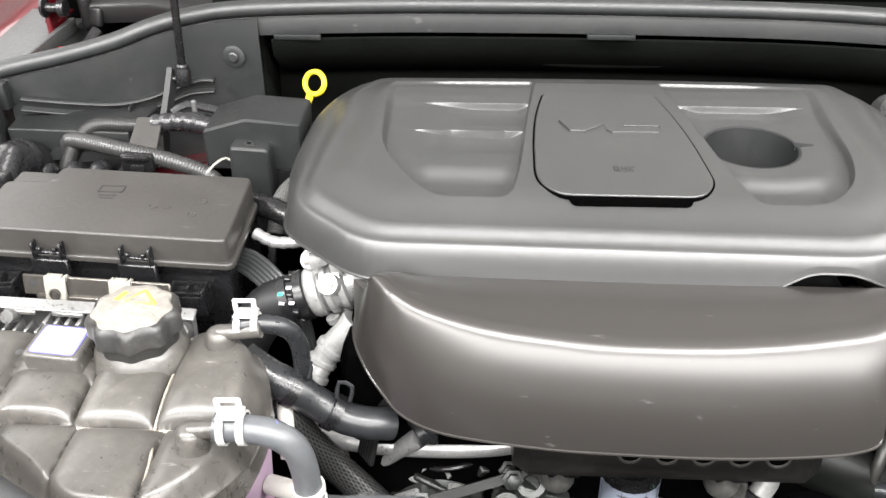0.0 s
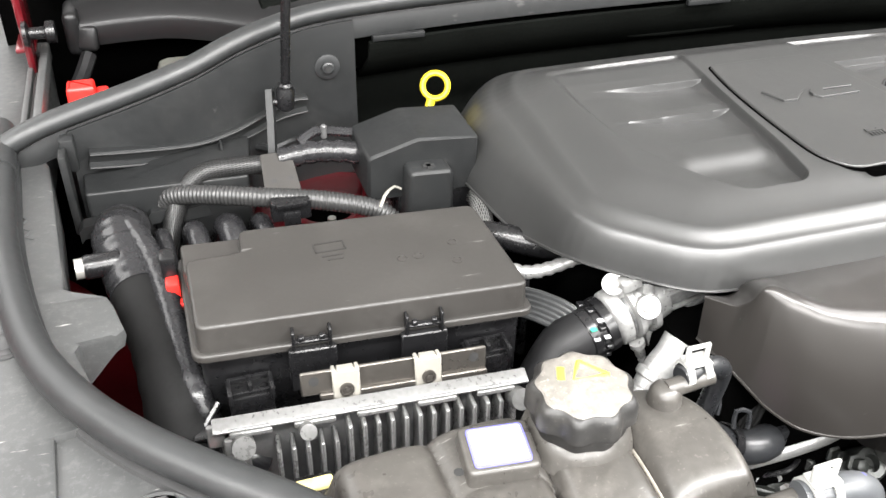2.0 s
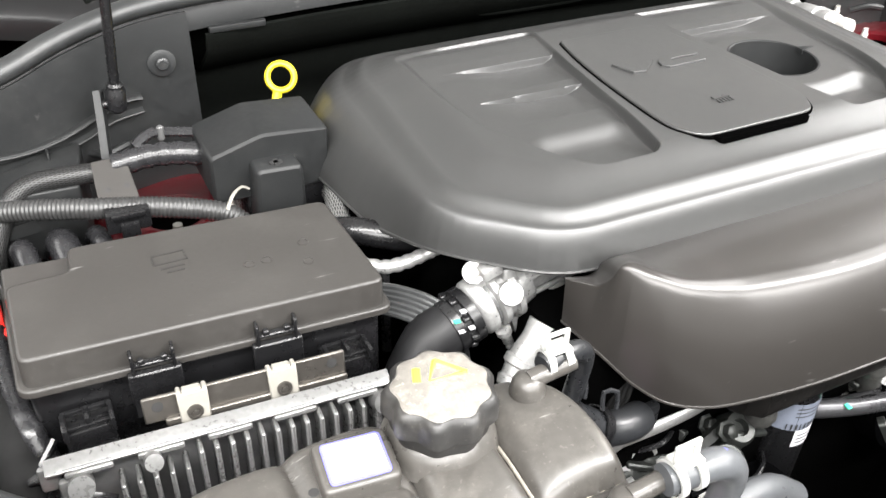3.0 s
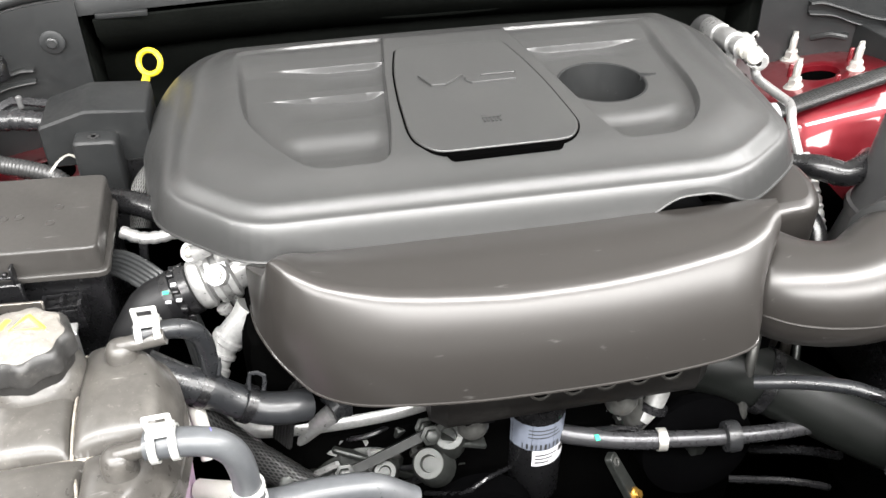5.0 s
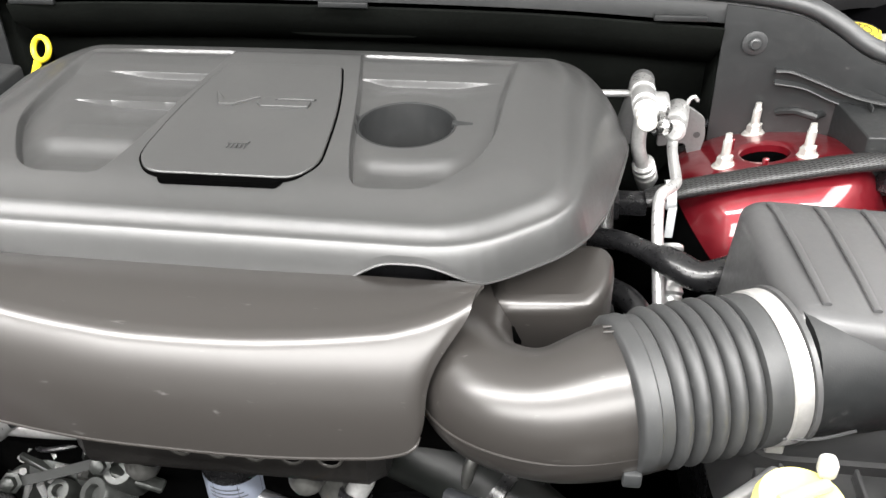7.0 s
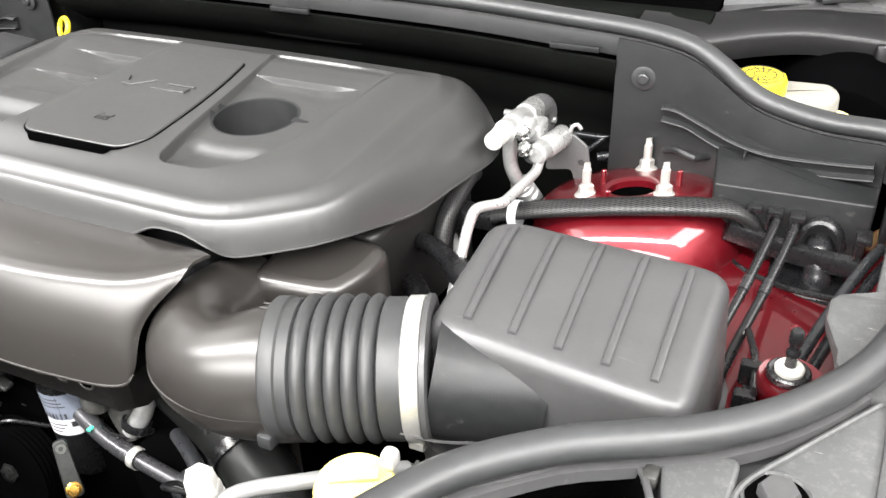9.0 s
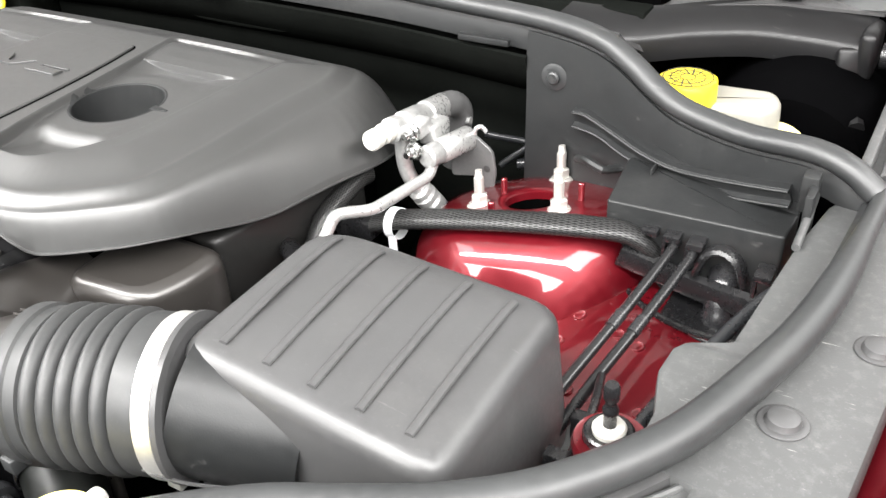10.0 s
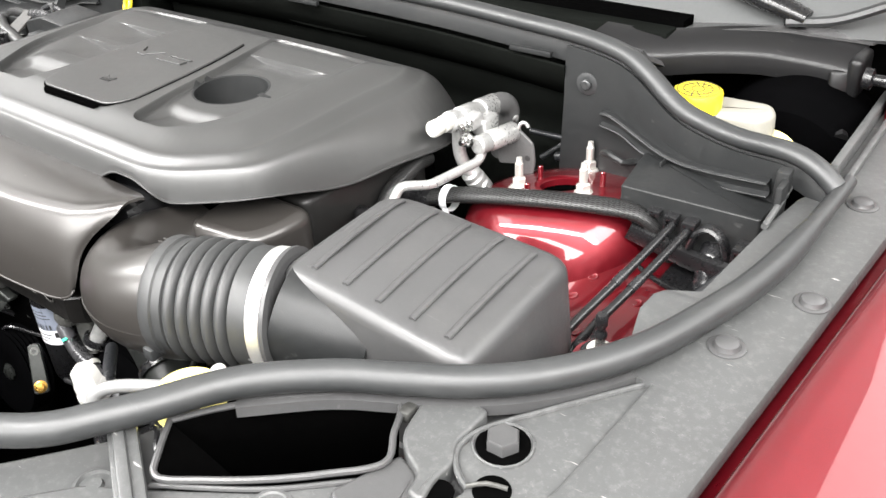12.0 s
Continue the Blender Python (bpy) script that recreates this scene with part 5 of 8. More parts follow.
def left_harness():
    ob = thing("main_harness", "thick black wiring harness sleeve wrapped in glossy tape", "wiring harness", (-0.61, 0.66, 0.92))
    path = [(-0.622, 0.84, 1.0), (-0.627, 0.81, 1.026), (-0.628, 0.775, 1.032), (-0.618, 0.72, 1.022), (-0.607, 0.66, 1.005), (-0.602, 0.61, 0.98), (-0.60, 0.56, 0.93), (-0.6, 0.53, 0.86)]
    part("sleeve", tube(path, lambda f, run: 0.0205 + 0.0035 * step_up(0.35, 0.8, f) + 0.0005 * math.sin(run * 300), 20, 0.005), BRAID, ob, angle=60)
    part("tape_wrap", tube(path[1:4], lambda f, run: 0.0222 + 0.0007 * math.sin(run * 420) * math.sin(run * 170), 18, 0.002), TAPE, ob, "wrinkled glossy tape", angle=60)
    part("side_branch", tube([(-0.618, 0.78, 1.045), (-0.608, 0.745, 1.043), (-0.6, 0.71, 1.035), (-0.594, 0.66, 1.018), (-0.588, 0.62, 1.0), (-0.578, 0.6, 0.97)], lambda f, run: 0.0095 + 0.0003 * math.sin(run * 450), 12, 0.003), TAPE, ob)
    ob = thing("red_connector_lock", "small red plastic connector lock", "connector", (-0.592, 0.695, 1.02))
    part("lock", join(block(-0.593, 0.7, 1.034, 0.010, 0.014, 0.022, 0.002), block(-0.589, 0.688, 1.026, 0.007, 0.008, 0.014, 0.001)), REDCAP, ob)
    part("plug", block(-0.594, 0.712, 1.046, 0.012, 0.016, 0.03, 0.003), GLOSS, ob)
    ob = thing("rubber_bumper", "black cylindrical rubber bumper on the red inner fender", "bumper", (-0.645, 0.74, 1.03))
    part("bumper", lathe([(0.0085, 0), (0.0095, 0.002), (0.0095, 0.026), (0.0075, 0.028)], (-0.655, 0.739, 1.041), (1, 0.12, -0.05), 20), GLOSS, ob)
    part("white_washer", lathe([(0.0078, -0.006), (0.0078, 0)], (-0.655, 0.739, 1.041), (1, 0.12, -0.05), 16), ZINC, ob)
    ob = thing("cable_tail", "thin black cable curling beside the harness", "cable", (-0.585, 0.58, 0.95))
    part("cable", tube([(-0.575, 0.61, 1.0), (-0.59, 0.595, 0.985), (-0.592, 0.58, 0.96), (-0.585, 0.57, 0.93)], 0.003, 8), GLOSS, ob)
    part("loom_end", tube([(-0.585, 0.59, 0.97), (-0.57, 0.575, 0.985), (-0.55, 0.57, 0.975)], 0.009, 10), TAPE, ob)


left_harness()


def control_module():
    ob = thing("control_module", "finned cast aluminium control module with bright top edge", "control module", (-0.47, 0.545, 0.9))
    tilt = Matrix.Translation((-0.476, 0.561, 1.021)) @ Matrix.Rotation(radians(-3.5), 4, "Z") @ Matrix.Rotation(radians(-4), 4, "X")
    # The darker casting paints shade behind the fins and in the rim grooves.
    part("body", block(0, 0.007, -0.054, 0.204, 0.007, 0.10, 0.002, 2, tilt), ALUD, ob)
    lip = tilt @ Matrix.Rotation(radians(26), 4, "X")
    rim = part("top_rim", block(0, -0.0005, -0.001, 0.212, 0.011, 0.003, 0.0009, 2, lip), ALUB, ob, "bright machined flange")
    for k in range(5):
        part("rim_pad", block(-0.082 + 0.041 * k, -0.0065, -0.0045, 0.027, 0.003, 0.004, 0.0008, 1, tilt), ALUB, rim)
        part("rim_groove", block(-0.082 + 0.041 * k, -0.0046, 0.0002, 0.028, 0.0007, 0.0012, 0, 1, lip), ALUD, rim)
    for k in range(18):
        x = -0.066 + 0.0094 * k
        part("fin", block(x, -0.004, -0.042, 0.003, 0.018, 0.066 if k > 4 else 0.046, 0.0009, 1, tilt), ALUB, ob)
    for x, z, r in ((-0.088, -0.012, 0.0075), (-0.096, -0.028, 0.0085), (-0.047, -0.008, 0.0055), (0.097, -0.012, 0.0075)):
        part("boss", lathe([(r, 0.01), (r, -0.004), (r * 0.8, -0.006), (r * 0.35, -0.006), (r * 0.3, -0.002)], tilt @ Vector((x, -0.008, z)), (0, -1, 0.6), 18), ALUB, ob)
    part("mount_ear", join(block(-0.104, 0.002, -0.010, 0.012, 0.005, 0.018, 0.002, 2, tilt), block(-0.092, -0.006, -0.022, 0.016, 0.006, 0.03, 0.003, 2, tilt)), ALUB, ob)
    ob2 = thing("module_bracket", "brushed steel bracket strip with two pale clamp clips", "bracket", (-0.458, 0.578, 1.0))
    m = Matrix.Translation((-0.458, 0.577, 1.031)) @ Matrix.Rotation(radians(-4), 4, "Z") @ Matrix.Rotation(radians(-12), 4, "X")
    part("strip", join(block(0, 0, -0.003, 0.128, 0.003, 0.018, 0.001, 1, m), block(0.006, -0.0025, -0.0125, 0.116, 0.004, 0.005, 0.001, 1, m)), STEELD, ob2)
    part("strip_foot", block(0, 0.006, -0.03, 0.1, 0.004, 0.04, 0.001, 1, m), GLOSS, ob2)
    for x in (-0.055, 0.055):
        part("hole", lathe([(0.0036, 0), (0.0001, 0.0001)], m @ Vector((x, -0.0017, -0.001)), (0, -1, 0.2), 14), INK, ob2)
    for x in (-0.034, 0.022):
        c = part("clamp_clip", join(block(x, -0.004, -0.006, 0.0185, 0.003, 0.024, 0.0008, 1, m), block(x - 0.0078, -0.0008, 0.0045, 0.003, 0.008, 0.005, 0.0007, 1, m), block(x + 0.0078, -0.0008, 0.0045, 0.003, 0.008, 0.005, 0.0007, 1, m), block(x, -0.002, 0.0062, 0.0115, 0.007, 0.003, 0.0008, 1, m)), CLIPM, ob2, "pale zinc clamp clip")
        part("clip_nut", lathe([(0.005, 0), (0.005, 0.0012), (0.0036, 0.0014), (0.0034, 0.0004), (0.002, 0.0004), (0.0018, 0.0016), (0.0002, 0.0018)], m @ Vector((x, -0.0056, -0.008)), (0, -1, 0.2), 18), STEELD, c)
    ob3 = thing("connector_yellow", "grey plug with pale yellow seal below the module", "connector", (-0.52, 0.53, 0.95))
    part("plug", block(-0.53, 0.52, 0.985, 0.035, 0.02, 0.03, 0.003), GLOSS, ob3)
    part("seal", block(-0.526, 0.52, 1.0, 0.024, 0.010, 0.005, 0.002), SEALY, ob3, "pale yellow seal")
    part("blue_edge", block(-0.551, 0.519, 0.985, 0.003, 0.012, 0.025, 0.001), LABELB, ob3)


STEELD = material("brushed_steel_strip", (0.11, 0.102, 0.092), 0.34, 0.8, 0.08, 80, 0.1, 600)
CLIPM = material("pale_zinc_clip", (0.23, 0.22, 0.195), 0.5, 0.2, 0.1)
SEALY = material("pale_yellow_seal", (0.7, 0.6, 0.25), 0.5)
control_module()

TANK_OUT = rounded([(-0.535, 0.495), (-0.535, 0.425), (-0.47, 0.385), (-0.425, 0.36), (-0.385, 0.325), (-0.325, 0.325), (-0.293, 0.365), (-0.284, 0.41), (-0.284, 0.455), (-0.302, 0.488), (-0.345, 0.505), (-0.45, 0.503)], 0.02, 4)


LOBES = ((-0.522, -0.461, 0.418, 0.492, 1.060), (-0.462, -0.406, 0.404, 0.452, 1.057), (-0.464, -0.403, 0.438, 0.502, 1.058), (-0.4035, -0.3515, 0.402, 0.505, 1.060), (-0.3495, -0.287, 0.402, 0.496, 1.064),
         (-0.45, -0.4005, 0.355, 0.402, 1.050), (-0.4, -0.3435, 0.325, 0.4, 1.053), (-0.3415, -0.288, 0.33, 0.4, 1.055))


def tank_height(x, y, d):
    """Pillowed lobes that meet in grooves."""
    z = 1.043
    for x0, x1, y0, y1, top in LOBES:
        u, v = abs(2 * (x - x0) / (x1 - x0) - 1), abs(2 * (y - y0) / (y1 - y0) - 1)
        if u < 1 and v < 1:
            z = max(z, 1.043 + (top - 1.043) * ((1 - u ** 3.2) * (1 - v ** 3.2)) ** 0.4)
    return z - 0.02 * (1 - step_up(0.0, 0.018, d)) ** 1.6


def reservoir():
    ob = thing("coolant_reservoir", "dusty grey plastic coolant tank with pillowed lobes", "coolant tank", (-0.4, 0.42, 0.86))
    nt, nu = 260, 90
    ring = [Vector(p) for p in TANK_OUT]
    n = len(ring)
    length = [0]
    for i in range(n):
        length.append(length[-1] + (ring[(i + 1) % n] - ring[i]).length)
    edge = []
    for k in range(nt):
        s, i = length[-1] * k / nt, 0
        while length[i + 1] < s:
            i += 1
        edge.append(ring[i].lerp(ring[(i + 1) % n], (s - length[i]) / max(1e-9, length[i + 1] - length[i])))
    mid = Vector((-0.395, 0.42))
    rows = []
    for j in range(nu + 1):
        u = 0.02 + 0.98 * (1 - (1 - j / nu) ** 1.3)
        row = []
        for p in edge:
            q = mid + (p - mid) * u
            d = max(0, inside(TANK_OUT, q.x, q.y))
            row.append((q.x, q.y, tank_height(q.x, q.y, d)))
        rows.append(row)
    for dz, g in ((-0.012, 0.001), (-0.03, 0.0)):
        rows.append([(p.x, p.y, 1.036 + dz) for p in inset(edge, g)])
    bm = rings(rows)
    part("tank_top", bm, TANK, ob, angle=70)
    lower = [[(p.x, p.y, z) for p in inset(edge, g)] for z, g in ((1.007, 0.0), (1.002, 0.004), (0.95, 0.007), (0.87, 0.012))]
    part("tank_lower", rings(lower), PINK, ob, "lower half tinted by pink coolant")
    part("mould_seam", tube([(-0.3505, 0.492, 1.046), (-0.3505, 0.44, 1.05), (-0.349, 0.40, 1.045), (-0.3425, 0.37, 1.046), (-0.3425, 0.335, 1.038)], 0.0012, 6), SEAM, ob)
    part("mould_seam", tube([(-0.45, 0.402, 1.042), (-0.40, 0.401, 1.043), (-0.35, 0.401, 1.043), (-0.30, 0.401, 1.043)], 0.0012, 6), SEAM, ob)
    c = Vector((-0.378, 0.468, 0))
    prof = []
    seg = 96
    rows = []
    for z, r, w in ((1.055, 0.026, 0), (1.074, 0.028, 0.6), (1.076, 0.0308, 1), (1.087, 0.0305, 1), (1.0905, 0.0285, 1), (1.092, 0.0268, 0.8), (1.0918, 0.0005, 0)):
        row = []
        for k in range(seg):
            a = 2 * math.pi * k / seg
            rr = r * (1 + w * 0.06 * math.cos(9 * a))
            row.append((c.x + rr * math.cos(a), c.y + rr * math.sin(a), z))
        rows.append(row)
    cap = part("filler_cap", rings(rows), CAPM, ob, "dusty scalloped black screw cap")
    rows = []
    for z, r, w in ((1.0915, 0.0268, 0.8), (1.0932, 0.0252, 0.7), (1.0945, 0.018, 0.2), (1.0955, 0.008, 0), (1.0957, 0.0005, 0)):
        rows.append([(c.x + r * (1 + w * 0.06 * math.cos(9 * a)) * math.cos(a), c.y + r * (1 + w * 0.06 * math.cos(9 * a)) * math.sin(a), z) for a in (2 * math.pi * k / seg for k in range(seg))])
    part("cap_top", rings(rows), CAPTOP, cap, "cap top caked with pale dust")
    tri = [(0.014, 0.008), (-0.004, 0.016), (-0.006, -0.001)]
    rot = Matrix.Rotation(radians(-28), 4, "Z")
    for a, b in zip(tri, tri[1:] + tri[:1]):
        pa, pb = c + (rot @ Vector((*a, 0))), c + (rot @ Vector((*b, 0)))
        part("warning_mark", tube([(pa.x, pa.y, 1.0952), (pb.x, pb.y, 1.0952)], 0.0013, 4, 0.01, 0.5), YPRINT, cap, "yellow printed warning triangle")
    part("warning_mark", tube([(c.x - 0.012, c.y + 0.004, 1.0952), (c.x - 0.008, c.y + 0.014, 1.0948)], 0.0024, 4, 0.01, 0.3), YPRINT, cap)
    part("neck", lathe([(0.034, 1.05), (0.031, 1.062), (0.027, 1.066)], c, (0, 0, 1), 40), TANK, ob)
    lab = Matrix.Translation((-0.431, 0.460, 1.0665)) @ Matrix.Rotation(radians(-6), 4, "Z") @ Matrix.Rotation(radians(4), 4, "X")
    frame_ = part("label_pad", slab(rounded([(-0.021, -0.017), (0.021, -0.017), (0.021, 0.017), (-0.021, 0.017)], 0.005, 4), -0.03, 0.0015, 0.003, m=lab), TANK, ob)
    part("label_border", slab(rounded([(-0.0165, -0.0135), (0.0165, -0.0135), (0.0165, 0.0135), (-0.0165, 0.0135)], 0.003, 4), 0.0008, 0.0021, 0.0002, m=lab), LABELB, ob)
    part("label", slab(rounded([(-0.015, -0.012), (0.015, -0.012), (0.015, 0.012), (-0.015, 0.012)], 0.002, 4), 0.001, 0.0025, 0.0002, m=lab), LABELW, ob, "white square label with blue border")
    part("vent_hole", lathe([(0.003, 0), (0.0001, 0.0001)], (-0.457, 0.452, 1.0635), (0, 0, 1), 8), INK, ob)
    for y, x0, z in ((0.468, -0.321, 1.067), (0.378, -0.316, 1.063)):
        part("outlet_boss", lathe([(0.014, -0.03), (0.0112, -0.018), (0.0106, -0.002), (0.0098, 0.003), (0.008, 0.0065), (0.0045, 0.0088), (0.0005, 0.0095)], (x0, y, z), (0, 0, 1), 28), TANK, ob)
        part("outlet_pipe", rod((x0, y, z + 0.005), (x0 + 0.03, y, z + 0.009), 0.0058, 14), TANK, ob)


SEAM = material("pale_mould_seam", (0.22, 0.20, 0.17), 0.5, 0, 0.5, 120)
reservoir()


def spring_clamp(c, axis, r, label="white spring band clamp"):
    """A constant-tension hose clamp round a hose at c."""
    c, d = Vector(c), Vector(axis).normalized()
    up = Vector((0, 0, 1))
    up = (up - d * up.dot(d)).normalized() if abs(d.z) < 0.95 else Vector((0, -1, 0))
    sd = d.cross(up)
    ob = thing("hose_clamp", label, "hose clamp", c - up * r, "spring clamps")
    for o in (-0.006, 0.006):
        part("band", lathe([(r, -0.0022), (r + 0.0016, -0.0022), (r + 0.0016, 0.0022), (r, 0.0022)], c + d * o, d, 28, caps=False), CLIPW, ob)
    basis = Matrix((sd, d, up)).transposed().to_4x4()
    m = Matrix.Translation(c + up * (r + 0.001)) @ basis
    part("tang", join(block(0, 0, 0.0015, 0.012, 0.0165, 0.002, 0.0008, 1, m)), CLIPW, ob)
    for o in (-0.0065, 0.0065):
        part("tang", block(0, o, 0.007, 0.003, 0.0035, 0.012, 0.001, 1, m), CLIPW, ob)
    part("tang", block(0, 0, 0.012, 0.003, 0.0165, 0.003, 0.001, 1, m), CLIPW, ob)
    return ob


CLIPW = material("white_coated_clamp", (0.36, 0.36, 0.345), 0.42, 0.1, 0.05)


def hoses():
    up = [(-0.311, 0.470, 1.077), (-0.296, 0.473, 1.077), (-0.283, 0.476, 1.074), (-0.2735, 0.480, 1.065), (-0.270, 0.484, 1.05), (-0.270, 0.487, 1.03), (-0.271, 0.490, 1.005)]
    ob = thing("upper_coolant_hose", "grey rubber hose bending down from the coolant tank", "hose", (-0.26, 0.47, 0.98), "coolant hoses")
    part("hose", tube(up, 0.0066, 20, 0.004), HOSE, ob, angle=60)
    part("cuff", rod(up[0], up[1], 0.0074, 18, 0.001), HOSE, ob)
    spring_clamp((-0.301, 0.472, 1.077), (1, 0, 0.02), 0.0074)
    lo = [(-0.298, 0.375, 1.075), (-0.274, 0.373, 1.0755), (-0.260, 0.372, 1.072), (-0.251, 0.373, 1.061), (-0.2475, 0.375, 1.043), (-0.247, 0.377, 1.02), (-0.246, 0.378, 1.005)]
    ob = thing("lower_coolant_hose", "pale grey rubber hose bending down from the coolant tank", "hose", (-0.24, 0.377, 0.98), "coolant hoses")
    part("hose", tube(lo, 0.0088, 20, 0.004), HOSEP, ob, angle=60)
    part("paint_dot", lathe([(0.0025, 0), (0.0001, 0.0004)], (-0.262, 0.373, 1.0815), (0, 0, 1), 8), LABELB, ob)
    spring_clamp((-0.287, 0.374, 1.0755), (1, 0, 0.05), 0.0092)
    spring_clamp((-0.2467, 0.3775, 1.015), (0.05, 0, -1), 0.0092)
    ob = thing("lower_pipe", "grey rubber pipe running forward under the tank hose", "hose", (-0.2, 0.37, 0.97))
    part("pipe", tube([(-0.246, 0.378, 1.008), (-0.243, 0.382, 0.996), (-0.232, 0.389, 0.986), (-0.21, 0.395, 0.981), (-0.17, 0.40, 0.972), (-0.14, 0.40, 0.95)], 0.0105, 16), HOSEP, ob)
    ob = thing("crossing_hose", "dark grey rubber hose with black spring clamps", "hose", (-0.25, 0.5, 0.96), "coolant hoses")
    part("hose", tube([(-0.315, 0.492, 1.03), (-0.289, 0.4835, 1.016), (-0.272, 0.484, 1.003), (-0.255, 0.484, 0.989), (-0.24, 0.483, 0.980), (-0.222, 0.483, 0.976), (-0.206, 0.489, 0.970)], lambda f, run: 0.0125 + 0.001 * step_up(0.2, 0.25, f) * (1 - step_up(0.4, 0.45, f)), 18), HOSE, ob, angle=60)
    for c in ((-0.279, 0.4838, 1.008), (-0.25, 0.4838, 0.986)):
        part("clamp_band", lathe([(0.0135, -0.004), (0.0148, -0.004), (0.0148, 0.004), (0.0135, 0.004)], c, (1, 0, -0.7), 24, caps=False), GLOSS, ob)
        part("clamp_ear", tube([(c[0] + 0.004, c[1], c[2] + 0.014), (c[0] + 0.006, c[1] + 0.004, c[2] + 0.026), (c[0] + 0.016, c[1] + 0.002, c[2] + 0.024), (c[0] + 0.014, c[1] - 0.002, c[2] + 0.013)], 0.0017, 6), HOSE, ob)
    braided([(-0.302, 0.505, 1.005), (-0.286, 0.487, 0.985), (-0.274, 0.487, 0.956), (-0.256, 0.491, 0.923), (-0.229, 0.486, 0.894), (-0.20, 0.472, 0.872), (-0.17, 0.455, 0.85)], 0.0125, "braided_harness", "thick black braided wiring harness sweeping past the tank", (-0.24, 0.46, 0.92))
    ob = thing("flat_loom", "flat bundle of ribbed black wires beside the fuse box", "wiring harness", (-0.32, 0.58, 0.95))
    strands("wire", [(-0.362, 0.640, 1.020), (-0.348, 0.632, 1.022), (-0.334, 0.620, 1.0225), (-0.318, 0.605, 1.0185), (-0.304, 0.598, 1.003), (-0.2955, 0.596, 0.978), (-0.292, 0.594, 0.95), (-0.29, 0.59, 0.90)], 6, 0.0040, 0.0026, RUBBER, ob, (0.62, 0.2, 0.75))
    ob = thing("flat_loom", "flat bundle of ribbed black wires below the intake cover", "wiring harness", (-0.2, 0.5, 0.92))
    strands("wire", [(-0.185, 0.53, 1.0), (-0.205, 0.515, 0.985), (-0.222, 0.505, 0.955), (-0.23, 0.5, 0.92)], 6, 0.0034, 0.0024, BRAID, ob, (0.6, -0.8, 0.0))
    ob = thing("aluminium_pipe", "bright aluminium refrigerant pipe along the engine front", "pipe", (-0.2, 0.51, 0.9), "aluminium pipes")
    part("pipe", tube([(-0.31, 0.55, 0.925), (-0.275, 0.527, 0.921), (-0.235, 0.517, 0.92), (-0.18, 0.514, 0.92), (-0.13, 0.515, 0.922), (-0.09, 0.52, 0.926)], 0.0085, 16), ALU, ob)
    ob = thing("aluminium_pipe", "bright aluminium pipe with a black clamp collar", "pipe", (-0.21, 0.5, 0.9), "aluminium pipes")
    part("pipe", tube([(-0.285, 0.55, 0.905), (-0.255, 0.535, 0.892), (-0.236, 0.526, 0.888), (-0.225, 0.522, 0.892), (-0.208, 0.515, 0.914), (-0.186, 0.508, 0.938)], 0.0088, 16), ALU, ob)
    part("collar", join(lathe([(0.0095, -0.008), (0.0135, -0.008), (0.0135, 0.008), (0.0095, 0.008)], (-0.186, 0.513, 0.941), (0.8, 0.6, 0.15), 22, caps=False), block(-0.177, 0.507, 0.944, 0.012, 0.008, 0.022, 0.002)), HOSE, ob)
    ob = thing("drain_elbow", "white plastic elbow beside the coolant tank", "fitting", (-0.27, 0.4, 0.95))
    part("elbow", tube([(-0.285, 0.42, 0.975), (-0.272, 0.412, 0.98), (-0.258, 0.404, 0.985)], 0.0075, 14), WHITE, ob)
    part("upper_fitting", tube([(-0.288, 0.49, 1.0), (-0.283, 0.47, 0.985), (-0.28, 0.455, 0.965)], 0.006, 12), WHITE, ob)


HOSEP = material("pale_grey_hose", (0.055, 0.058, 0.062), 0.36, 0, 0.15, 50, 0.2, 900, dust=0.03)
hoses()


def sheet_bar(path, tall, thick):
    """An upright flat bar along a path."""
    rows = [[(p[0], p[1] + dy, p[2] + dz) for dy, dz in ((0, -tall / 2), (thick, -tall / 2), (thick, tall / 2), (0, tall / 2))] for p in path]
    return rings(rows)


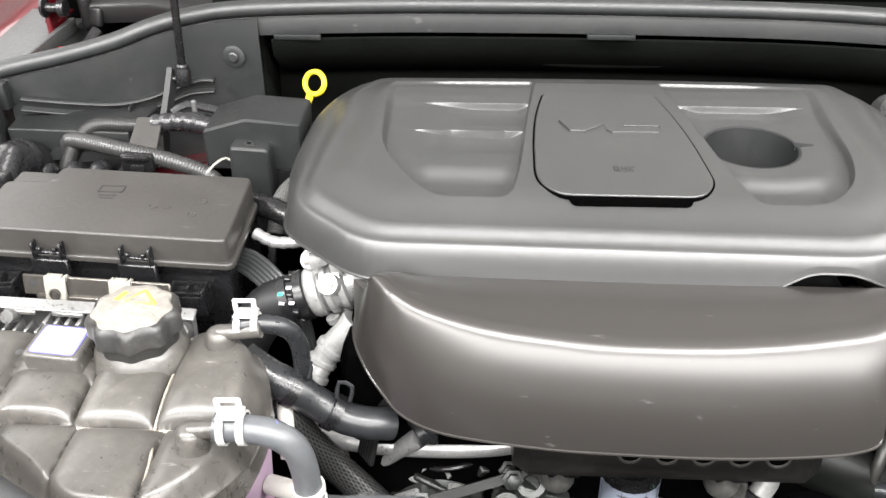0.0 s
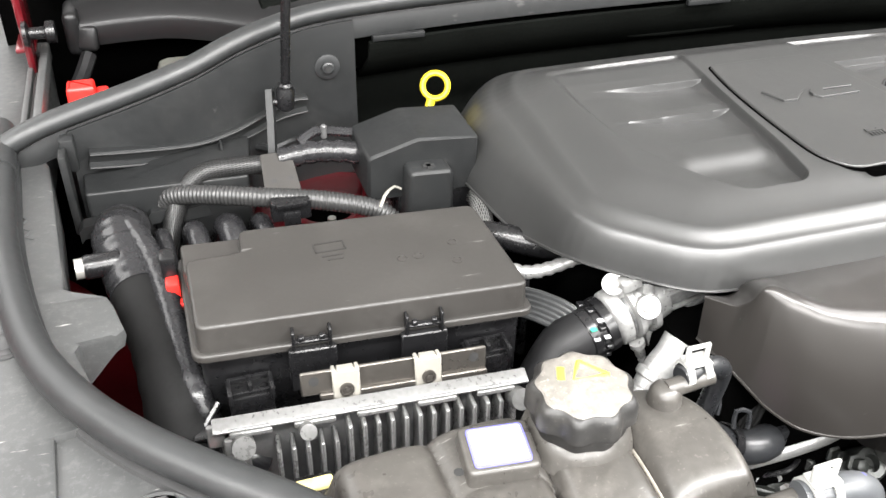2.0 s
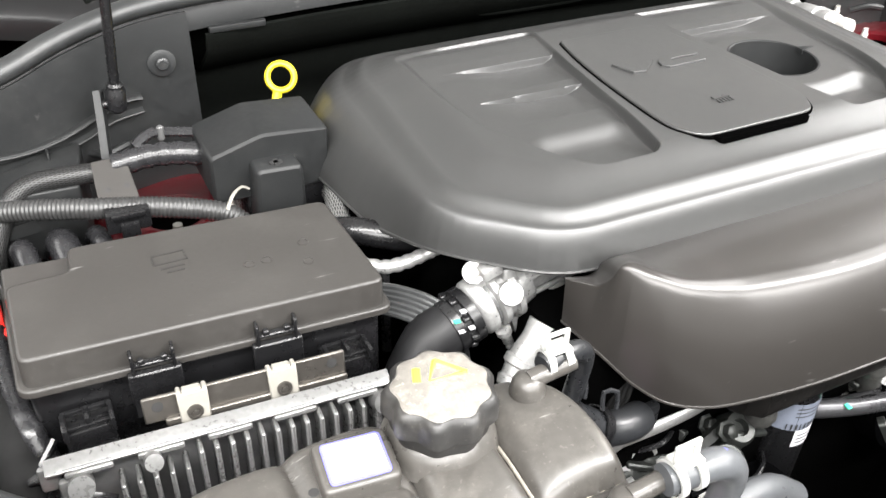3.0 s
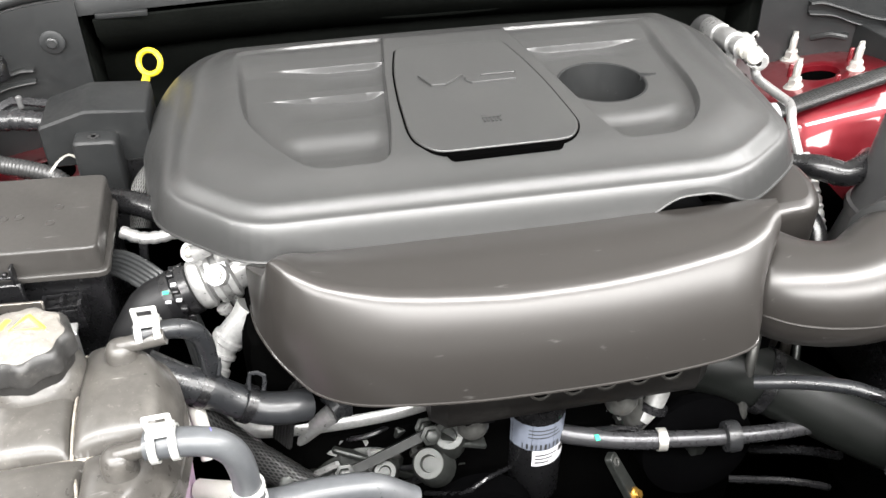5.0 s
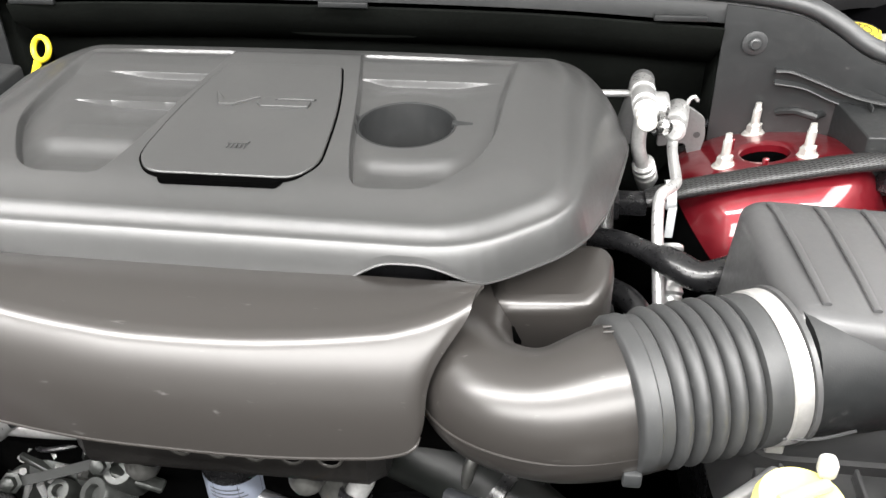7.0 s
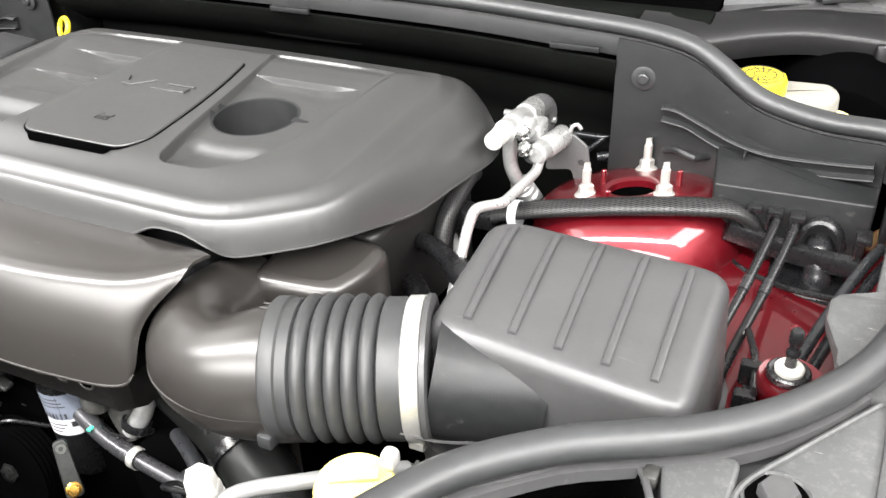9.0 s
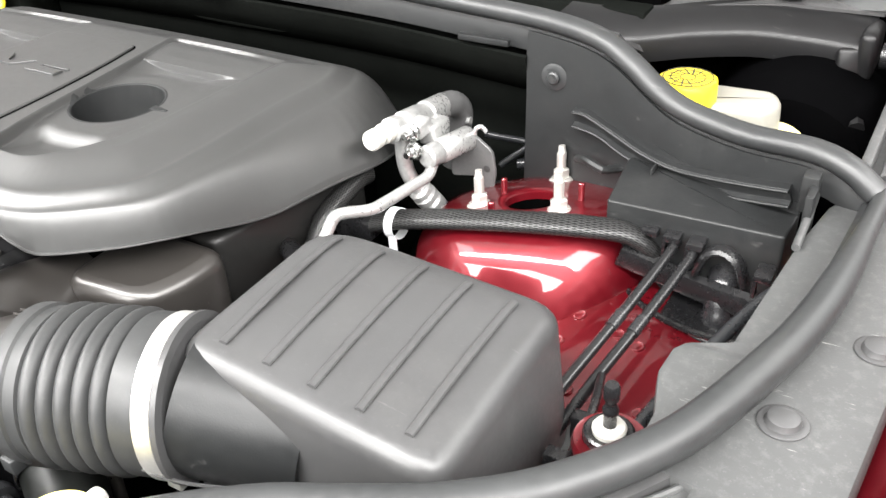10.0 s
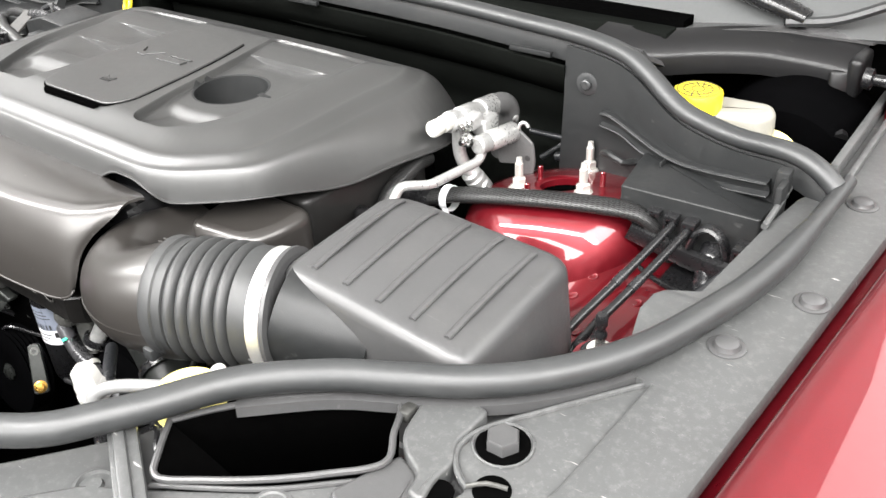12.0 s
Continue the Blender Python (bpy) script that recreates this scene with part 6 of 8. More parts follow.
def thermostat():
    ob = thing("thermostat_housing", "cast aluminium thermostat housing with a black hose cuff", "housing", (-0.26, 0.6, 0.95))
    a, d = Vector((-0.2880, 0.598, 1.0120)), Vector((0.94, 0.12, 0.30)).normalized()
    part("hose", tube([a - d * 0.014, a - d * 0.03, (-0.327, 0.592, 0.992), (-0.345, 0.585, 0.96), (-0.352, 0.58, 0.90)], 0.0205, 20), BLACKH, ob, "black rubber coolant hose", angle=60)
    part("hose_cuff", lathe([(0.0185, -0.020), (0.0215, -0.019), (0.0215, -0.012), (0.0195, -0.011), (0.0195, -0.006), (0.0222, -0.005), (0.0222, 0.002), (0.018, 0.003)], a, d, 28), GLOSS, ob)
    u = Vector((-0.2, -0.75, 0.63)).normalized()
    u = (u - d * u.dot(d)).normalized()
    v = d.cross(u)
    for k in range(8):
        q = a - d * 0.0085 + (u * math.cos(k * 0.785) + v * math.sin(k * 0.785)) * 0.0205
        part("cuff_tooth", block(0, 0, 0, 0.006, 0.006, 0.004, 0.0008, 1, Matrix.Translation(q)), GLOSS, ob)
    for k, (along_d, turn) in enumerate(((-0.0165, 0.25), (-0.0155, -0.1), (-0.0085, 0.35), (-0.0075, -0.25))):
        q = a + d * along_d + (u * math.cos(turn) + v * math.sin(turn)) * 0.0222
        part("print_bar", block(0, 0, 0, 0.0045, 0.0035, 0.001, 0, 1, Matrix.Translation(q)), GREEN if k == 1 else LABELW, ob)
    part("body", lathe([(0.016, 0.002), (0.0205, 0.004), (0.0225, 0.007), (0.0225, 0.014), (0.0190, 0.0155), (0.0190, 0.0185), (0.0235, 0.020), (0.0235, 0.0245), (0.0205, 0.026), (0.0205, 0.0305), (0.0245, 0.032), (0.0245, 0.037), (0.0200, 0.039), (0.0190, 0.050), (0.004, 0.052)], a, d, 36), ALU, ob)
    # Darker rings stand in for shade in the body's grooves.
    for h in (0.017, 0.028):
        part("groove", lathe([(0.0192, h - 0.001), (0.0200, h - 0.001), (0.0200, h + 0.001), (0.0192, h + 0.001)], a, d, 30, caps=False), ALUD, ob)
    # bosses with bolts standing off the body
    for p, ax, r in (((-0.2835, 0.600, 1.0470), (-0.5, -0.6, 0.6), 0.0088), ((-0.2645, 0.578, 1.0372), (-0.25, -0.75, 0.6), 0.0092), ((-0.2415, 0.594, 0.9770), (-0.2, -0.8, 0.5), 0.0075)):
        p, ax = Vector(p), Vector(ax).normalized()
        boss = part("boss", lathe([(r, -0.012), (r, 0.0), (r * 0.93, 0.0012), (r * 0.62, 0.0012), (r * 0.60, -0.001)], p, ax, 24), ALU, ob)
        part("bolt", lathe([(r * 0.55, -0.001), (r * 0.55, 0.0025), (r * 0.4, 0.0032), (r * 0.38, 0.001)], p, ax, 6), ZINC, boss)
        part("web", tube([p - ax * 0.006, p.lerp(a + d * 0.02, 0.6)], 0.0065, 10), ALU, ob)
    part("bleed_nipple", lathe([(0.0062, 0.0), (0.0062, 0.005), (0.0042, 0.006), (0.0042, 0.016), (0.0034, 0.017), (0.0038, 0.021), (0.0026, 0.025)], (-0.2645, 0.585, 0.9990), (0.39, 0.0, -0.92), 12), ALU, ob)
    # ribbed bracket arm running under the cover
    arm = [(-0.2480, 0.592, 1.0270), (-0.2289, 0.592, 1.0314), (-0.2095, 0.594, 1.0345), (-0.1860, 0.596, 1.0350)]
    part("arm", sheet_bar(arm, 0.017, 0.004), ALU, ob)
    for dz in (-0.008, 0.008):
        part("arm_rib", tube([(x, y - 0.003, z + dz) for x, y, z in arm], 0.0022, 8), ALU, ob)
    for x, z, sx, sz in ((-0.2740, 1.0510, 0.016, 0.010), (-0.2590, 1.0440, 0.010, 0.014), (-0.2370, 1.0400, 0.018, 0.007), (-0.2530, 1.0330, 0.008, 0.012), (-0.2560, 1.0120, 0.010, 0.010), (-0.2150, 1.0215, 0.018, 0.006), (-0.2480, 0.9950, 0.010, 0.018)):
        part("cast_lug", block(0, 0, 0, sx, 0.012, sz, 0.0022, 2, Matrix.Translation((x, 0.594, z)) @ Matrix.Rotation(radians(-18), 4, "Y")), ALU, ob)
    part("harness_wire", tube([(-0.276, 0.596, 1.056), (-0.258, 0.59, 1.050), (-0.235, 0.586, 1.046), (-0.205, 0.59, 1.044)], 0.0024, 8), GLOSS, ob)
    low = [(-0.240, 0.565, 1.01), (-0.248, 0.562, 1.0), (-0.260, 0.56, 0.988), (-0.27, 0.555, 0.975), (-0.277, 0.545, 0.962)]
    part("lower_casting", tube(low, lambda f, run: 0.0135 - 0.004 * f + 0.0022 * (math.sin(run * 420) > 0.2) * step_up(0.35, 0.4, f), 18, 0.0015), ALU, ob)
    part("casting_fin", slab(rounded([(-0.262, 0.565), (-0.236, 0.56), (-0.226, 0.578), (-0.24, 0.59)], 0.003, 3), 0.992, 0.996, 0.001), ALU, ob)
    part("sleeve_end", tube([(-0.277, 0.545, 0.962), (-0.281, 0.538, 0.952), (-0.283, 0.53, 0.94)], 0.0085, 14), BRAID, ob)
    ob = thing("silver_line", "foil-wrapped silver wiring line under the engine cover", "pipe", (-0.29, 0.66, 1.0))
    part("line", tube([(-0.345, 0.665, 1.03), (-0.328, 0.658, 1.026), (-0.31, 0.656, 1.027), (-0.285, 0.655, 1.033), (-0.262, 0.65, 1.04)], lambda f, run: 0.0055 + 0.0006 * math.sin(run * 700), 10, 0.003), ALU, ob)
    part("drop", tube([(-0.328, 0.658, 1.024), (-0.33, 0.652, 1.0), (-0.33, 0.65, 0.95)], 0.004, 8), GLOSS, ob)
    ob = thing("rear_hose", "black rubber hose passing under the engine cover", "hose", (-0.3, 0.69, 0.98))
    part("hose", tube([(-0.36, 0.72, 1.03), (-0.335, 0.7, 1.035), (-0.305, 0.685, 1.03), (-0.27, 0.68, 1.02)], 0.011, 14), GLOSS, ob)


thermostat()


# ---- beside the air filter box ----
def ac_fitting():
    ob = thing("refrigerant_fitting", "bright aluminium refrigerant fitting block with capped port", "pipe fitting", (0.33, 0.87, 0.97))
    part("port_cap", lathe([(0.0075, -0.008), (0.0092, -0.006), (0.0092, 0.003), (0.007, 0.0045), (0.007, 0.009), (0.0095, 0.011), (0.0095, 0.02)], (0.3115, 0.812, 1.0665), (0.02, 1, -0.06), 20), WHITE, ob, "white valve cap")
    part("upper_block", lathe([(0.0085, 0), (0.0118, 0.002), (0.0118, 0.012), (0.0105, 0.014), (0.0105, 0.02), (0.0125, 0.022), (0.0125, 0.045), (0.0112, 0.047), (0.0112, 0.056), (0.0128, 0.058), (0.0128, 0.088), (0.010, 0.092)], (0.3122, 0.832, 1.0645), (0.03, 1, -0.12), 28), ALU, ob)
    part("suction_pipe", tube([(0.3152, 0.915, 1.055), (0.317, 0.936, 1.050), (0.317, 0.948, 1.036), (0.312, 0.95, 1.012), (0.304, 0.95, 0.975)], 0.0125, 20, 0.004), ALUD, ob, "dull grey bent pipe")
    part("clamp_web", block(0.3305, 0.878, 1.050, 0.018, 0.03, 0.020, 0.004, 3, Matrix.Identity(4)), ALU, ob)
    part("clamp_lug", block(0.327, 0.858, 1.0605, 0.016, 0.022, 0.017, 0.004, 3), ALU, ob)
    part("lower_block", lathe([(0.008, 0), (0.0108, 0.002), (0.0108, 0.016), (0.0095, 0.018), (0.0118, 0.021), (0.0118, 0.06), (0.009, 0.064)], (0.3425, 0.842, 1.0405), (0.16, 1, -0.08), 26), ALU, ob)
    for x, y, z in ((0.3275, 0.847, 1.0605), (0.332, 0.842, 1.0455)):
        part("nut", lathe([(0.0085, 0), (0.0085, 0.002), (0.0062, 0.0025), (0.0062, 0.008), (0.0036, 0.009), (0.0036, 0.014), (0.003, 0.015)], (x, y, z), (0, -1, 0.1), 12), STEEL, ob)
    part("drop_pipe", tube([(0.312, 0.853, 1.058), (0.3108, 0.853, 1.035), (0.3118, 0.855, 1.015), (0.3165, 0.859, 0.999), (0.32, 0.862, 0.992)], 0.0074, 16, 0.004), ALU, ob)
    part("hose_ferrule", lathe([(0.009, 0), (0.0115, 0.002), (0.0115, 0.007), (0.0092, 0.009), (0.012, 0.011), (0.012, 0.017), (0.0095, 0.019), (0.012, 0.022), (0.012, 0.03), (0.01, 0.06)], (0.319, 0.861, 0.9945), (0.28, 0.6, -1), 24), ALU, ob)
    pipe = [(0.3435, 0.852, 1.030), (0.343, 0.842, 1.022), (0.3415, 0.815, 1.0235), (0.3398, 0.775, 1.0275), (0.3385, 0.7645, 1.0285), (0.3345, 0.7555, 1.0300), (0.327, 0.742, 1.0335), (0.3225, 0.7345, 1.0335), (0.3205, 0.728, 1.028), (0.320, 0.715, 1.015), (0.3215, 0.69, 0.990), (0.324, 0.65, 0.95), (0.326, 0.61, 0.905)]
    part("liquid_line", tube(pipe, 0.0052, 14, 0.003), ALU, ob, "bent bright aluminium line")
    flat = Matrix.Translation((0, 0.9, 0)) @ Matrix.Rotation(radians(90), 4, "X")
    part("bracket", slab(rounded([(0.335, 1.03), (0.362, 1.042), (0.38, 1.029), (0.383, 1.007), (0.379, 0.984), (0.368, 0.984), (0.363, 1.0), (0.335, 0.994)], 0.005, 4), 0, 0.003, 0.0008, m=flat), ALUD, ob, "flat grey bracket plate")
    part("bracket_hole", lathe([(0.0035, 0.0002), (0.0001, 0.0003)], (0.374, 0.8968, 1.01), (0, -1, 0), 14), INK, ob)
    part("bracket_hook", tube([(0.36, 0.9, 1.04), (0.362, 0.9, 1.048), (0.367, 0.902, 1.05), (0.371, 0.903, 1.045)], 0.0022, 8), ALU, ob)
    ob = thing("heater_pipes", "two thin dark metal pipes leading into the bulkhead", "pipe", (0.36, 1.0, 0.97))
    part("pipe", tube([(0.3161, 1.0, 0.9883), (0.3707, 1.0, 0.9898), (0.3715, 0.9995, 0.989), (0.3408, 0.985, 0.9641)], 0.0036, 10), HOSE, ob)
    part("pipe", tube([(0.375, 0.96, 0.985), (0.40, 0.965, 0.99), (0.43, 0.975, 0.995)], 0.0055, 10), HOSE, ob)
    part("pipe", tube([(0.27, 0.945, 1.03), (0.3, 0.945, 1.031), (0.33, 0.945, 1.03)], 0.004, 10), ALU, ob)
    ob = braided([(0.36, 0.935, 0.96), (0.375, 0.925, 0.975), (0.39, 0.93, 0.96)], 0.008, "woven_sleeve", "black and white woven heat sleeve behind the fitting", (0.375, 0.93, 0.95))


ac_fitting()


def heat_sleeves():
    """Black and white woven sleeves beside the engine cover."""
    for path, at in (([(-0.318, 0.80, 1.01), (-0.325, 0.77, 1.026), (-0.335, 0.735, 1.024), (-0.338, 0.71, 1.0)], (-0.33, 0.74, 1.0)), ([(0.276, 0.84, 1.01), (0.2765, 0.825, 1.012), (0.277, 0.80, 1.008), (0.277, 0.77, 0.998), (0.277, 0.75, 0.975)], (0.276, 0.79, 0.99))):
        ob = braided(path, 0.0095, "heat_sleeve", "black and white woven heat sleeve beside the engine cover", at, 1.0, 26, "heat sleeves")
        for c in ob.children:
            if c.name.startswith("woven_mesh"):
                c.data.materials.clear()
                c.data.materials.append(WOVEN if at[0] < 0 else STRAND)


heat_sleeves()


def right_wiring():
    braided([(0.318, 0.792, 0.994), (0.345, 0.793, 1.004), (0.40, 0.793, 1.019), (0.455, 0.795, 1.031), (0.505, 0.807, 1.034), (0.540, 0.825, 1.026), (0.560, 0.838, 1.004), (0.568, 0.845, 0.975)], 0.0125, "braided_harness", "flat black braided wiring harness over the strut tower", (0.45, 0.8, 0.98), 0.6)
    ob = thing("tape_band", "white tape band with a loose tail on the harness", "tape", (0.338, 0.793, 0.99))
    part("band", lathe([(0.0135, -0.0045), (0.0142, -0.0045), (0.0142, 0.0045), (0.0135, 0.0045)], (0.34, 0.793, 0.999), (1, 0, 0.1), 22, caps=False), LABELG, ob)
    part("tail", block(0.342, 0.782, 0.975, 0.008, 0.002, 0.035, 0.0005), LABELG, ob)
    ob = thing("harness_plug", "black connector plug at the end of the harness", "connector", (0.3, 0.79, 0.97))
    part("plug", join(block(0.304, 0.792, 0.988, 0.03, 0.02, 0.018, 0.003), block(0.286, 0.792, 0.986, 0.014, 0.024, 0.024, 0.003)), GLOSS, ob)
    for dx in (0.0, 0.016):
        ob = thing("brake_cable", "slim black cable slanting down to the inner fender", "cable", (0.56, 0.74, 0.97), "cables")
        part("cable", tube([(0.577 + dx, 0.832, 1.025), (0.574 + dx, 0.80, 1.02), (0.564 + dx, 0.74, 1.006), (0.552 + dx, 0.68, 0.99), (0.543 + dx, 0.63, 0.972)], 0.0042, 10), GLOSS, ob)
        part("tape_ring", rod((0.5655 + dx, 0.75, 1.0085), (0.563 + dx, 0.735, 1.005), 0.0048, 12), TAPE, ob)
    for dx, dz in ((0.0, 0.0), (0.008, -0.012)):
        ob = thing("washer_tube", "thin dark tube curving under the apron", "tube", (0.62, 0.74, 0.97), "cables")
        part("tube", tube([(0.662 + dx, 0.80, 1.03 + dz), (0.65 + dx, 0.77, 1.028 + dz), (0.632 + dx, 0.72, 1.015 + dz), (0.614 + dx, 0.66, 1.0 + dz), (0.6, 0.6, 0.975)], 0.0048, 10), HOSE, ob)
    ob = thing("taped_branch", "thick taped wiring branch dropping through the ledge", "wiring harness", (0.615, 0.83, 0.94))
    part("loom", tube([(0.614, 0.845, 1.002), (0.616, 0.832, 0.998), (0.619, 0.818, 0.98), (0.62, 0.808, 0.94)], lambda f, run: 0.0125 + 0.0006 * math.sin(run * 500), 18, 0.003), TAPE, ob)
    ob = thing("harness_clip_rail", "black plastic clip rail holding cables along the ledge", "clip rail", (0.6, 0.83, 0.98))
    part("rail", tube([(0.535, 0.822, 1.008), (0.56, 0.826, 1.0), (0.6, 0.822, 0.995), (0.65, 0.808, 1.0)], 0.007, 8, 0.01, 1.6), GLOSS, ob)
    for x, y in ((0.556, 0.836), (0.574, 0.834), (0.593, 0.831), (0.648, 0.812)):
        part("clip", join(block(x, y, 1.03, 0.013, 0.02, 0.006, 0.0015), block(x - 0.005, y - 0.006, 1.022, 0.003, 0.008, 0.018, 0.001)), GLOSS, ob)
    part("arch_clip", tube([(0.596, 0.823, 1.008), (0.602, 0.823, 1.026), (0.614, 0.822, 1.034), (0.627, 0.82, 1.028), (0.634, 0.82, 1.01)], 0.0035, 8, 0.004, 1.8), GLOSS, ob)
    ob = thing("grommet_tray", "black rubber sealing tray on the red inner fender", "tray", (0.57, 0.83, 0.96))
    tray = part("tray", slab(rounded([(0.53, 0.85), (0.552, 0.81), (0.6, 0.79), (0.655, 0.79), (0.66, 0.84), (0.54, 0.865)], 0.02), 0.93, 0.975, 0.006), GLOSS, ob)
    part("rim", tube([(0.53, 0.848, 0.976), (0.552, 0.812, 0.976), (0.6, 0.793, 0.976), (0.652, 0.793, 0.976)], 0.003, 8), GLOSS, ob)


LABELG = material("white_cloth_tape", (0.42, 0.43, 0.44), 0.55)
right_wiring()


def bump_stop():
    ob = thing("hood_bumper", "black rubber hood bumper with a white collar on a red cup", "bumper", (0.609, 0.616, 1.0))
    part("cup", lathe([(0.010, 1.026), (0.017, 1.025), (0.0215, 1.027), (0.023, 1.024), (0.0225, 1.018), (0.020, 1.008), (0.020, 0.96)], (0.611, 0.614, 0), (0, 0, 1), 32), RED, ob, "round red painted bracket")
    part("rubber_ring", lathe([(0.0155, 1.026), (0.015, 1.030), (0.0135, 1.0312), (0.010, 1.03)], (0.609, 0.616, 0), (0, 0, 1), 28), GLOSS, ob)
    part("collar", lathe([(0.0098, 1.029), (0.0102, 1.033), (0.009, 1.0348), (0.005, 1.0352)], (0.609, 0.616, 0), (0, 0, 1), 28), WHITE, ob, "white plastic collar")
    part("post", lathe([(0.0042, 1.033), (0.0038, 1.043), (0.0048, 1.045), (0.0048, 1.048), (0.0033, 1.05), (0.0033, 1.054), (0.0047, 1.056), (0.0047, 1.064), (0.0038, 1.066), (0.0005, 1.0665)], (0.609, 0.616, 0), (0, 0, 1), 22), GLOSS, ob)
    ob = thing("filter_box_clip", "black plastic clips and wires beside the filter box", "clip", (0.585, 0.62, 0.95))
    for y, z in ((0.57, 1.0), (0.6, 1.005), (0.64, 1.0)):
        part("clip", join(block(0.584, y, z, 0.016, 0.01, 0.02, 0.002), block(0.59, y, z - 0.02, 0.006, 0.02, 0.03, 0.001)), GLOSS, ob)
    part("wire", tube([(0.575, 0.69, 1.0), (0.585, 0.65, 1.005), (0.588, 0.6, 1.0), (0.58, 0.55, 0.985)], 0.003, 8), GLOSS, ob)


bump_stop()


def brake_reservoir():
    ob = thing("brake_reservoir", "translucent white brake fluid reservoir with a yellow cap", "fluid reservoir", (0.56, 0.99, 1.02))
    part("tank", slab(rounded([(0.508, 0.962), (0.6, 0.975), (0.612, 1.0), (0.60, 1.025), (0.52, 1.02)], 0.012), 1.02, 1.079, 0.008, 0.002), TANKW, ob)
    part("tank_step", slab(rounded([(0.50, 0.95), (0.575, 0.955), (0.58, 0.985), (0.50, 0.985)], 0.01), 1.02, 1.068, 0.006), TANKW, ob)
    c = (0.531, 0.978, 0)
    cap = part("cap", lathe([(0.024, 1.074), (0.0265, 1.076), (0.0265, 1.092), (0.025, 1.096), (0.022, 1.0972), (0.0005, 1.0972)], c, (0, 0, 1), 12), YELLOW, ob, "bright yellow screw cap with black print")
    for k in range(14):
        a = 2 * math.pi * k / 14
        r0, r1 = (0.008, 0.0195)
        part("print_bar", tube([(c[0] + r0 * math.cos(a), c[1] + r0 * math.sin(a), 1.0973), (c[0] + r1 * math.cos(a + 0.25), c[1] + r1 * math.sin(a + 0.25), 1.0973)], 0.0009, 4, 0.01, 0.3), INK, cap)
    for r in (0.006, 0.0145, 0.021):
        part("print_ring", lathe([(r, 1.0971), (r, 1.0977), (r + 0.001, 1.0977), (r + 0.001, 1.0971)], c, (0, 0, 1), 24, caps=False), INK, cap)
    ob = thing("brake_booster", "round black brake booster in the cowl cavity", "brake booster", (0.6, 1.05, 0.95))
    part("drum", lathe([(0.02, -0.05), (0.07, -0.045), (0.085, -0.03), (0.09, -0.02), (0.09, 0.03)], (0.61, 1.09, 1.0), (0, 1, 0.1), 40), DRUM, ob)
    part("gold_rim", lathe([(0.028, -0.08), (0.03, -0.075), (0.03, -0.05)], (0.605, 1.065, 1.03), (0, 1, 0.1), 28), SEALY, ob)


brake_reservoir()


def left_cavity():
    ob = thing("red_terminal_cap", "red plastic battery terminal cover in the cowl cavity", "terminal cover", (-0.65, 1.0, 1.03))
    part("cover", slab(rounded([(-0.668, 0.995), (-0.638, 0.995), (-0.638, 1.022), (-0.668, 1.022)], 0.005), 1.03, 1.074, 0.004, 0.002), REDCAP, ob)
    part("tab", block(-0.634, 1.01, 1.058, 0.012, 0.02, 0.014, 0.003), REDCAP, ob)
    ob = thing("terminal_box", "black box below the red terminal cover", "box", (-0.62, 1.01, 0.92))
    part("box", block(-0.62, 1.01, 0.98, 0.13, 0.09, 0.1, 0.006), GLOSS, ob)
    part("cap", lathe([(0.012, 0), (0.012, 0.008), (0.009, 0.011)], (-0.6, 0.985, 1.03), (0, 0, 1), 16), ALU, ob)
    part("cloth", block(-0.53, 1.02, 1.05, 0.1, 0.08, 0.05, 0.012), FELTG, ob)


FELTG = material("grey_green_felt", (0.06, 0.06, 0.05), 0.9)
left_cavity()


def hinge(m):
    arm = part("hinge", join(block(m * 0.70, 1.10, 1.13, 0.008, 0.05, 0.16, 0.003), block(m * 0.705, 1.12, 1.078, 0.02, 0.05, 0.005, 0.002)), RED, HOOD, "red painted hinge arm")
    part("pivot", lathe([(0.012, 0), (0.013, 0.004), (0.006, 0.006), (0.006, 0.02), (0.011, 0.022), (0.011, 0.03)], (m * 0.70, 1.07, 1.105), (-m, 0, 0), 18), GLOSS, arm)


hinge(1)
hinge(-1)


def wiper():
    ob = thing("wiper_arm", "black wiper arm resting at the foot of the windscreen", "wiper", (0.55, 1.2, 1.18))
    part("arm_cover", tube([(0.46, 1.165, 1.165), (0.51, 1.145, 1.156), (0.55, 1.132, 1.149), (0.59, 1.128, 1.138)], lambda f, run: 0.012 + 0.005 * math.sin(math.pi * f), 14, 0.006, 0.7), GLOSS, ob)
    part("spindle", rod((0.575, 1.14, 1.11), (0.575, 1.135, 1.14), 0.012, 14, 0.002), GLOSS, ob)


wiper()


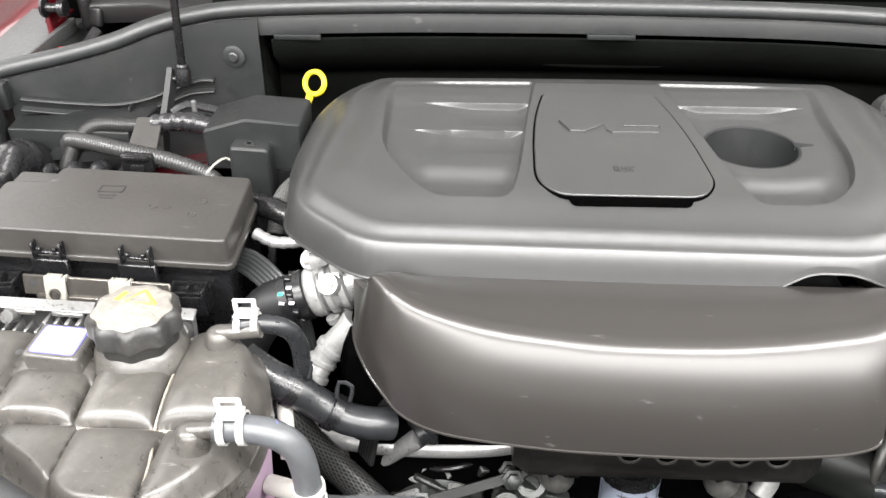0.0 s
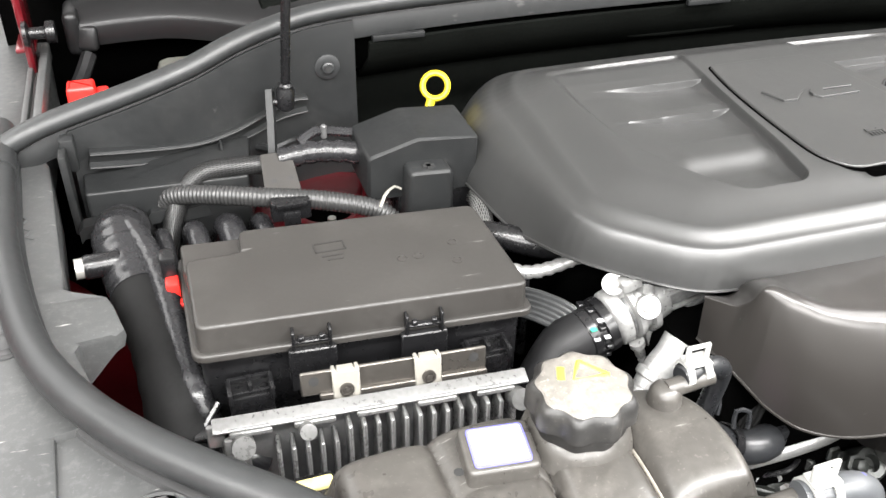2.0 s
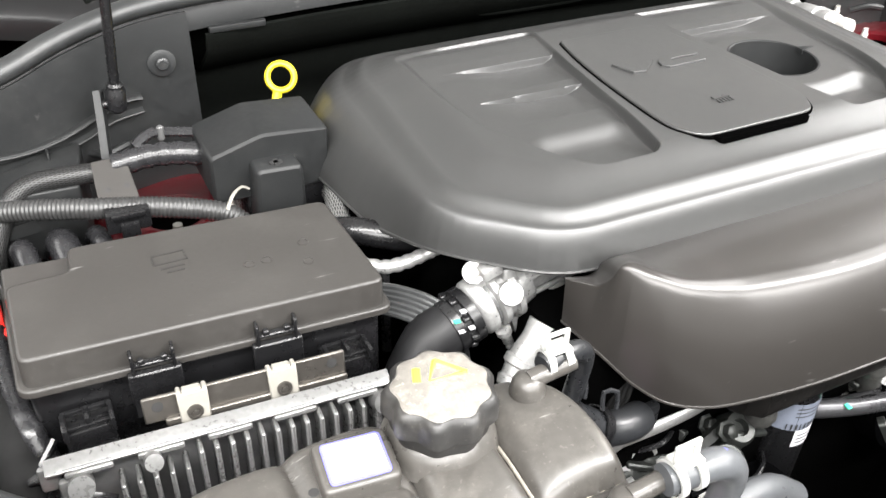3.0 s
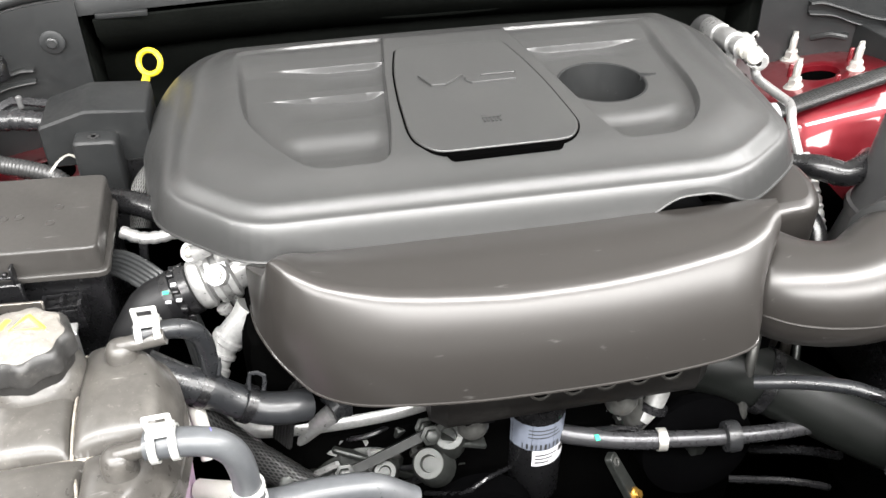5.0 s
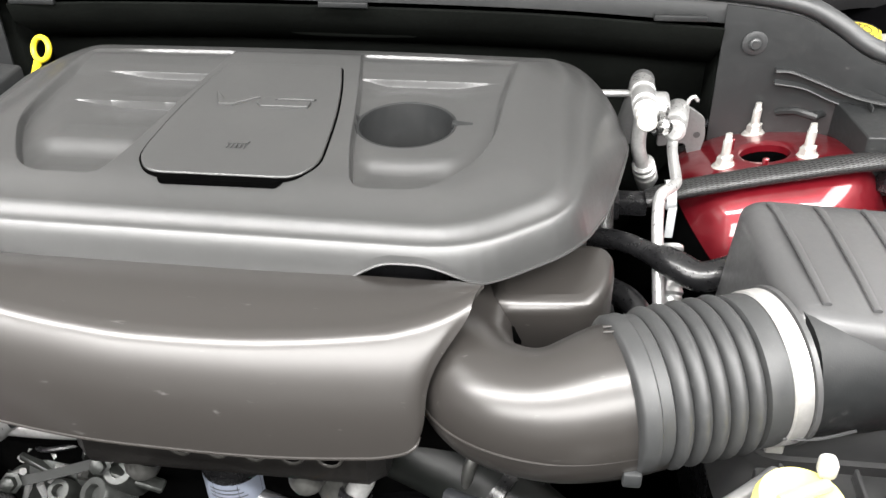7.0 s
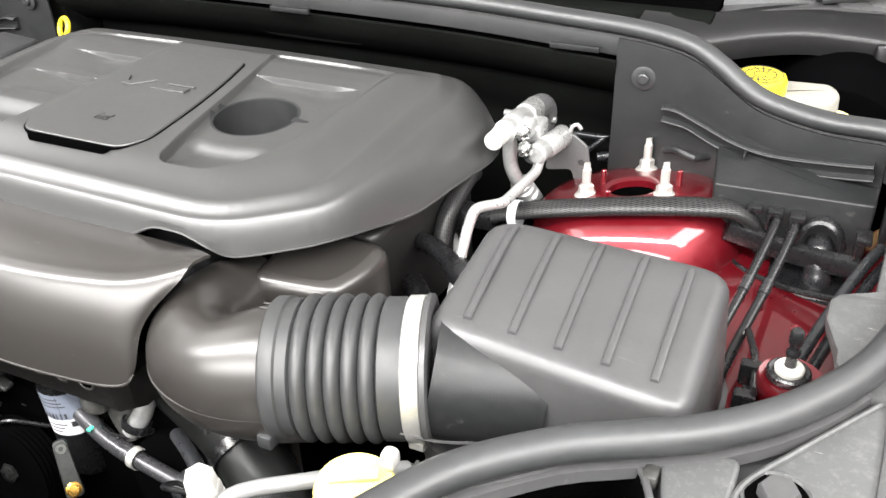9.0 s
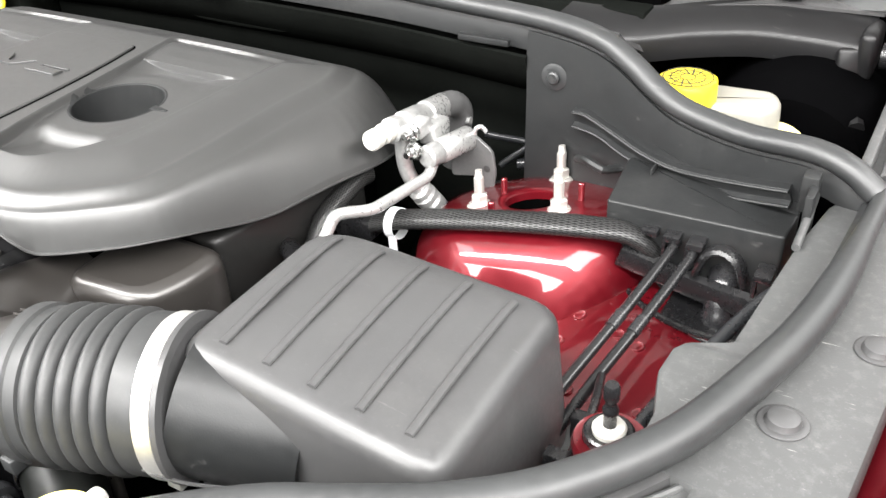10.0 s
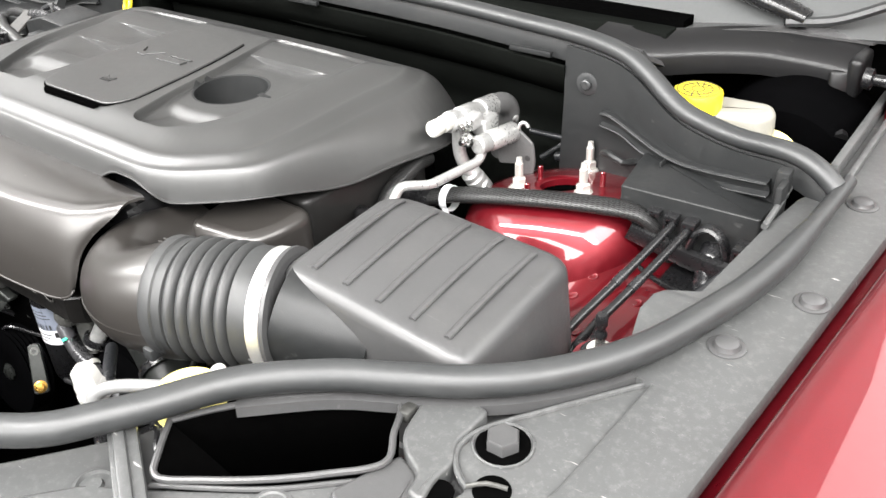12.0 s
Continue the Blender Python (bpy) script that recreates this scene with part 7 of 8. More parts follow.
def side_hose():
    ob = thing("aluminium_pipe", "dull aluminium pipe dropping beside the valve cover", "pipe", (0.27, 0.68, 0.96), "aluminium pipes")
    part("pipe", tube([(0.262, 0.80, 0.965), (0.269, 0.80, 0.937), (0.280, 0.80, 0.899), (0.290, 0.80, 0.871), (0.30, 0.80, 0.82)], 0.0068, 14), ALU, ob)
    part("clip", rod((0.2865, 0.80, 0.880), (0.2895, 0.80, 0.872), 0.0082, 14), GLOSS, ob)
    ob = thing("breather_hose", "black rubber elbow hose beside the engine cover", "hose", (0.34, 0.67, 0.97))
    part("hose", tube([(0.262, 0.735, 0.985), (0.29, 0.712, 0.998), (0.318, 0.69, 1.0), (0.338, 0.674, 1.0), (0.352, 0.665, 0.998), (0.372, 0.668, 1.002), (0.392, 0.684, 1.0)], lambda f, run: 0.009 + 0.004 * step_up(0.4, 0.55, f), 16), GLOSS, ob)
    part("paint_dot", lathe([(0.003, 0), (0.0001, 0.0004)], (0.385, 0.676, 1.0145), (0, 0, 1), 8), GREEN, ob)
    part("lower_hose", tube([(0.27, 0.70, 0.96), (0.30, 0.66, 0.97), (0.31, 0.63, 0.955), (0.3, 0.6, 0.92)], 0.011, 14), GLOSS, ob)
    ob = thing("foil_sleeve", "silver foil heat sleeve behind the hose", "sleeve", (0.33, 0.69, 0.93))
    part("sleeve", tube([(0.335, 0.72, 0.99), (0.335, 0.69, 0.965), (0.335, 0.66, 0.93)], lambda f, run: 0.011 + 0.001 * math.sin(run * 800), 12, 0.003), ALU, ob)


side_hose()


# ---- low front of the engine and the nose panels ----
def scalloped_tray():
    ob = thing("scalloped_housing", "dark plastic housing with a row of scallops under the intake cover", "housing", (0.0, 0.5, 0.9))
    rows = []
    for x in [-0.112 + 0.232 * k / 40 for k in range(41)]:
        e = step_up(0.0, 0.012, min(x + 0.112, 0.12 - x))
        y0 = 0.466 + 0.01 * (1 - e)
        rows.append([(x, 0.53, 0.974), (x, y0 + 0.002, 0.974), (x, y0, 0.972), (x, y0 - 0.001, 0.95), (x, y0 + 0.002, 0.942), (x, y0 + 0.012, 0.936), (x, 0.53, 0.932)])
    part("housing", rings(rows, closed=True), GLOSSG, ob, angle=30)
    for k in range(5):
        c = -0.026 + 0.0272 * k
        arc = [(c + 0.0088 * math.cos(a), 0.4655, 0.972 - 0.0105 * math.sin(a)) for a in [math.pi * i / 12 for i in range(13)]]
        part("scallop", tube(arc, 0.0016, 6, 0.004), SCALLOP, ob, "moulded scallop rib")
        # Flat near-black disc: the scallop's inner shade painted on the face.
        part("scallop_shade", lathe([(0.0082, -0.0008), (0.0082, 0.0004), (0.0001, 0.0005)], (c, 0.4652, 0.9715), (0, -1, 0), 20), DARK, ob)
    return ob


SCALLOP = material("lighter_scallop_edge", (0.026, 0.025, 0.023), 0.35)
GLOSSG = material("sheen_black_plastic", (0.006, 0.0056, 0.0053), 0.4, 0, 0.2, 60, 0.15, 700, dust=0.01, spec=0.35)
scalloped_tray()


LABELP = material("pale_blue_label", (0.13, 0.145, 0.18), 0.45, 0, 0.1)


def oil_filter():
    ob = thing("oil_filter", "black canister with white printed labels at the engine front", "filter", (-0.012, 0.515, 0.75))
    c = (-0.012, 0.512, 0)
    part("canister", lathe([(0.02, 0.912), (0.024, 0.91), (0.0255, 0.905), (0.0255, 0.80), (0.02, 0.79)], c, (0, 0, 1), 32), GLOSS, ob)
    def patch(a0, a1, z0, z1, r, mat, name, label=""):
        rows = [[(c[0] + r * math.sin(a), c[1] - r * math.cos(a), z) for a in [radians(a0 + (a1 - a0) * k / 10) for k in range(11)]] for z in (z0, z1)]
        part(name, rings(rows, closed=False), mat, ob, label)
    patch(-75, 75, 0.872, 0.903, 0.0257, LABELP, "upper_label", "pale blue-grey label with barcode")
    patch(-20, 62, 0.852, 0.872, 0.0259, LABELW, "lower_label", "white label with small print")
    for k in range(9):
        patch(-42 + 9 * k, -39.5 + 9 * k + (k % 3), 0.8735, 0.88, 0.0261, INK, "barcode_bar")
    for k in range(3):
        patch(-14, 30 - 8 * k, 0.8655 - 0.0045 * k, 0.867 - 0.0045 * k, 0.0263, INK, "text_bar")
    for k in range(3):
        patch(-30, 38 - 6 * k, 0.888 + 0.0045 * k, 0.8893 + 0.0045 * k, 0.0261, INK, "text_bar")
    patch(38, 54, 0.8625, 0.8695, 0.0262, INK, "code_patch")


oil_filter()


def front_pipes():
    ob = thing("coolant_pipe", "grey metal coolant pipe with a rubber collar across the engine front", "pipe", (0.15, 0.48, 0.83))
    part("pipe", tube([(-0.005, 0.515, 0.895), (0.002, 0.505, 0.878), (0.015, 0.5, 0.872), (0.06, 0.486, 0.87), (0.11, 0.477, 0.869), (0.16, 0.471, 0.868), (0.22, 0.466, 0.87), (0.29, 0.47, 0.874), (0.36, 0.5, 0.87)], lambda f, run: 0.0075 + 0.0012 * (1 - step_up(0.3, 0.31, f)), 16, 0.005), PIPEM, ob)
    part("collar", lathe([(0.008, -0.007), (0.0135, -0.006), (0.0145, 0.0), (0.0135, 0.006), (0.008, 0.007)], (0.158, 0.4713, 0.868), (1, -0.1, 0), 22), HOSE, ob)
    part("clip", lathe([(0.009, -0.004), (0.0103, -0.004), (0.0103, 0.004), (0.009, 0.004)], (0.095, 0.4795, 0.8693), (1, -0.15, 0), 18, caps=False), ZINC, ob)
    part("paint_dot", block(0.037, 0.4855, 0.8785, 0.004, 0.006, 0.002, 0.0005), GREEN, ob)
    part("boot", lathe([(0.013, 0.02), (0.013, 0.008), (0.011, 0.004), (0.012, 0.0), (0.0105, -0.006)], (-0.004, 0.513, 0.892), (0, 0.1, 1), 18), GLOSS, ob)
    ob = thing("radiator_hose", "thick dark radiator hose slanting across the bay", "hose", (0.2, 0.5, 0.85))
    part("hose", tube([(0.09, 0.545, 0.92), (0.135, 0.53, 0.915), (0.18, 0.515, 0.903), (0.23, 0.49, 0.885), (0.29, 0.45, 0.865), (0.36, 0.40, 0.85)], lambda f, run: 0.031 - 0.003 * f, 26, 0.008), HOSED, ob, angle=60)
    part("clamp_band", lathe([(0.0308, -0.005), (0.032, -0.005), (0.032, 0.005), (0.0308, 0.005)], (0.20, 0.505, 0.896), (0.8, -0.45, -0.3), 30, caps=False), GLOSS, ob)
    ob = thing("dip_tube", "upright bright metal tube beside the intake duct", "pipe", (0.235, 0.53, 0.8))
    part("tube", tube([(0.232, 0.535, 0.97), (0.233, 0.53, 0.92), (0.234, 0.525, 0.82)], 0.0052, 14), STEELD, ob)
    ob = thing("bent_tube", "bent bright metal tube curving down by the duct", "pipe", (0.2, 0.5, 0.85))
    part("tube", tube([(0.205, 0.545, 0.962), (0.19, 0.52, 0.955), (0.178, 0.5, 0.935), (0.175, 0.492, 0.9), (0.178, 0.49, 0.86)], 0.0048, 14), CAST, ob)
    part("bracket", tube([(0.178, 0.49, 0.88), (0.2, 0.488, 0.885), (0.225, 0.5, 0.9), (0.235, 0.52, 0.93)], 0.0035, 10), CASTD, ob)
    ob = thing("fan_shroud_rod", "black square bar crossing below the intake cover", "bar", (-0.14, 0.5, 0.87))
    part("bar", tube([(-0.215, 0.475, 0.885), (-0.16, 0.485, 0.897), (-0.105, 0.495, 0.912)], 0.0055, 4, 0.02), HOSED, ob, angle=30)
    ob = thing("alternator", "cast alternator end with open cooling slots", "alternator", (-0.18, 0.54, 0.83))
    part("housing", lathe([(0.01, 0.0), (0.024, 0.004), (0.038, 0.010), (0.043, 0.018), (0.043, 0.08)], (-0.175, 0.50, 0.885), (0.1, 0.75, -0.6), 36), CASTD, ob)
    for k in range(9):
        a = 2 * math.pi * k / 9
        u, v = Vector((1, 0, 0)), Vector((0, 0.62, 0.78))
        p0 = Vector((-0.175, 0.50, 0.889)) + (u * math.cos(a) + v * math.sin(a)) * 0.014
        p1 = Vector((-0.175, 0.51, 0.879)) + (u * math.cos(a) + v * math.sin(a)) * 0.034
        part("cooling_rib", tube([p0, p1], 0.0032, 6), ALU, ob)
    ob = thing("engine_front_plate", "grimy cast front plate of the engine with bolts", "engine plate", (-0.06, 0.52, 0.84))
    m = Matrix.Translation((-0.06, 0.53, 0.85)) @ Matrix.Rotation(radians(20), 4, "X")
    part("plate", block(0, 0, 0, 0.3, 0.02, 0.1, 0.006, 2, m), CASTD, ob)
    part("ridge", block(0.02, -0.012, 0.02, 0.18, 0.008, 0.006, 0.002, 1, m), CASTD, ob)
    part("ridge", block(-0.09, -0.012, -0.012, 0.1, 0.01, 0.008, 0.002, 1, m), CASTD, ob)
    part("ridge", block(-0.02, -0.012, -0.03, 0.006, 0.008, 0.05, 0.002, 1, m), CASTD, ob)
    random.seed(5)
    for k in range(14):
        x, z = -0.135 + 0.27 * random.random(), -0.04 + 0.08 * random.random()
        p = m @ Vector((x, -0.01, z))
        r = 0.0045 + 0.003 * random.random()
        part("bolt", lathe([(r * 1.4, 0), (r * 1.4, 0.002), (r, 0.003), (r, 0.008), (r * 0.7, 0.009)], p, m.to_3x3() @ Vector((0, -1, 0)), 8), CAST, ob)
    for x, z in ((-0.075, 0.925), (0.055, 0.925)):
        ob = thing("sensor_plug", "grey sensor plug under the scalloped housing", "sensor", (x, 0.49, 0.9), "sensor plugs")
        part("plug", lathe([(0.012, 0.012), (0.014, 0.004), (0.014, -0.004), (0.011, -0.01), (0.004, -0.012)], (x, 0.49, z - 0.006), (0.0, 0.15, 1), 16), CAST, ob)
        part("lock", block(x + 0.004, 0.484, z + 0.006, 0.026, 0.01, 0.01, 0.002), GLOSS, ob)
    ob = thing("hose_elbow", "white and grey elbow with a black clip by the filter", "fitting", (0.09, 0.5, 0.88))
    part("elbow", tube([(0.095, 0.51, 0.93), (0.098, 0.503, 0.915), (0.092, 0.497, 0.9), (0.08, 0.495, 0.885)], 0.009, 14), ALU, ob)
    part("clip", lathe([(0.0115, -0.004), (0.014, -0.003), (0.014, 0.003), (0.0115, 0.004)], (0.089, 0.496, 0.896), (0.4, 0.3, 1), 20, caps=False), GLOSS, ob)
    part("grey_pipe", tube([(0.065, 0.505, 0.92), (0.07, 0.5, 0.9), (0.078, 0.5, 0.875)], 0.012, 14), CAST, ob)
    ob = thing("drive_pulley", "black ribbed belt pulley deep in the engine front", "pulley", (0.12, 0.47, 0.78), "belt pulleys")
    prof = [(0.012, 0.03), (0.02, 0.012), (0.04, 0.008), (0.05, 0.0)]
    for k in range(6):
        prof += [(0.053, 0.002 + 0.005 * k), (0.050, 0.0045 + 0.005 * k)]
    part("wheel", lathe([(0.004, -0.004)] + [(r, -0.01 + h) for r, h in [(0.03, 0.0), (0.045, 0.0)] + prof[4:]], (0.135, 0.49, 0.845), (0, 1, -0.2), 40), DRUM, ob)
    part("hub_bolt", lathe([(0.011, 0), (0.011, 0.008), (0.008, 0.01)], (0.135, 0.49, 0.845), (0, -1, 0.2), 6), CASTD, ob)
    ob = thing("drive_pulley", "black ribbed belt pulley deep in the engine front", "pulley", (-0.05, 0.46, 0.74), "belt pulleys")
    part("wheel", lathe([(0.004, -0.004)] + [(r, -0.01 + h) for r, h in [(0.03, 0.0), (0.045, 0.0)] + prof[4:]], (-0.07, 0.465, 0.80), (0, 1, -0.2), 40), DRUM, ob)
    part("hub_bolt", lathe([(0.011, 0), (0.011, 0.008), (0.008, 0.01)], (-0.07, 0.465, 0.80), (0, -1, 0.2), 6), CASTD, ob)
    ob = thing("tensioner_arm", "flat dark cast bracket arm with a small brass bolt", "bracket", (0.05, 0.44, 0.85))
    lay = Matrix.Translation((0.047, 0.444, 0.868)) @ Matrix.Rotation(radians(-38), 4, "Z") @ Matrix.Rotation(radians(58), 4, "Y")
    part("arm", slab(rounded([(-0.03, -0.006), (0.024, -0.008), (0.024, 0.008), (-0.03, 0.006)], 0.005, 5), -0.003, 0.003, 0.0012, m=lay), CASTD, ob)
    part("arm_eye", lathe([(0.0044, 0.0028), (0.0042, 0.0038), (0.0025, 0.0038), (0.0022, 0.0028)], lay @ Vector((-0.022, 0, 0)), lay.to_3x3() @ Vector((0, 0, 1)), 18, caps=False), CAST, ob)
    part("brass_bolt", lathe([(0.0068, 0.0025), (0.0068, 0.004), (0.0048, 0.005), (0.0045, 0.008), (0.0005, 0.0083)], lay @ Vector((0.016, 0, 0)), lay.to_3x3() @ Vector((0, 0, 1)), 16), BRASS, ob)



PIPEM = material("grey_coated_pipe", (0.055, 0.055, 0.058), 0.3, 0.6, 0.2)
HOSED = material("dark_radiator_hose", (0.005, 0.0058, 0.0052), 0.45, 0, 0.2, 60, 0.2, 900, spec=0.25)
CAST = material("grimy_cast_aluminium", (0.07, 0.07, 0.066), 0.45, 0.6, 0.4, 60, 0.5, 400)
CASTD = material("dark_cast_iron", (0.020, 0.0215, 0.020), 0.36, 0.5, 0.4, 60, 0.5, 400)
BRASS = material("oily_brass", (0.5, 0.28, 0.06), 0.3, 0.9, 0.3)
front_pipes()


def service_port():
    ob = thing("service_port", "white hexagonal capped refrigerant service port", "valve", (0.265, 0.397, 0.9))
    c = (0.266, 0.394, 0.985)
    part("cap", join(lathe([(0.0125, 0), (0.0125, 0.012), (0.0118, 0.014)], c, (0, -0.1, 1), 6), lathe([(0.0115, 0.014), (0.0102, 0.027), (0.0085, 0.029), (0.0005, 0.0292)], c, (0, -0.1, 1), 6), lathe([(0.013, -0.004), (0.0135, 0.0), (0.013, 0.003)], c, (0, -0.1, 1), 18)), CAPW, ob)
    part("stem", rod((0.266, 0.396, 0.88), (0.266, 0.394, 0.983), 0.009, 12), PIPEM, ob)
    part("tether", tube([(0.254, 0.394, 0.985), (0.24, 0.388, 0.99), (0.226, 0.394, 0.98), (0.223, 0.408, 0.968), (0.234, 0.412, 0.96)], 0.002, 8), GLOSS, ob)
    ob = thing("front_line", "dark pipe running down past the service port", "pipe", (0.22, 0.42, 0.88))
    part("pipe", tube([(0.165, 0.47, 0.935), (0.2, 0.447, 0.95), (0.23, 0.425, 0.957), (0.255, 0.4, 0.95), (0.262, 0.39, 0.91)], 0.006, 12), HOSE, ob)
    ob = thing("washer_filler", "bright yellow washer fluid filler with a gripped lid", "filler", (0.38, 0.415, 0.95))
    part("cap", lathe([(0.022, 1.01), (0.0265, 1.014), (0.0265, 1.026), (0.024, 1.032), (0.012, 1.034), (0.0005, 1.034)], (0.376, 0.411, 0), (0, 0, 1), 36), PALEY, ob)
    part("cap_grip", tube([(0.362, 0.405, 1.036), (0.376, 0.411, 1.038), (0.39, 0.418, 1.038)], 0.004, 8), PALEY, ob)
    part("tab", block(0.392, 0.43, 1.04, 0.011, 0.012, 0.014, 0.004), CAPW, ob)
    part("neck", lathe([(0.024, 0.90), (0.024, 1.012)], (0.376, 0.411, 0), (0, 0, 1), 28), WHITE, ob)
    ob = thing("filler_pipe", "pale grey pipe slanting towards the bellows hose", "pipe", (0.33, 0.43, 0.95))
    part("pipe", tube([(0.282, 0.375, 0.985), (0.29, 0.386, 1.003), (0.305, 0.396, 1.01), (0.335, 0.418, 1.008), (0.362, 0.445, 1.0), (0.38, 0.47, 0.985)], 0.0055, 12), HOSEW, ob)
    ob = thing("cable_duct", "ribbed black plastic rail under the filter box neck", "rail", (0.41, 0.47, 0.95))
    part("rail", block(0.42, 0.468, 0.972, 0.1, 0.03, 0.012, 0.003), PLASTIC, ob)
    for k in range(4):
        part("rib", block(0.385 + 0.024 * k, 0.463, 0.982, 0.003, 0.03, 0.012, 0.001), PLASTIC, ob)


HOSEW = material("pale_coated_pipe", (0.2, 0.2, 0.2), 0.35, 0.3, 0.1)
CAPW = material("offwhite_cap", (0.33, 0.325, 0.31), 0.35, 0, 0.06)
service_port()


def headlamp_plate(m):
    ob = thing("headlamp_plate", "dusty dark grey plastic plate with a hexagonal adjuster bolt", "plate", (m * 0.62, 0.45, 0.98), "headlamp plates")
    plate = [(m * x, y) for x, y in [(0.595, 0.476), (0.622, 0.514), (0.667, 0.577), (0.676, 0.6), (0.676, 0.53), (0.668, 0.465), (0.658, 0.40), (0.63, 0.36), (0.606, 0.40), (0.616, 0.43), (0.604, 0.437), (0.592, 0.452)]]
    part("side_plate", slab(rounded(plate, 0.006, 3), 1.03, 1.056, 0.002), APRON, ob)
    part("raised_rim", tube([(m * x, y, 1.0565) for x, y in ((0.616, 0.43), (0.604, 0.437), (0.5925, 0.453), (0.596, 0.476), (0.622, 0.514), (0.645, 0.546), (0.667, 0.577), (0.675, 0.597))], 0.0022, 8), APRON, ob)
    part("fold_line", tube([(m * x, y, 1.0562) for x, y in ((0.676, 0.6), (0.6765, 0.53), (0.669, 0.465), (0.659, 0.40))], 0.0012, 6), INK, ob)
    c = (m * 0.6145, 0.472, 1.0)
    # A near-black disc on the flat plate paints the shade round the bolt.
    part("bolt_shade_disc", lathe([(0.0182, 0.0562), (0.018, 0.0566), (0.0005, 0.0567)], c, (0, 0, 1), 36), DARK, ob)
    part("well_lip", lathe([(0.0205, 0.0555), (0.020, 0.0575), (0.019, 0.058), (0.0178, 0.0566)], c, (0, 0, 1), 36, caps=False), APRON, ob)
    part("hex_bolt", lathe([(0.0115, 0.050), (0.0115, 0.064), (0.0103, 0.0655), (0.0005, 0.0657)], c, (0, 0, 1), 6), PLASTIC, ob, "black hexagonal adjuster bolt")
    for x, y, r in ((0.603, 0.418, 0.010), (0.629, 0.437, 0.012)):
        # Smaller near-black discs, painted shade for two lower wells.
        part("lower_shade_disc", lathe([(r, 0.0562), (r * 0.98, 0.0567), (0.0005, 0.0568)], (m * x, y, 1.0), (0, 0, 1), 28), DARK, ob)
    part("latch_pin", tube([(m * 0.615, 0.43, 1.058), (m * 0.625, 0.437, 1.06), (m * 0.637, 0.442, 1.058)], 0.0016, 8), CAST, ob)
    part("wave_plate", slab(rounded([(m * x, y) for x, y in [(0.549, 0.475), (0.57, 0.488), (0.592, 0.492), (0.592, 0.478), (0.590, 0.455), (0.599, 0.441), (0.597, 0.424), (0.601, 0.405), (0.588, 0.405), (0.586, 0.421), (0.567, 0.431), (0.556, 0.443)]], 0.007, 4), 1.03, 1.060, 0.003), APRON, ob, "raised wavy-edged bracket plate")
    part("under_plate", slab(rounded([(m * x, y) for x, y in [(0.543, 0.478), (0.60, 0.52), (0.672, 0.60), (0.68, 0.40), (0.62, 0.30), (0.575, 0.30), (0.575, 0.43)]], 0.006, 3), 1.0, 1.044, 0.003), PLASTIC, ob)


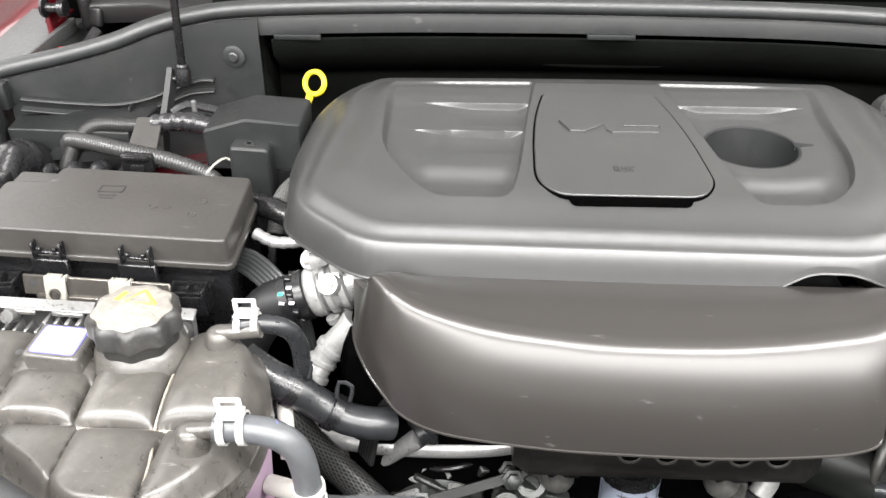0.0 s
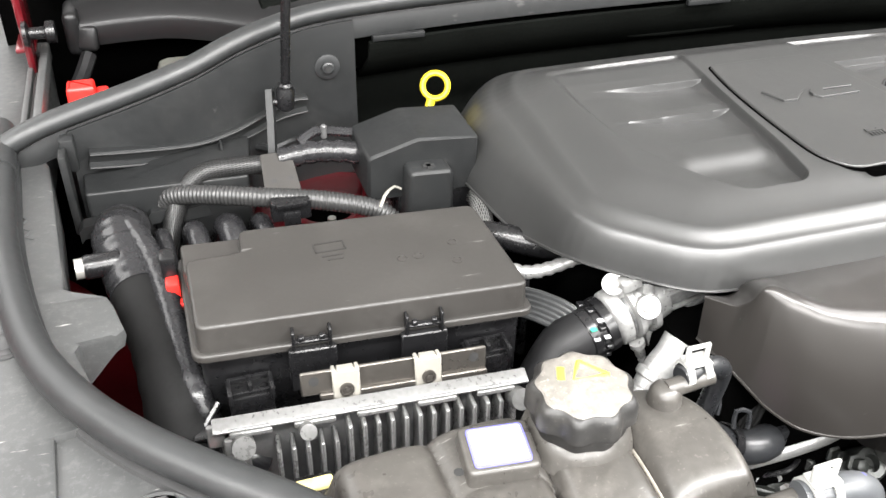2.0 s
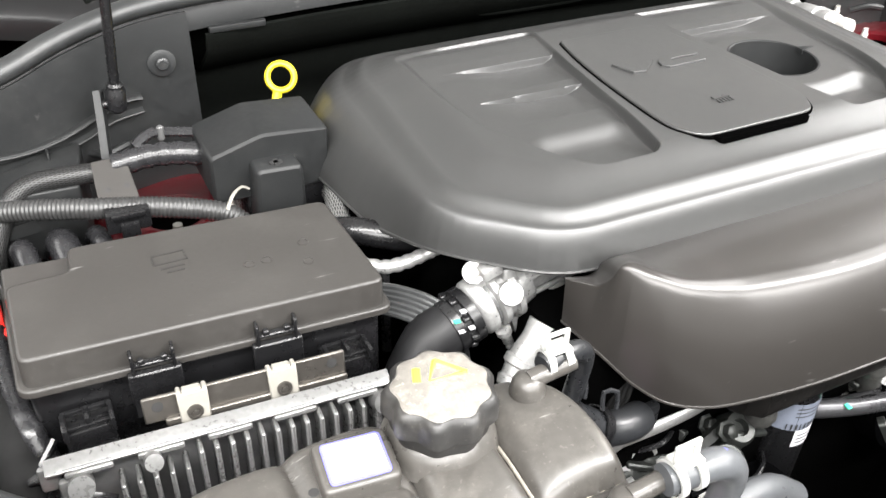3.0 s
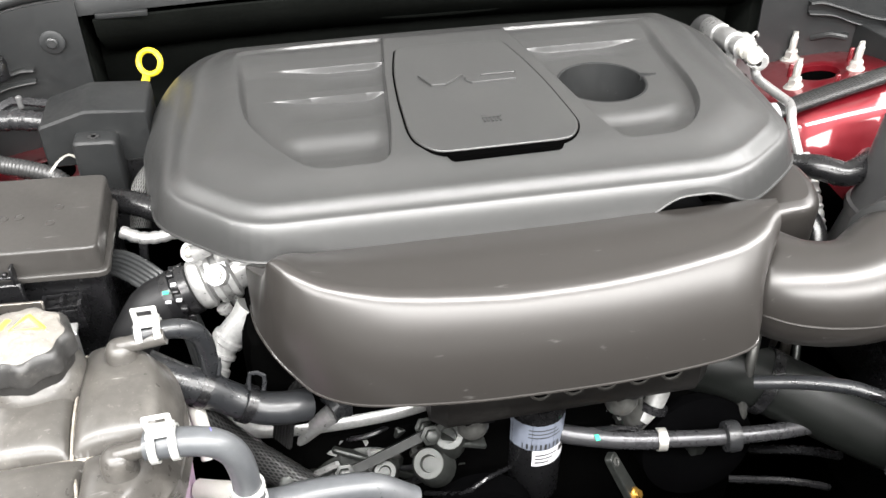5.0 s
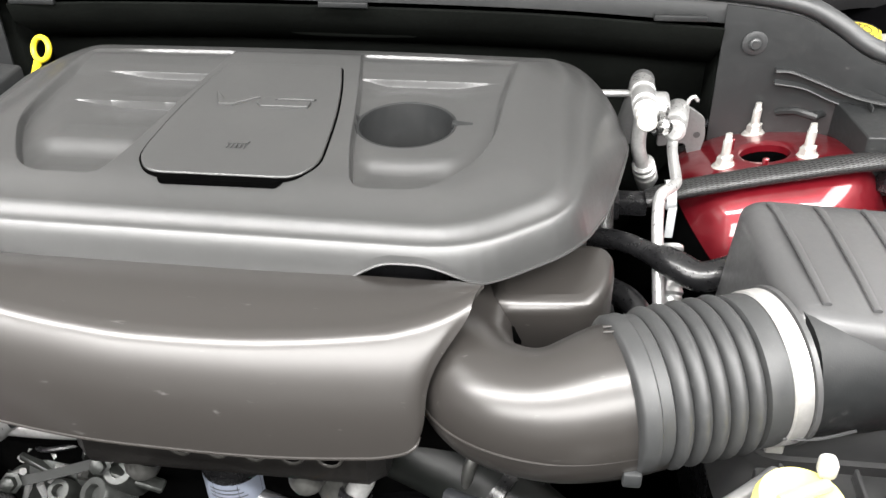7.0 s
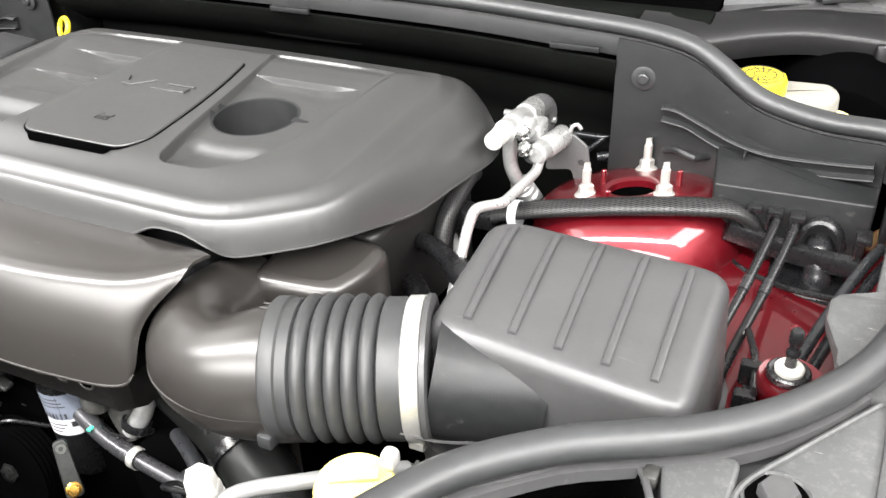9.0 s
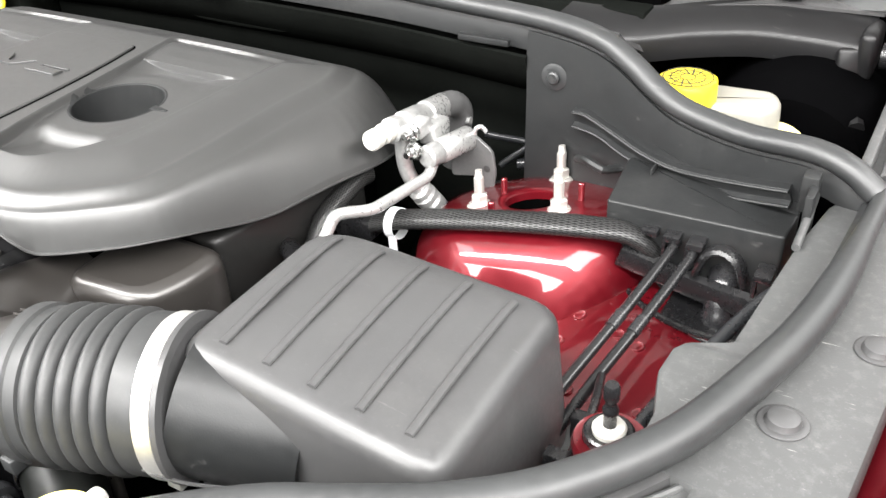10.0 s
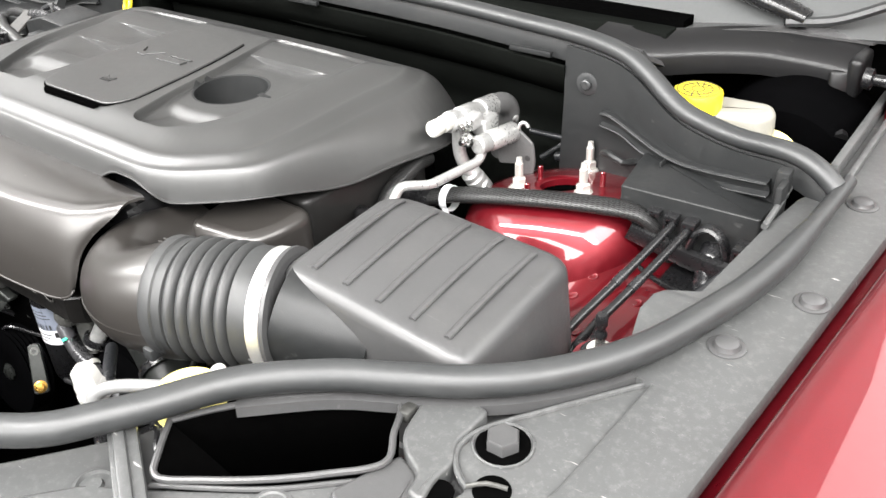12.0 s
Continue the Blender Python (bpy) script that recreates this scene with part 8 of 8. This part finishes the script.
def nose():
    ob = thing("nose_panel", "dusty dark grey plastic nose panel with an air inlet", "panel", (0.5, 0.38, 0.98))
    z = 1.058
    rim = [(0.419, 0.367, z), (0.437, 0.392, z), (0.462, 0.417, z + 0.001), (0.497, 0.446, z + 0.001), (0.527, 0.467, z), (0.541, 0.461, z), (0.551, 0.441, z), (0.561, 0.418, z - 0.002), (0.535, 0.391, z - 0.003), (0.507, 0.367, z - 0.003), (0.475, 0.345, z - 0.003), (0.449, 0.331, z - 0.003), (0.436, 0.344, z)]
    loop = smooth_path(rim + rim[:1], 0.005)[:-1]
    part("inlet_rim", tube(loop + loop[:1], 0.0024, 8, 0.006), PLASTIC, ob)
    c = Vector((0.492, 0.403, z))
    # Throat, ramp and cheek are near-black, which paints the shade inside the inlet.
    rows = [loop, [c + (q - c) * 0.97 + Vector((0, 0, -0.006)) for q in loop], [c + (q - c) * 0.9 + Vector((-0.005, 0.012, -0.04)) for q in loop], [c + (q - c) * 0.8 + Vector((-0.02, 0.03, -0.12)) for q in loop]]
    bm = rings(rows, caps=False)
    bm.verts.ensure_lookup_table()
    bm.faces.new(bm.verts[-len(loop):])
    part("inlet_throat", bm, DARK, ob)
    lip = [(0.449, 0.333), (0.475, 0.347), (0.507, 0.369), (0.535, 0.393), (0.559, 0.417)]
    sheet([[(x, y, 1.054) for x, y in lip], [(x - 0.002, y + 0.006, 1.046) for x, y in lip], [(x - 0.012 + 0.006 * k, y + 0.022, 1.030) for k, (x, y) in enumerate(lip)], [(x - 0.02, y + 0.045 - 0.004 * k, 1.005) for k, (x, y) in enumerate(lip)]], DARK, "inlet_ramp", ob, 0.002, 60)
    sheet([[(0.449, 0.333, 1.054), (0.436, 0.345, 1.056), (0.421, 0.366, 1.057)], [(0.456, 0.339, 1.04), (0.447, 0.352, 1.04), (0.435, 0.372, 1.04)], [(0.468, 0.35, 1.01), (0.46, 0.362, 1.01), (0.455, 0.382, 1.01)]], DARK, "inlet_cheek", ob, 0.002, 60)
    part("front_sill", slab(rounded([(0.36, 0.25), (0.41, 0.305), (0.449, 0.326), (0.507, 0.362), (0.560, 0.411), (0.60, 0.40), (0.60, 0.25), (0.45, 0.2)], 0.006, 3), 1.02, 1.049, 0.003), APRON, ob)
    part("sill_bead", tube([(0.447, 0.327, 1.05), (0.507, 0.363, 1.05), (0.552, 0.401, 1.05)], 0.002, 8), PLASTIC, ob)
    part("dark_wedge", slab(rounded([(0.545, 0.384), (0.563, 0.433), (0.584, 0.424), (0.60, 0.405), (0.60, 0.35)], 0.005, 3), 1.03, 1.0535, 0.003), PLASTIC, ob)
    part("sill_plug", lathe([(0.014, 0.049), (0.0135, 0.0505), (0.011, 0.051), (0.010, 0.0498), (0.0005, 0.0502)], (0.522, 0.357, 1.0), (0, 0, 1), 28), APRON, ob)
    part("steel_corner", block(0.546, 0.462, 1.056, 0.009, 0.012, 0.01, 0.002), CAST, ob)
    turn = Matrix.Translation((0.4225, 0.329, 1.058)) @ Matrix.Rotation(radians(-32), 4, "Z")
    part("strut_bar", block(0, 0, 0, 0.098, 0.019, 0.008, 0.0015, 2, turn), APRON, ob)
    part("strut_ridge", block(0, -0.002, 0.005, 0.098, 0.008, 0.005, 0.0015, 2, turn), APRON, ob)
    part("side_plate", slab(rounded([(0.20, 0.21), (0.34, 0.283), (0.385, 0.338), (0.395, 0.345), (0.44, 0.315), (0.42, 0.25), (0.34, 0.17), (0.2, 0.13)], 0.008, 3), 1.02, 1.045, 0.003), APRON, ob)
    part("side_web", slab(rounded([(0.385, 0.338), (0.416, 0.372), (0.43, 0.345), (0.447, 0.328), (0.43, 0.315)], 0.004, 3), 1.02, 1.048, 0.002), PLASTIC, ob)
    part("coil_clip", tube([(0.405 + 0.004 * k, 0.352 + 0.006 * math.sin(k * 0.7), 1.052 + 0.004 * math.sin(k * 0.5)) for k in range(7)], 0.002, 6, 0.004), GLOSS, ob)
    part("rubber_disc", lathe([(0.015, 0.045), (0.0145, 0.048), (0.012, 0.0485), (0.011, 0.0465), (0.006, 0.0465), (0.005, 0.049), (0.0005, 0.0492)], (0.415, 0.308, 1.0), (0, 0, 1), 28), APRON, ob)


headlamp_plate(1)
headlamp_plate(-1)
nose()


def front_castings():
    """Small grimy castings, bolts and wires low on the engine's front."""
    ob = thing("front_accessories", "grimy dark castings, bolts and wires low on the engine front", "engine parts", (0.0, 0.54, 0.82))
    random.seed(21)
    for k in range(34):
        x, y, z = random.uniform(-0.24, 0.08), random.uniform(0.475, 0.54), random.uniform(0.845, 0.915)
        if -0.075 < x < 0.05:
            x -= 0.12
        if k % 4 == 0:
            part("bolt", lathe([(0.009, 0), (0.009, 0.002), (0.006, 0.003), (0.006, 0.009), (0.0045, 0.010)], (x, y, z), (0.1, -0.8, 0.6), 6), CASTD, ob)
        elif k % 4 == 1:
            m = Matrix.Translation((x, y, z)) @ Matrix.Rotation(random.uniform(-0.6, 0.6), 4, "Y") @ Matrix.Rotation(random.uniform(-0.5, 0.5), 4, "Z")
            part("casting_rib", block(0, 0, 0, random.uniform(0.03, 0.07), 0.012, random.uniform(0.004, 0.01), 0.0015, 1, m), CASTD, ob)
        elif k % 4 == 2:
            r = random.uniform(0.008, 0.015)
            part("boss", lathe([(r * 1.2, -0.03), (r, 0.0), (r * 0.85, 0.003), (r * 0.5, 0.003), (r * 0.45, -0.004)], (x, y, z), (random.uniform(-0.3, 0.3), -0.5, 0.8), 18), CASTD, ob)
        else:
            dx = random.uniform(-0.05, 0.05)
            part("wire", tube([(x - 0.03, y + 0.01, z - 0.02), (x, y - 0.012, z), (x + 0.02, y - 0.01, z + dx * 0.3), (x + 0.05, y + 0.015, z - 0.01)], random.uniform(0.0018, 0.0035), 8), GLOSS, ob)
    for k in range(12):
        x, y, z = random.uniform(0.12, 0.36), random.uniform(0.43, 0.52), random.uniform(0.80, 0.88)
        part("wire", tube([(x - 0.04, y + 0.02, z), (x, y, z + 0.012), (x + 0.04, y - 0.005, z)], random.uniform(0.0025, 0.005), 8), GLOSS, ob)


front_castings()
